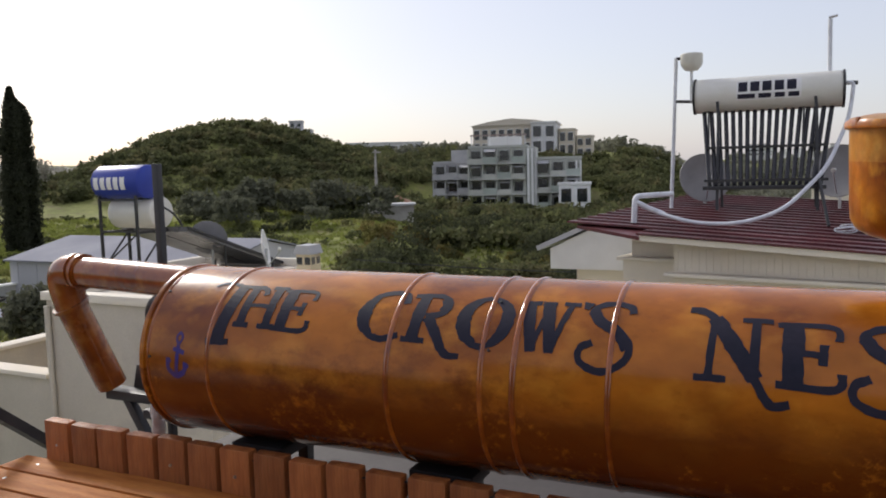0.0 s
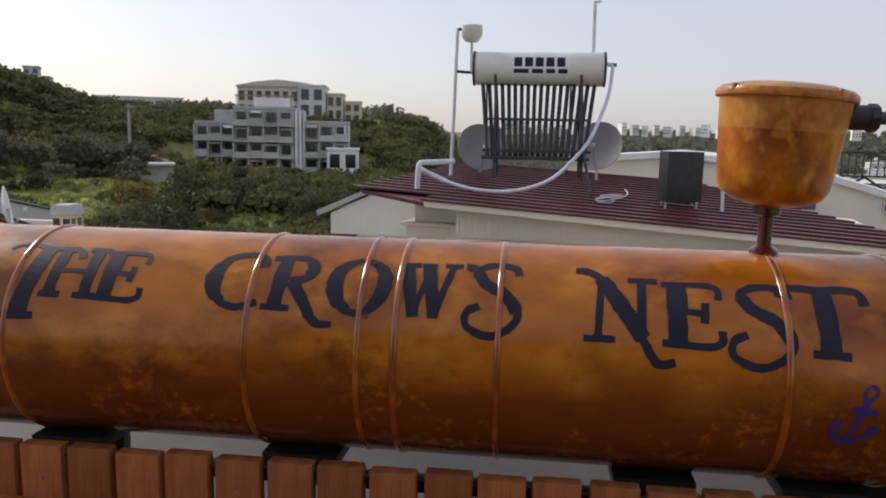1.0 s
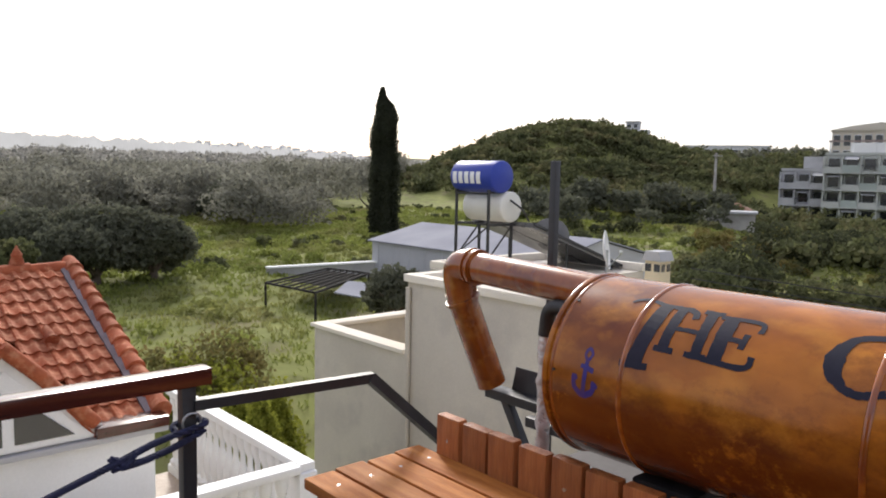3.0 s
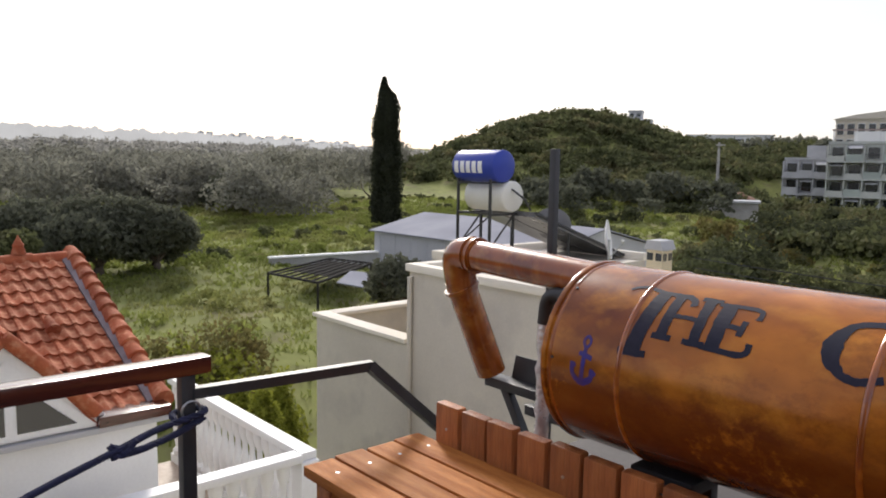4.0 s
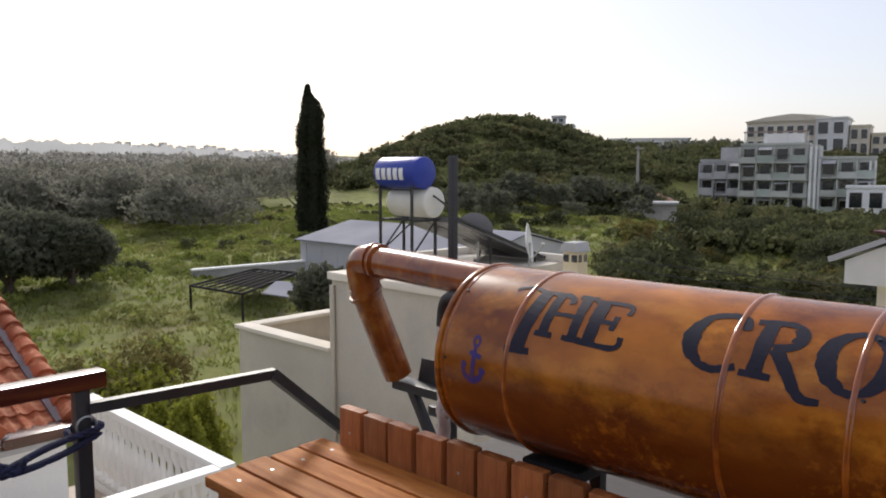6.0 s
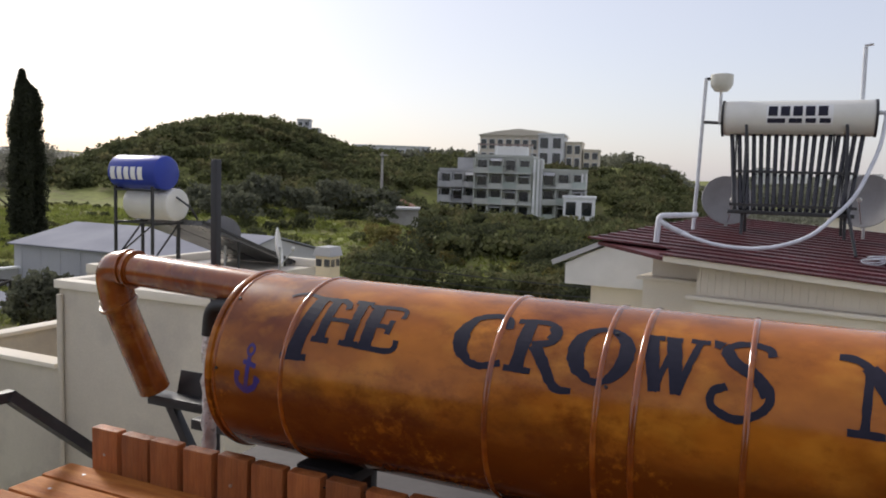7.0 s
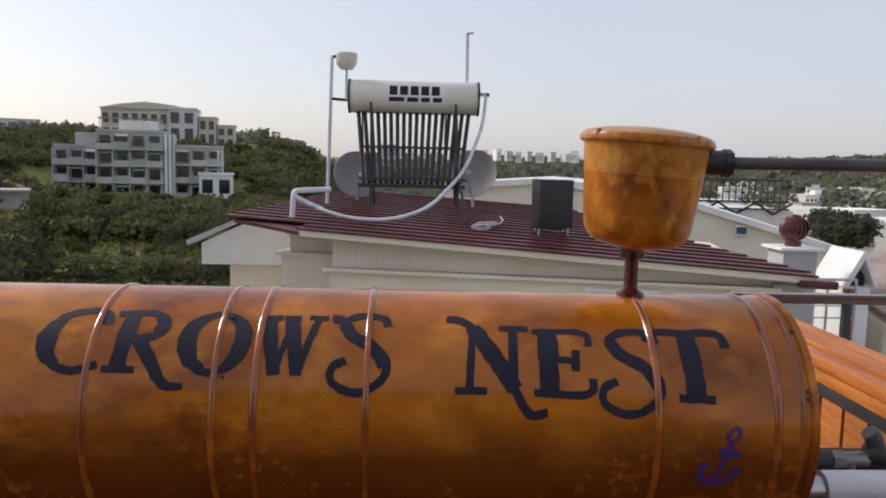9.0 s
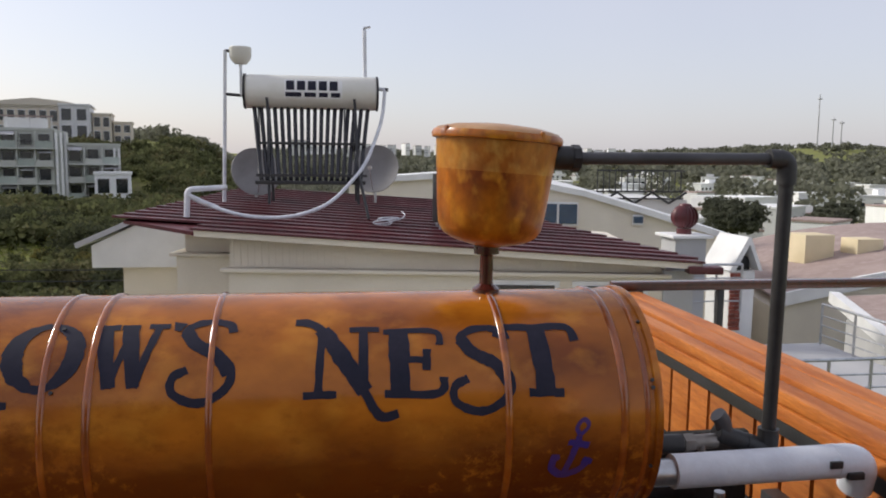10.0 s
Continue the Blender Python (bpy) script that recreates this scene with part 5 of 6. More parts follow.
for u0, u1 in ((3.55, 4.55), (4.72, 5.75)):
    w_ = part("window", hbox(u0, -0.04, -0.9, u1, 0.02, 0.14), M["white"], mh, "white framed window")
    part("pane", hbox(u0 + 0.07, -0.055, -0.85, u1 - 0.07, -0.042, 0.08), M["glass"], w_)
part("corner_column", hbox(5.95, -0.05, -6.6, 6.35, 0.4, 0.30), M["greywall"], mh)
# gabled white wing
wing = thing("white_wing", Matrix(), "white gabled annexe with a pale sloping verge", "house")
part("wall", boxed(-3.25, 14.5, -6.6, -1.0, 18.0, -0.20), M["cream"], wing)
part("upper_wall", slab(bmesh.new(), [(-3.72, 14.3, -0.195), (-1.0, 14.3, -0.195), (-1.0, 14.3, 0.9), (-2.85, 14.3, 0.62), (-3.72, 14.3, 0.20)], (0, 3.8, 0)), M["white"], wing)
part("verge", slab(bmesh.new(), [(-3.95, 14.2, 0.16), (-2.85, 14.2, 0.66), (-1.0, 14.2, 0.94), (-1.0, 14.2, 1.02), (-2.88, 14.2, 0.74), (-3.98, 14.2, 0.25)], (0, 4.0, 0)), M["shedwall"], wing)

# ---- evacuated-tube solar heater on the maroon roof ----
ys = thing("tube_solar_heater", Matrix.Translation((-0.10, 0, 0)), "evacuated-tube solar heater with a cream tank on a black frame", "solar heater")
drum("tank", (-0.80, 13.05, 2.835), (1.33, 13.05, 2.835), 0.272, M["enamel"], ys, "cream tank with dark marking")
for x in (-0.81, 1.315):
    part("end_ring", lathe(bmesh.new(), [(0.265, 0), (0.282, 0.0), (0.282, 0.035), (0.265, 0.035)], Matrix.Translation((x - 0.01, 13.05, 2.835)) @ Matrix(((0, 0, 1, 0), (1, 0, 0, 0), (0, 1, 0, 0), (0, 0, 0, 1))), 40), M["black"], ys)


def tank_mark(x0, x1, t0, t1, mat, lift=0.274):
    b = bmesh.new()
    rows = [[b.verts.new((x, 13.05 - lift * math.cos(t0 + (t1 - t0) * f / 6), 2.835 + lift * math.sin(t0 + (t1 - t0) * f / 6))) for x in (x0, x1)] for f in range(7)]
    for r0, r1 in zip(rows, rows[1:]):
        b.faces.new((r0[0], r0[1], r1[1], r1[0]))
    return part("marking", b, mat, ys, "plain dark marking", soft=False)


tank_mark(-0.17, 0.75, -0.42, 0.74, M["white"], 0.2735)
for k in range(5):                                        # brand drawn as plain blocks
    tank_mark(-0.14 + 0.172 * k, -0.01 + 0.172 * k, 0.06, 0.66, M["letter"])
for x0, x1 in ((-0.15, 0.10), (0.15, 0.33), (0.38, 0.52), (0.57, 0.72)):    # plain bars for the small line
    tank_mark(x0, x1, -0.33, -0.07, M["letter"])
for k in range(18):
    x = -0.66 + 0.108 * k
    part("tube", rod(bmesh.new(), (x, 13.0, 2.62), (x * 0.83 + 0.04, 12.35, 1.42), 0.034, 10), M["tubes"], ys)
for x in (-0.44, 0.94):
    part("front_leg", sweep(bmesh.new(), [(x, 12.74, 2.72), (x + 0.02, 12.72, 2.5), (x + 0.05, 12.3, 1.05)], 0.03, 4), M["black"], ys)
    part("back_leg", sweep(bmesh.new(), [(x, 13.2, 2.6), (x + 0.05, 13.25, 1.05)], 0.03, 4), M["black"], ys)
    part("side_rail", sweep(bmesh.new(), [(x - 0.15, 12.95, 2.60), (x * 0.92 - 0.10, 12.32, 1.42)], 0.02, 4), M["black"], ys)
for y, z in ((12.62, 2.00), (12.33, 1.50)):
    part("cross_rail", boxed(-0.58, y - 0.05, z - 0.02, 1.12, y - 0.02, z + 0.02), M["black"], ys)
part("manifold", boxed(-0.60, 12.28, 1.36, 1.10, 12.38, 1.42, 0.01), M["black"], ys)
part("stay", rod(bmesh.new(), (1.0, 12.25, 1.5), (1.12, 11.75, 0.86), 0.025, 8), M["black"], ys)
cup = thing("expansion_cup", Matrix.Translation((-0.10, 0, 0)), "small cream expansion cup on white pipes beside the solar tank", "water fitting")
part("cup", lathe(bmesh.new(), [(0.0, 0.0), (0.10, 0.01), (0.15, 0.07), (0.172, 0.12), (0.175, 0.26), (0.16, 0.275), (0.0, 0.28)], Matrix.Translation((-0.86, 13.0, 3.25)), 28), M["enamel"], cup)
part("neck_pipe", rod(bmesh.new(), (-0.86, 13.0, 3.25), (-0.86, 13.0, 2.75), 0.025, 10), M["whitepipe"], cup)
part("riser", sweep(bmesh.new(), [(-1.16, 13.0, 1.05), (-1.13, 13.0, 2.2), (-1.10, 13.0, 3.47)], 0.03, 10), M["whitepipe"], cup)
part("top_link", rod(bmesh.new(), (-1.10, 13.0, 3.46), (-0.98, 13.0, 3.46), 0.025, 8), M["black"], cup)
part("low_link", rod(bmesh.new(), (-1.12, 13.0, 2.78), (-0.80, 13.0, 2.76), 0.025, 8), M["black"], cup)
air = thing("vent_mast", Matrix.Translation((-0.10, 0, 0)), "thin white vent mast above the solar tank", "pipe")
part("mast", rod(bmesh.new(), (1.13, 13.07, 3.08), (1.12, 13.07, 3.88), 0.032, 10), M["whitepipe"], air)
part("tip", rod(bmesh.new(), (1.10, 13.07, 3.90), (1.22, 13.07, 3.92), 0.018, 8), M["steel"], air)
hose = thing("white_hose", Matrix.Translation((-0.10, 0, 0)), "white insulated hose sagging across the maroon roof", "hose")
pts = [(1.36, 13.0, 2.92), (1.45, 12.95, 2.9), (1.40, 12.8, 2.4), (1.10, 12.4, 1.65), (0.55, 11.8, 1.08), (0.0, 11.5, 0.90), (-0.6, 11.5, 0.90), (-1.1, 11.7, 1.02), (-1.45, 11.9, 1.14)]
part("hose", sweep(bmesh.new(), bend(pts, 0.3, 5), 0.029, 12), M["whitepipe"], hose)
part("joint", rod(bmesh.new(), (1.30, 13.03, 2.92), (1.50, 12.95, 2.90), 0.03, 10), M["black"], hose)
stub = thing("pipe_stub", Matrix(), "short white bent pipe at the roof corner", "pipe")
part("pipe", sweep(bmesh.new(), bend([(-1.62, 11.65, 0.90), (-1.60, 11.65, 1.30), (-1.1, 12.0, 1.32)], 0.08), 0.042, 10), M["whitepipe"], stub)
part("pipe", sweep(bmesh.new(), [(-1.60, 11.65, 1.22), (-1.42, 11.7, 1.12), (-1.2, 11.8, 1.02)], 0.04, 10), M["whitepipe"], stub)
dish_thing("satellite_dish", (-0.88, 14.3, 1.0), (0.35, -1, 0.35), 0.44, "grey satellite dish behind the solar tubes", 0.5, M["dish"])
dish_thing("satellite_dish", (1.28, 14.3, 0.95), (-0.35, -1, 0.35), 0.45, "grey satellite dish on the maroon roof", 0.62, M["dish"])
bb = thing("black_roof_box", Matrix.Translation(hp(3.06, 1.4, rz(3.06, 1.4))) @ Matrix.Diagonal((0.82, 0.9, 1, 1)), "black metal box on short legs on the maroon roof", "box")
part("body", boxed(-0.32, -0.25, 0.10, 0.32, 0.25, 0.84, 0.01, m=pose(0, 0, 0, 0, 0, 8)), M["rubber"], bb)
for x in (-0.27, 0.27):
    for y in (-0.2, 0.2):
        part("leg", rod(bmesh.new(), (x, y, -0.02), (x, y, 0.12), 0.02, 6), M["steel"], bb)
part("pipe", sweep(bmesh.new(), bend([(0.3, 0, 0.72), (0.72, -0.05, 0.68), (0.72, -0.2, -0.02)], 0.05), 0.03, 8), M["whitepipe"], bb)
coil = thing("cable_coil", hp(2.0, 1.2, rz(2.0, 1.2) + 0.03), "loose white cable coil lying on the roof", "cable")
for j_, r_ in enumerate((0.14, 0.17, 0.20, 0.16)):
    part("loop", sweep(bmesh.new(), [(r_ * math.cos(a / 4) + 0.03 * j_, r_ * 0.8 * math.sin(a / 4), 0.02 + 0.02 * j_ + 0.03 * math.sin(a / 4 + j_)) for a in range(26)], 0.009, 6), M["whitepipe"], coil)
part("tail", sweep(bmesh.new(), bend([(0.1, 0.1, 0.02), (0.3, 0.25, 0.05), (0.42, 0.7, 0.08), (0.4, 1.1, 0.12)], 0.15), 0.009, 6), M["whitepipe"], coil)

# ---- houses behind, to the right ----
h2 = thing("arched_gable_house", Matrix(), "cream house with a broad white arched roof edge and windows", "house")
arc = [(1.0, 21.8, 1.22), (3.5, 21.2, 1.42), (5.6, 20.6, 1.30), (7.3, 20.1, 0.98), (9.2, 19.5, 0.42), (11.5, 18.8, -0.28)]
part("wall", slab(bmesh.new(), [(1.0, 22.0, -7.5), (11.2, 19.0, -7.5)] + [(x, y + 0.2, z - 0.14) for x, y, z in arc[::-1]], (1.5, 6, 0)), M["cream"], h2)
for p, q in zip(arc, arc[1:]):
    part("roof_edge", slab(bmesh.new(), [p, q, (q[0], q[1], q[2] - 0.16), (p[0], p[1], p[2] - 0.16)], (1.6, 6.5, 0.0)), M["white"], h2)
for x0, x1, z0, z1, wide in ((6.1, 7.15, 0.02, 0.66, 2), (8.55, 8.82, 0.08, 0.36, 1)):
    y0, y1 = 22.0 - (x0 - 1.0) * 3.0 / 10.2 - 0.03, 22.0 - (x1 - 1.0) * 3.0 / 10.2 - 0.03
    w_ = part("window", slab(bmesh.new(), [(x0, y0, z0), (x1, y1, z0), (x1, y1, z1), (x0, y0, z1)], (0.03, 0.1, 0)), M["white"], h2, "white framed window with blue glass")
    for k in range(wide):
        a, c = (k + 0.06) / wide, (k + 0.94) / wide
        part("pane", slab(bmesh.new(), [(x0 + (x1 - x0) * a, y0 + (y1 - y0) * a - 0.02, z0 + 0.05), (x0 + (x1 - x0) * c, y0 + (y1 - y0) * c - 0.02, z0 + 0.05), (x0 + (x1 - x0) * c, y0 + (y1 - y0) * c - 0.02, z1 - 0.05), (x0 + (x1 - x0) * a, y0 + (y1 - y0) * a - 0.02, z1 - 0.05)], (0, 0.012, 0)), M["blueglass"], w_)
part("pillar", boxed(4.05, 20.95, -6.6, 4.45, 21.25, 1.18), M["cream"], h2)
vt = thing("turbine_vent", (7.0, 13.57, 0.0), "maroon ball-shaped turbine vent on a rendered plinth", "vent")
part("plinth", boxed(-0.30, -0.3, -6.6, 0.30, 0.3, 0.38), M["greywall"], vt)
part("cap", boxed(-0.40, -0.4, 0.382, 0.40, 0.4, 0.44, 0.02), M["white"], vt)
part("neck", rod(bmesh.new(), (0, 0, 0.44), (0, 0, 0.54), 0.14, 20), M["maroon"], vt)
for k in range(20):
    b = bmesh.new()
    a = 2 * math.pi * k / 20
    rows = []
    for f in range(9):
        t = -1.15 + 2.3 * f / 8
        r_ = 0.245 * math.cos(t) + 0.01
        rows.append([b.verts.new((r_ * g * math.cos(a + o), r_ * g * math.sin(a + o), 0.76 + 0.23 * math.sin(t))) for g, o in ((1.0, 0.0), (0.9, 0.26))])
    for r0, r1 in zip(rows, rows[1:]):
        b.faces.new((r0[0], r0[1], r1[1], r1[0]))
    part("fin", b, M["maroon"], vt)
part("crown", lathe(bmesh.new(), [(0.12, 0.96), (0.10, 1.0), (0.0, 1.02)], seg=20), M["maroon"], vt)
sb = thing("steel_balcony", Matrix(), "black steel balcony frame on a far house", "balcony")
for z in (0.35, 0.62, 1.42):
    part("rail", boxed(10.5, 28.0, z, 14.0, 28.06, z + 0.06), M["black"], sb)
for k in range(15):
    part("bar", boxed(10.5 + 0.24 * k, 28.0, 0.62, 10.53 + 0.24 * k, 28.05, 1.42), M["black"], sb)
for k in range(5):
    part("truss", sweep(bmesh.new(), [(10.6 + 0.7 * k, 28.0, 0.62 if k % 2 else 0.2), (11.3 + 0.7 * k, 28.0, 0.2 if k % 2 else 0.62)], 0.05, 4), M["black"], sb)
part("support_wall", boxed(10.4, 28.1, -8.0, 14.2, 33.0, 0.34), M["farwall"], sb)
gc = thing("gabled_chimney", Matrix.Translation((3.44, 0, -0.03)) @ Matrix.Diagonal((0.565, 1, 1, 1)), "white chimney with a pitched cap and a brick face", "chimney")
part("flue", boxed(8.05, 13.6, -6.6, 8.95, 14.5, -0.25), M["white"], gc)
part("cap", slab(bmesh.new(), [(7.95, 13.5, -0.24), (8.15, 13.5, -0.24), (8.62, 13.5, 0.26), (9.0, 13.5, -0.24), (9.12, 13.5, -0.24), (8.66, 13.5, 0.40), (8.56, 13.5, 0.40)], (0, 1.1, 0)), M["white"], gc)
part("inner_flue", boxed(8.2, 13.75, -0.248, 8.9, 14.4, 0.0), M["black"], gc)
bpart = None
for i in range(14):
    for j in range(2):
        if bpart is None:
            bpart = part("brick", boxed(0, 0, 0, 0.19, 0.03, 0.07, 0.004), M["brick"], gc)
            ob = bpart
        else:
            ob = new("brick", bpart.data)
            ob.parent = gc
        ob.matrix_basis = pose(8.05 + 0.2 * j + (0.0 if i % 2 else 0.02), 13.565, -1.4 + 0.08 * i)
cr = thing("vaulted_roof_house", Matrix(), "terraced house with a broad brown vaulted roof edged in white", "house")
n = 14
front = [(12.6 + 10.5 * k / n, 19.4 - 2.4 * k / n, -2.3 + 1.6 * math.sin(math.pi * (0.08 + 0.62 * k / n))) for k in range(n + 1)]
for p, q in zip(front, front[1:]):
    part("roof_strip", slab(bmesh.new(), [p, q, (q[0] + 2.6, q[1] + 9, q[2] + 0.25), (p[0] + 2.6, p[1] + 9, p[2] + 0.25)], (0, 0, -0.06)), M["brownroof"], cr)
    part("roof_edge", slab(bmesh.new(), [(p[0], p[1] - 0.05, p[2] + 0.05), (q[0], q[1] - 0.05, q[2] + 0.05), (q[0], q[1] - 0.05, q[2] - 0.32), (p[0], p[1] - 0.05, p[2] - 0.32)], (0.03, 0.12, 0)), M["white"], cr)
part("wall", slab(bmesh.new(), [(x, y + 0.15, z - 0.3) for x, y, z in front] + [(23.1, 17.15, -8), (12.6, 19.55, -8)], (2.4, 8.5, 0)), M["cream"], cr)
part("dormer_box", boxed(15.2, 22.0, -1.4, 16.2, 23.0, -0.45, 0.02), M["yellow"], cr, "pale yellow roof box")
part("dormer_box", boxed(16.7, 21.6, -1.4, 17.6, 22.4, -0.55, 0.02), M["yellow"], cr)
lr = thing("lower_roof_house", Matrix(), "lower house with a brown roof and pale parapet", "house")
part("roof", slab(bmesh.new(), [(9.6, 9.5, -1.6), (16, 7.0, -1.0), (19, 14, -0.7), (12.2, 16.2, -1.3)], (0, 0, -0.12)), M["brownroof"], lr)
part("edge", slab(bmesh.new(), [(9.4, 9.5, -1.55), (9.6, 9.4, -1.55), (12.3, 16.3, -1.22), (12.1, 16.4, -1.22)], (0, 0, -0.25)), M["white"], lr)
part("wall", slab(bmesh.new(), [(9.7, 9.7, -7), (15.9, 7.3, -7), (18.8, 13.8, -7), (12.3, 16.0, -7)], (0, 0, 5.2)), M["greywall"], lr)


def steel_rail(a, b, posts, h=0.75):
    th = thing("steel_railing", Matrix(), "tubular stainless steel balcony railing", "railing", group="balcony railings")
    a, b = Vector(a), Vector(b)
    for z in (h, h * 0.72, h * 0.48, h * 0.24):
        part("rail", rod(bmesh.new(), a + Vector((0, 0, z)), b + Vector((0, 0, z)), 0.025 if z == h else 0.014, 8), M["steel"], th)
    for k in range(posts):
        p = a.lerp(b, k / (posts - 1))
        part("post", rod(bmesh.new(), p, p + Vector((0, 0, h)), 0.022, 8), M["steel"], th)


rb = thing("lower_balcony", Matrix(), "pale tiled lower balcony slab", "balcony")
part("slab", boxed(6.2, 9.0, -1.75, 9.5, 12.9, -1.55), M["greywall"], rb)
part("wall", boxed(6.3, 9.1, -7, 9.4, 12.8, -1.76), M["greywall"], rb)
steel_rail((6.3, 9.1, -1.55), (9.4, 9.1, -1.55), 6)
steel_rail((9.4, 9.2, -1.55), (9.4, 12.8, -1.55), 5)
steel_rail((7.0, 13.2, -1.0), (8.0, 13.2, -1.0), 3, 0.9)

# ---- apartment block, hotel and other far buildings ----
def far_block(th, m, x0, x1, y0, y1, z0, storeys, sh, mat, bays, balcony=True, green=False):
    """A storeyed block: body, roof lip, windows and balconies on its front (y0 side)."""
    b = boxed(x0, y0, z0, x1, y1, z0 + storeys * sh, m=m)
    part("wall", b, mat, th)
    part("roof_lip", boxed(x0 - 0.15, y0 - 0.15, z0 + storeys * sh + 0.003, x1 + 0.15, y1 + 0.15, z0 + storeys * sh + 0.35, m=m), mat, th)
    for s in range(storeys):
        zb = z0 + s * sh
        for k in range(bays):
            w = (x1 - x0) / bays
            xa = x0 + w * (k + 0.18)
            wd = part("window", boxed(xa - 0.08, y0 - 0.05, zb + 0.35, xa + w * 0.6 + 0.08, y0 - 0.003, zb + sh * 0.84, m=m), M["farwall"] if not balcony else mat, th)
            part("pane", boxed(xa - 0.02, y0 - 0.09, zb + 0.40, xa + w * 0.6 + 0.02, y0 - 0.053, zb + sh * 0.8, m=m), M["glass"], wd)
            if balcony:
                part("side_fin", boxed(x0 + w * k - 0.09, y0 - 1.35, zb, x0 + w * k + 0.09, y0 - 0.095, zb + sh - 0.16, m=m), mat, th)
                if (k * 2 + s) % 5 != 3:
                    part("balcony", boxed(x0 + w * k + 0.1, y0 - 1.55, zb + 0.02, x0 + w * (k + 0.97), y0 - 1.38, zb + (0.95 if (k + s) % 2 else 0.72), m=m), M["aptgreen"] if green and (k + s) % 2 else mat, th)
                if (k + s) % 2 == 0:
                    part("balcony_rail", boxed(x0 + w * k + 0.1, y0 - 1.5, zb + 0.88, x0 + w * (k + 0.97), y0 - 1.45, zb + 0.95, m=m), M["black"], th)
                if (k + 2 * s) % 3 == 0:
                    part("awning", slab(bmesh.new(), [m @ Vector(v) for v in ((x0 + w * (k + 0.1), y0 - 1.5, zb + sh * 0.72), (x0 + w * (k + 0.9), y0 - 1.5, zb + sh * 0.72), (x0 + w * (k + 0.9), y0 - 0.12, zb + sh * 0.9), (x0 + w * (k + 0.1), y0 - 0.12, zb + sh * 0.9))], (0, 0, 0.05)), M["greywall"], th)
        if balcony:
            part("floor_slab", boxed(x0 - 0.1, y0 - 1.6, zb - 0.16, x1 + 0.1, y0 - 0.1, zb + 0.015, m=m), mat, th)


M["aptgreen"] = material("pale_mint_render", (0.44, 0.49, 0.44), (0.36, 0.40, 0.36), rough=0.9, scale=0.3, fine=3, bump=0, fine_mix=0.1)
apt = thing("apartment_block", Matrix(), "stepped pale green-grey apartment block with balconies", "apartment building")
am = Matrix.Translation((-39.0, 113.0, -4.2)) @ pose(0, 0, 0, 0, 0, 14)
far_block(apt, am, -6.5, 2.2, -2.0, 8, -2.35, 5, 2.35, M["aptwall"], 4, green=True)
far_block(apt, am, -12.5, -6.6, 0.5, 8, 0, 3, 2.4, M["greywall"], 3)
far_block(apt, am, 3.6, 10.4, -0.5, 8, -2.5, 4, 2.5, M["aptwall"], 3, green=True)
for x in (2.4, 3.0, 3.5, 9.6, 10.2):
    part("column", boxed(x, -2.3 if x < 5 else -0.9, 0, x + 0.3, -1.9 if x < 5 else -0.5, 9.2 if x < 5 else 7.2, m=am), M["farwall"], apt)
part("stair_tower", boxed(2.25, -1.9, 0, 3.55, 6, 9.4, m=am), M["aptwall"], apt)
part("roof_room", boxed(-4.0, 1.0, 9.8, 1.0, 6, 11.2, m=am), M["farwall"], apt)
for x in (-6.2, -3.4, -0.6, 2.0):
    part("roof_post", boxed(x, -1.9, 9.75, x + 0.15, -1.75, 11.2, m=am), M["farwall"], apt)
part("roof_beam", boxed(-6.3, -2.0, 11.2, 2.3, -1.7, 11.4, m=am), M["brownroof"], apt)
part("water_drum", boxed(-10.0, 2.0, 7.6, -7.5, 5.0, 9.3, m=am), M["greywall"], apt)
whb = thing("white_block", Matrix(), "small plain white building beside the apartments", "building")
far_block(whb, am, 7.2, 11.8, -6.0, -2.0, -2.2, 2, 2.9, M["farwall"], 2, balcony=False)
hot = thing("hill_hotel", Matrix(), "long pale sand hillside hotel with rows of windows", "hotel")
hm_ = Matrix.Translation((-53.0, 161.0, 5.2)) @ pose(0, 0, 0, 0, 0, 10)
far_block(hot, hm_, -11.5, 1.5, 0, 10, 0, 2, 3.0, M["hotelwall"], 7, balcony=False)
part("gable_roof", slab(bmesh.new(), [hm_ @ Vector(v) for v in ((-12.0, -0.4, 6.36), (7.4, -0.4, 6.36), (2.5, -0.4, 7.3), (-3.0, -0.4, 7.8), (-8.0, -0.4, 7.2))], hm_.to_3x3() @ Vector((0, 10, 0))), M["hotelwall"], hot, "shallow pale gabled roof")
far_block(hot, hm_, 1.8, 7.2, -2.5, 6, 0, 2, 3.2, M["farwall"], 2, balcony=False)
far_block(hot, hm_, 7.4, 10.8, 0.5, 8, -0.5, 2, 2.7, M["hotelwall"], 2, balcony=False)
far_block(hot, hm_, 11.0, 14.5, 2.5, 8, -1, 2, 2.2, M["hotelwall"], 2, balcony=False)
hh = thing("hilltop_house", Matrix(), "small pale house on the shoulder of the hill", "house")
hhm = Matrix.Translation((-83.2, 118.6, 7.4)) @ pose(0, 0, 0, 0, 0, 30) @ Matrix.Diagonal((0.85, 0.85, 0.85, 1))
far_block(hh, hhm, -3.2, 3.4, 0, 6, 0, 1, 3.0, M["farwall"], 3, balcony=False)
far_block(hh, hhm, -1.4, 1.4, 1, 5, 3.4, 1, 1.5, M["greywall"], 2, balcony=False)
fl = thing("flat_far_building", Matrix(), "long low pale building on the ridge", "building")
far_block(fl, Matrix.Translation((-91.0, 167.0, 5.8)) @ pose(0, 0, 0, 0, 0, 28), -9.5, 9.5, 0, 8, 0, 1, 3.2, M["farwall"], 9, balcony=False)
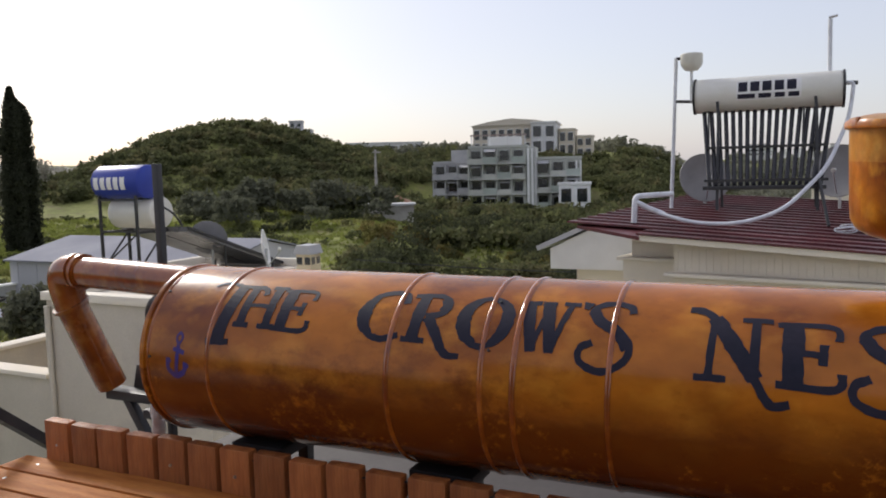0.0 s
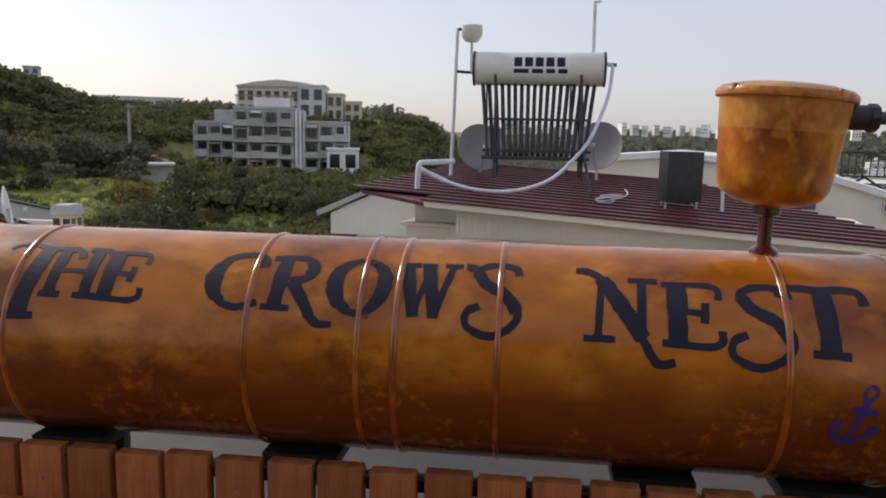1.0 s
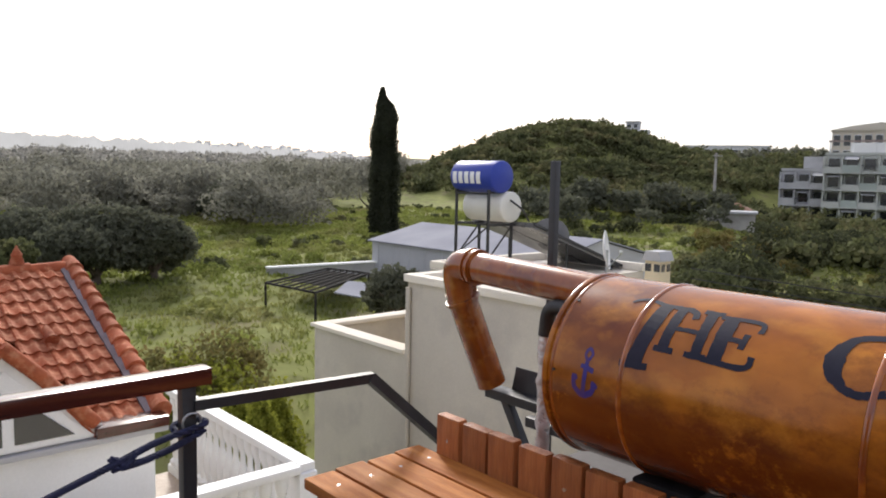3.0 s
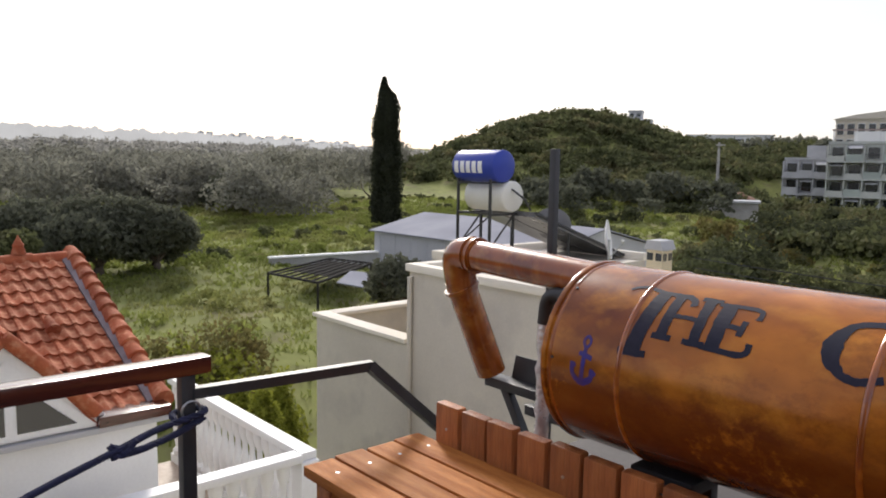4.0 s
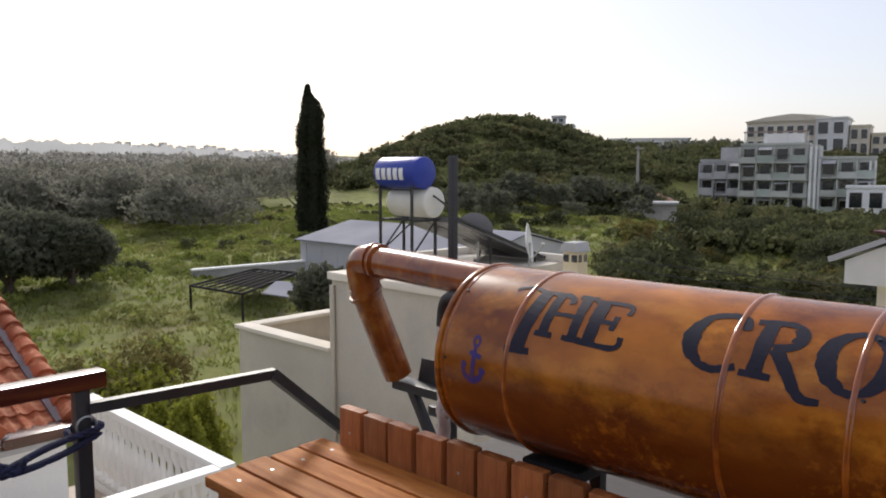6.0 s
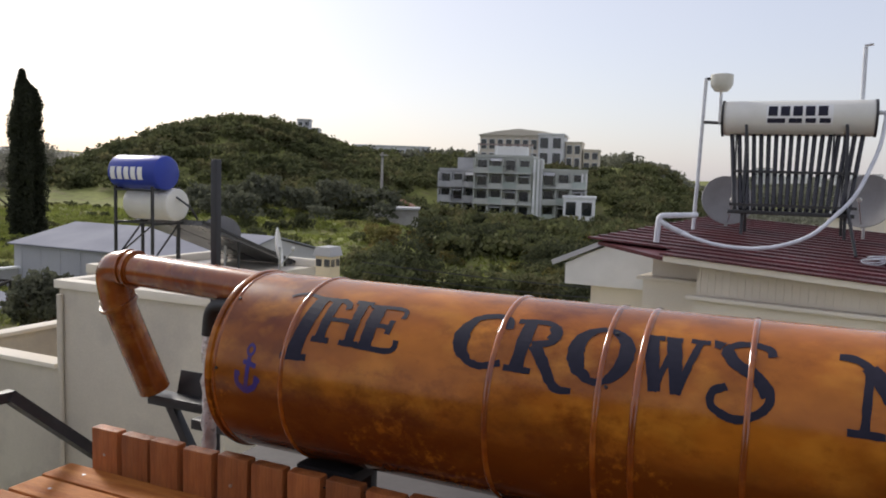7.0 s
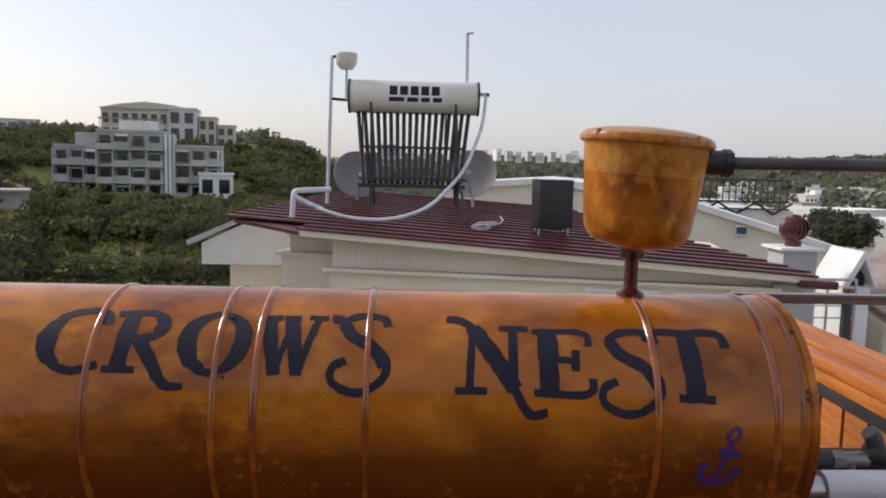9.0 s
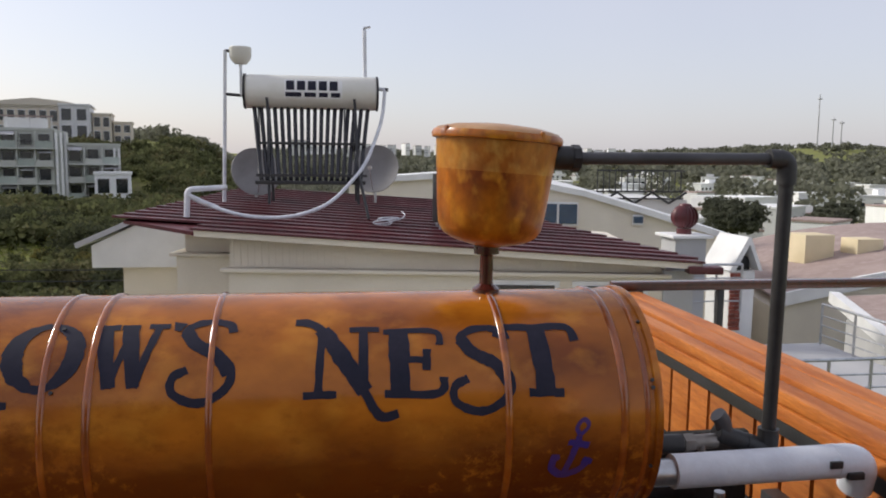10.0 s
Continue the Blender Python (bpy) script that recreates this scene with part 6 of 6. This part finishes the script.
hut = thing("field_hut", Matrix(), "low concrete hut with a flat roof in the scrub", "hut")
hum = Matrix.Translation((-36.8, 69.0, -4.1)) @ pose(0, 0, 0, 0, 0, 28)
part("wall", boxed(-2.3, 0, 0, 2.3, 3, 2.5, m=hum), M["concrete"], hut)
part("roof", boxed(-2.5, -0.3, 2.503, 2.5, 3.3, 2.7, m=hum), M["greywall"], hut)
lp = thing("utility_pole", polar(29.3, 93, float(height(*polar(29.3, 93).xy))), "tall grey concrete utility pole", "pole")
part("pole", rod(bmesh.new(), (0, 0, -0.5), (0, 0, 4.6 - lp.location.z), 0.22, 10, 0.13), M["concrete"], lp)
part("crossarm", boxed(-0.1, -0.5, 4.2 - lp.location.z, 0.5, 0.5, 4.35 - lp.location.z), M["concrete"], lp)
rb2 = thing("red_earth_bank", Matrix(), "bare patch of reddish earth on the slope", "earth", kind="stuff")
M["earth"] = material("reddish_earth", (0.24, 0.125, 0.075), (0.17, 0.09, 0.055), rough=1.0, scale=0.5, fine=4, bump=0.6)
b = bmesh.new()
g = bmesh.ops.create_icosphere(b, subdivisions=3, radius=1)
for v in g["verts"]:
    v.co *= 1 + 0.45 * noise.noise(v.co * 1.7) + 0.15 * noise.noise(v.co * 5)
bmesh.ops.transform(b, matrix=Matrix.Translation((-50.5, 90, -2.4)) @ Matrix.Diagonal((5.5, 4, 1.1, 1)), verts=b.verts)
part("bank", b, M["earth"], rb2)

# ---- town to the right ----
def far_house(name, w, d, h, seed, label):
    th = thing(name, Matrix(), label, "house", group="houses of the far town")
    r_ = random.Random(seed)
    part("wall", boxed(-w / 2, -d / 2, -4, w / 2, d / 2, h), M["farwall"], th)
    part("roof", boxed(-w / 2 - 0.2, -d / 2 - 0.2, h + 0.003, w / 2 + 0.2, d / 2 + 0.2, h + 0.4), M["farwall"] if seed % 3 else M["brownroof"], th)
    if seed % 2:
        part("roof_room", boxed(-w * 0.2, -d * 0.2, h + 0.41, w * 0.2, d * 0.3, h + 2.2), M["farwall"], th)
    for k in range(3):
        for z in (0.5, 3.4):
            if z + 1.3 < h:
                x = -w / 2 + w * (k + 0.3) / 3
                part("window", boxed(x, -d / 2 - 0.06, z, x + w * 0.16, -d / 2 - 0.003, z + 1.3), M["glass"], th)
    return th


kinds = [far_house("town_house", 9, 8, 5.5, 0, "white cubic town house with a flat roof"), far_house("town_house", 12, 8, 6.0, 1, "white town house with a roof room"),
         far_house("town_house", 7, 7, 3.2, 3, "low town house with a brown roof and roof room"), far_house("town_house", 15, 9, 6.5, 2, "long white town house with a flat roof")]
rr = random.Random(5)
placed = []
for k in range(150):
    az, d = rr.uniform(-13, -44), rr.choice((90, 120, 150, 190, 240, 300, 360)) * rr.uniform(0.9, 1.1)
    if d < 140 and az > -22:
        continue
    p = polar(az, d)
    if any((p - q).length < 9 for q in placed):
        continue
    placed.append(p)
    m = Matrix.Translation((p.x, p.y, float(height(p.x, p.y)) + 0.2)) @ pose(0, 0, 0, 0, 0, rr.uniform(-40, 40)) @ Matrix.Diagonal((0.74, 0.74, 0.78, 1))
    src = kinds[k % 4]
    if k < 4:
        src.matrix_world = m
    else:
        copy_thing(src, m)
row = far_house("terrace_block", 20, 10, 9, 0, "pale terraced apartment block on the far ridge")
first = True
for k in range(28):
    az = 2.0 - 0.85 * k + rr.uniform(-0.2, 0.2)
    p = polar(az, 430 + rr.uniform(-20, 20))
    m = Matrix.Translation((p.x, p.y, 5.6 + rr.uniform(-1.0, 0.8))) @ pose(0, 0, 0, 0, 0, rr.uniform(-25, 25)) @ Matrix.Diagonal((rr.uniform(0.3, 0.55), 0.8, rr.uniform(0.55, 0.8), 1))
    if first:
        row.matrix_world = m
        first = False
    else:
        copy_thing(row, m)
for k in range(34):                                       # roofs along the left ridge
    az, d = 50.5 + 0.48 * k + rr.uniform(-0.12, 0.12), 492
    p = polar(az, d)
    copy_thing(kinds[k % 4], Matrix.Translation((p.x, p.y, float(ridge_top(az)) - 0.8)) @ pose(0, 0, 0, 0, 0, rr.uniform(20, 60)) @ Matrix.Diagonal((0.42, 0.42, 0.45, 1)))
for k, (az, h) in enumerate(((-34.4, 62), (-35.3, 38), (-35.8, 34))):
    p = polar(az, 900)
    z = float(height(p.x, p.y))
    an = thing("radio_mast", (p.x, p.y, z - 1), "slender radio mast on the far hill", "mast", group="masts on the far hill")
    part("mast", rod(bmesh.new(), (0, 0, 0), (0, 0, h - z * 0.2), 0.8, 6, 0.35), M["greywall"], an)
    part("platform", boxed(-1.6, -1.6, (h - z * 0.2) * 0.9, 1.6, 1.6, (h - z * 0.2) * 0.9 + 1.2), M["greywall"], an)

# ---- plants ----
def scatter(n, az0, az1, d0, d1, keep=None, power=0.5):
    out = []
    while len(out) < n:
        az, d = rng.uniform(az0, az1), d0 + (d1 - d0) * rng.random() ** power
        p = polar(az, d)
        if keep and not keep(p.x, p.y, az, d):
            continue
        out.append((p.x, p.y, float(height(p.x, p.y))))
    return np.array(out)


def shrubs(name, pts, rmin, rmax, per, leaf, mat, label, squash=0.75, lift=0.45):
    r = rmin + (rmax - rmin) * rng.random(len(pts)) ** 1.6
    c = pts.copy()
    c[:, 2] += r * lift * squash
    counts = np.maximum((per * (r / rmax) ** 1.5).astype(int), 14)
    me = leaf_mesh(name, c, r, counts, np.clip(leaf * (0.7 + 0.6 * r / rmax), 0.05, 3.0), mat, squash)
    return tagged(new(name, me), label, "shrubs", kind="stuff")


def clear_of(x, y, az, d):
    if math.hypot(x + 36.5, y - 70) < 3.4:
        return False
    if -56 < x < -26 and 102 < y < 124:
        return False
    if -66 < x < -34 and 158 < y < 176:
        return False
    return True


glade = lambda x, y: math.sin(x * 0.16 + 1.3 * math.sin(y * 0.09)) * math.cos(y * 0.13 + 0.8 * math.sin(x * 0.1)) > 0.38
on_hill = lambda x, y, az, d: math.hypot(x + 84.5, (y - 101) * 0.85) < 31
shrubs("hill_scrub", scatter(2300, 28, 52, 92, 165, on_hill), 0.6, 2.0, 190, 0.19, M["shrub"], "dense dark green maquis scrub covering the round hill")
shrubs("slope_scrub", scatter(1250, 3, 36, 62, 150, lambda x, y, az, d: clear_of(x, y, az, d) and not (26 < az < 44 and 50 < d < 84) and not (16 < az < 25 and 70 < d < 100 and glade(x, y))), 0.6, 2.3, 220, 0.18, M["shrub"], "mixed green scrub on the slope below the apartments")
shrubs("low_scrub", scatter(500, 10, 28, 64, 114, clear_of), 0.25, 0.8, 90, 0.13, M["shrub"], "low patchy scrub in front of the apartments")
in_valley = lambda x, y, az, d: clear_of(x, y, az, d) and not (az > 26 and d > 50) and not (az > 17 and glade(x, y))
shrubs("valley_scrub", scatter(150, 6, 31, 30, 70, in_valley), 0.6, 2.1, 900, 0.10, M["shrub"], "thick green bushes in the valley")
shrubs("valley_evergreens", scatter(110, 6, 30, 30, 72, in_valley), 0.9, 2.5, 950, 0.10, M["darkleaf"], "dark evergreen bushes in the valley")
shrubs("valley_gorse", scatter(75, 8, 30, 34, 78, clear_of), 0.5, 1.5, 700, 0.09, M["gorse"], "yellowish olive bushes among the scrub")
shrubs("bank_scrub", scatter(620, 1, 35, 120, 180, clear_of), 0.9, 2.6, 200, 0.24, M["shrub"], "bushes covering the bank behind the apartments")
shrubs("apartment_trees", scatter(11, 13, 27, 96, 102, None), 0.7, 1.4, 500, 0.16, M["darkleaf"], "dark trees in front of the apartments", squash=0.95, lift=0.7)
shrubs("ridge_scrub", scatter(1500, -2, 34, 165, 290, clear_of), 1.2, 3.8, 170, 0.36, M["farwood"], "dark wooded ridge behind the apartments")
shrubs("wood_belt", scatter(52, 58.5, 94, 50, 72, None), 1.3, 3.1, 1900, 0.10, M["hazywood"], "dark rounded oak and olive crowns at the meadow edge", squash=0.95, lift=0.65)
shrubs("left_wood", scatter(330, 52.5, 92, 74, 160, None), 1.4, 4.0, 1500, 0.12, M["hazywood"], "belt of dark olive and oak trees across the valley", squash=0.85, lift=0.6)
shrubs("far_left_wood", scatter(1500, 42, 94, 150, 240, lambda x, y, az, d: not on_hill(x, y, az, d)), 1.8, 4.2, 420, 0.24, M["hazedwood"], "far wooded ridge in leaves painted pale with haze")
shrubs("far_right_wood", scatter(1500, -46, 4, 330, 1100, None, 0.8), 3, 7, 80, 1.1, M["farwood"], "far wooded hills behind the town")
shrubs("town_trees", scatter(85, -44, -12, 75, 330, None), 1.8, 5.0, 260, 0.45, M["farwood"], "dark green trees between the town houses", squash=0.9, lift=0.7)
shrubs("hill_foot_trees", scatter(24, 29, 43, 60, 90, None), 1.1, 2.4, 700, 0.17, M["olive"], "grey-green olive trees at the foot of the hill", squash=0.9, lift=0.75)
shrubs("meadow_bushes", scatter(150, 44, 72, 28, 88, lambda x, y, az, d: not (-28 < x < -14 and 12 < y < 27)), 0.18, 0.62, 160, 0.09, M["shrub"], "small dark bushes dotted over the meadow")
shrubs("near_bush_sprays", scatter(13, 63, 70.5, 15.8, 18.5, None), 0.3, 0.7, 260, 0.022, M["lime"], "yellow-green flecked sprays of a loose bush", squash=1.1)
shrubs("near_bush", scatter(14, 62.5, 70, 15.5, 18.5, None), 0.4, 0.8, 300, 0.03, M["gorse"], "loose yellow-flecked green bushes beyond the balcony", squash=1.0)
shrubs("meadow_hummocks", scatter(1300, 44, 76, 19, 70, lambda x, y, az, d: not (-28 < x < -14 and 12 < y < 27)), 0.18, 0.60, 190, 0.045, M["grassblade"], "low grassy hummocks over the meadow", squash=0.55)

shrubs("glade_bushes", scatter(330, 14, 44, 40, 98, clear_of), 0.2, 0.75, 130, 0.09, M["shrub"], "small bushes dotted over the green clearings")
shrubs("glade_dark_bushes", scatter(60, 18, 44, 44, 96, clear_of), 0.4, 1.1, 260, 0.11, M["darkleaf"], "dark bushes over the green clearings")
# grass tufts: blades as slim quads
tp_ = np.concatenate([scatter(15000, 40, 82, 15, 80, lambda x, y, az, d: not (-26 < x < -15.5 and 18.5 < y < 25), 0.75), scatter(9000, 15, 41, 36, 100, clear_of)])
nb = 5
base_ = np.repeat(tp_, nb, axis=0) + np.c_[rng.normal(0, 0.10, (len(tp_) * nb, 2)), np.full(len(tp_) * nb, -0.02)]
dd = np.hypot(base_[:, 0], base_[:, 1])[:, None]
hgt = (0.05 + 0.12 * rng.random((len(base_), 1))) * (0.8 + dd / 90)
ang_ = rng.random((len(base_), 1)) * 2 * np.pi
side_ = np.c_[np.cos(ang_), np.sin(ang_), np.zeros_like(ang_)] * (0.018 + 0.0009 * dd)
tip_ = np.c_[rng.normal(0, 0.06, (len(base_), 2)), hgt[:, 0]]
quad = np.stack([base_ - side_, base_ + side_, base_ + side_ * 0.3 + tip_, base_ - side_ * 0.3 + tip_], 1).reshape(-1, 3)
tagged(new("meadow_grass", quads_mesh("meadow_grass", quad, M["grassblade"])), "bright green tufted meadow grass", "grass", kind="stuff")


def tree(name, at, trunk_h, crown_r, lobes, per, leaf, mat, label, squash=0.85):
    th = thing(name, at, label, "tree")
    b = bmesh.new()
    sweep(b, [(0, 0, -0.3), (0.1, 0.05, trunk_h * 0.6), (0.0, 0.1, trunk_h * 1.25)], lambda t: 0.24 * (1 - 0.55 * t), 9)
    for k in range(5):
        a = k * 1.3
        sweep(b, [(0.05, 0.05, trunk_h * (0.7 + 0.08 * k)), (0.45 * crown_r * math.cos(a), 0.45 * crown_r * math.sin(a), trunk_h + 0.5 * crown_r), (0.75 * crown_r * math.cos(a), 0.75 * crown_r * math.sin(a), trunk_h + 0.75 * crown_r)], lambda t: 0.10 * (1 - 0.75 * t), 6)
    part("trunk", b, M["bark"], th)
    cs, rs = [], []
    for k in range(lobes):
        a, f = rng.uniform(0, 6.28), rng.random() ** 0.5
        cs.append((crown_r * 0.72 * f * math.cos(a), crown_r * 0.72 * f * math.sin(a), trunk_h + crown_r * (0.25 + 0.75 * rng.random())))
        rs.append(crown_r * rng.uniform(0.28, 0.5))
    me = leaf_mesh("crown", np.array(cs), np.array(rs), np.full(lobes, per), leaf, mat, squash, flat_bottom=False)
    c = new("crown", me)
    c.parent = th
    return th


def on_ground(az, d, dz=0.0):
    p = polar(az, d)
    return Vector((p.x, p.y, float(height(p.x, p.y)) + dz))


tree("olive_tree", on_ground(69.7, 30.5), 0.35, 1.6, 26, 1000, 0.062, M["olive"], "broad dark olive tree at the meadow edge")
tree("olive_tree", on_ground(73.4, 30), 0.4, 1.9, 30, 1100, 0.062, M["olive"], "spreading dark green olive tree by the meadow")
tree("olive_tree", on_ground(76.6, 32), 0.4, 1.7, 26, 1000, 0.062, M["olive"], "round dark olive tree behind the tiled roof")
tree("olive_tree", on_ground(80, 27), 0.4, 1.6, 22, 900, 0.06, M["shrub"], "bushy green tree beyond the tiled roof")
tree("olive_tree", on_ground(64.5, 62), 0.6, 2.2, 18, 700, 0.12, M["olive"], "dark round tree at the far meadow edge")
tree("garden_tree", on_ground(52.6, 19.5), 1.1, 0.9, 16, 800, 0.045, M["olive"], "small grey-green tree beside the shed", 1.0)


def conifer(at, top, r, label):
    """A small upright garden conifer with flame-shaped sprays."""
    th = thing("garden_conifer", at, label, "tree")
    part("trunk", rod(bmesh.new(), (0, 0, 0), (0, 0, top - 0.5), 0.07, 9, 0.03), M["bark"], th)
    k = 46
    z = top * (0.45 + 0.55 * rng.random(k))
    a = rng.uniform(0, 6.28, k)
    f = r * 0.8 * np.clip((top - z) / (0.22 * top), 0.1, 1) * rng.random(k) ** 0.5
    me = leaf_mesh("crown", np.c_[f * np.cos(a), f * np.sin(a), z], np.full(k, r * 0.3), np.full(k, 420), 0.022, M["lime"], 2.2, 0.4, False)
    c = new("crown", me)
    c.parent = th


conifer((-7.78, 4.2, -6.4), 5.35, 0.50, "bright yellow-green conifer beside the balcony")
conifer((-8.35, 4.15, -6.4), 5.2, 0.52, "smaller yellow-green garden conifer by the wall")
conifer((-8.35, 4.75, -6.4), 5.25, 0.50, "yellow-green garden conifer against the beige wall")
tree("pine_tree", on_ground(-29.4, 80), 2.6, 3.1, 22, 700, 0.13, M["olive"], "broad umbrella pine in front of the town", 0.6)
tree("pine_tree", on_ground(-35.5, 98), 1.8, 2.7, 20, 700, 0.16, M["olive"], "round dark pine among white houses", 0.7)
tree("ridge_tree", on_ground(22.5, 152), 2.0, 2.6, 12, 300, 0.3, M["farwood"], "round tree in front of the hotel")
tree("ridge_tree", on_ground(20.4, 152), 2.0, 2.4, 12, 300, 0.3, M["farwood"], "dark round tree near the hotel")
# tall cypress
cy = thing("cypress_tree", (-39.85, 29.9, -2.7), "tall slender dark cypress", "tree")
part("trunk", rod(bmesh.new(), (0, 0, -0.4), (0, 0, 2.0), 0.22, 9, 0.15), M["bark"], cy)
zs = np.linspace(0.2, 9.7, 84)
rad = np.interp(zs, [0, 1.5, 5.0, 7.6, 8.6, 9.2, 9.7], [0.88, 0.98, 0.88, 0.74, 0.52, 0.26, 0.12]) * (1 + 0.10 * np.sin(zs * 5.3) * np.cos(zs * 2.1))
cs = np.c_[0.10 * np.sin(zs * 1.9), 0.10 * np.cos(zs * 2.3), zs]
me = leaf_mesh("crown", cs, np.maximum(rad, 0.12), np.full(84, 900), 0.06, M["cypress"], 0.9, 0.55, False)
c = new("crown", me)
c.parent = cy
part("dead_branch", sweep(bmesh.new(), [(-0.5, -0.5, 1.8), (-1.2, -1.0, 2.7), (-1.25, -1.05, 3.3)], lambda t: 0.06 * (1 - 0.7 * t), 6), M["bark"], cy)
# overhead wires beyond the tank
ow = thing("overhead_wires", Matrix(), "thin dark overhead wires across the valley", "cable")
for dz_ in (0.0, 0.35):
    pts = [(-14 + 2.2 * k, 24.0 + 0.3 * k, -1.75 + dz_ - 0.35 * math.sin(math.pi * k / 8)) for k in range(9)]
    part("wire", sweep(bmesh.new(), pts, 0.018, 5), M["black"], ow)
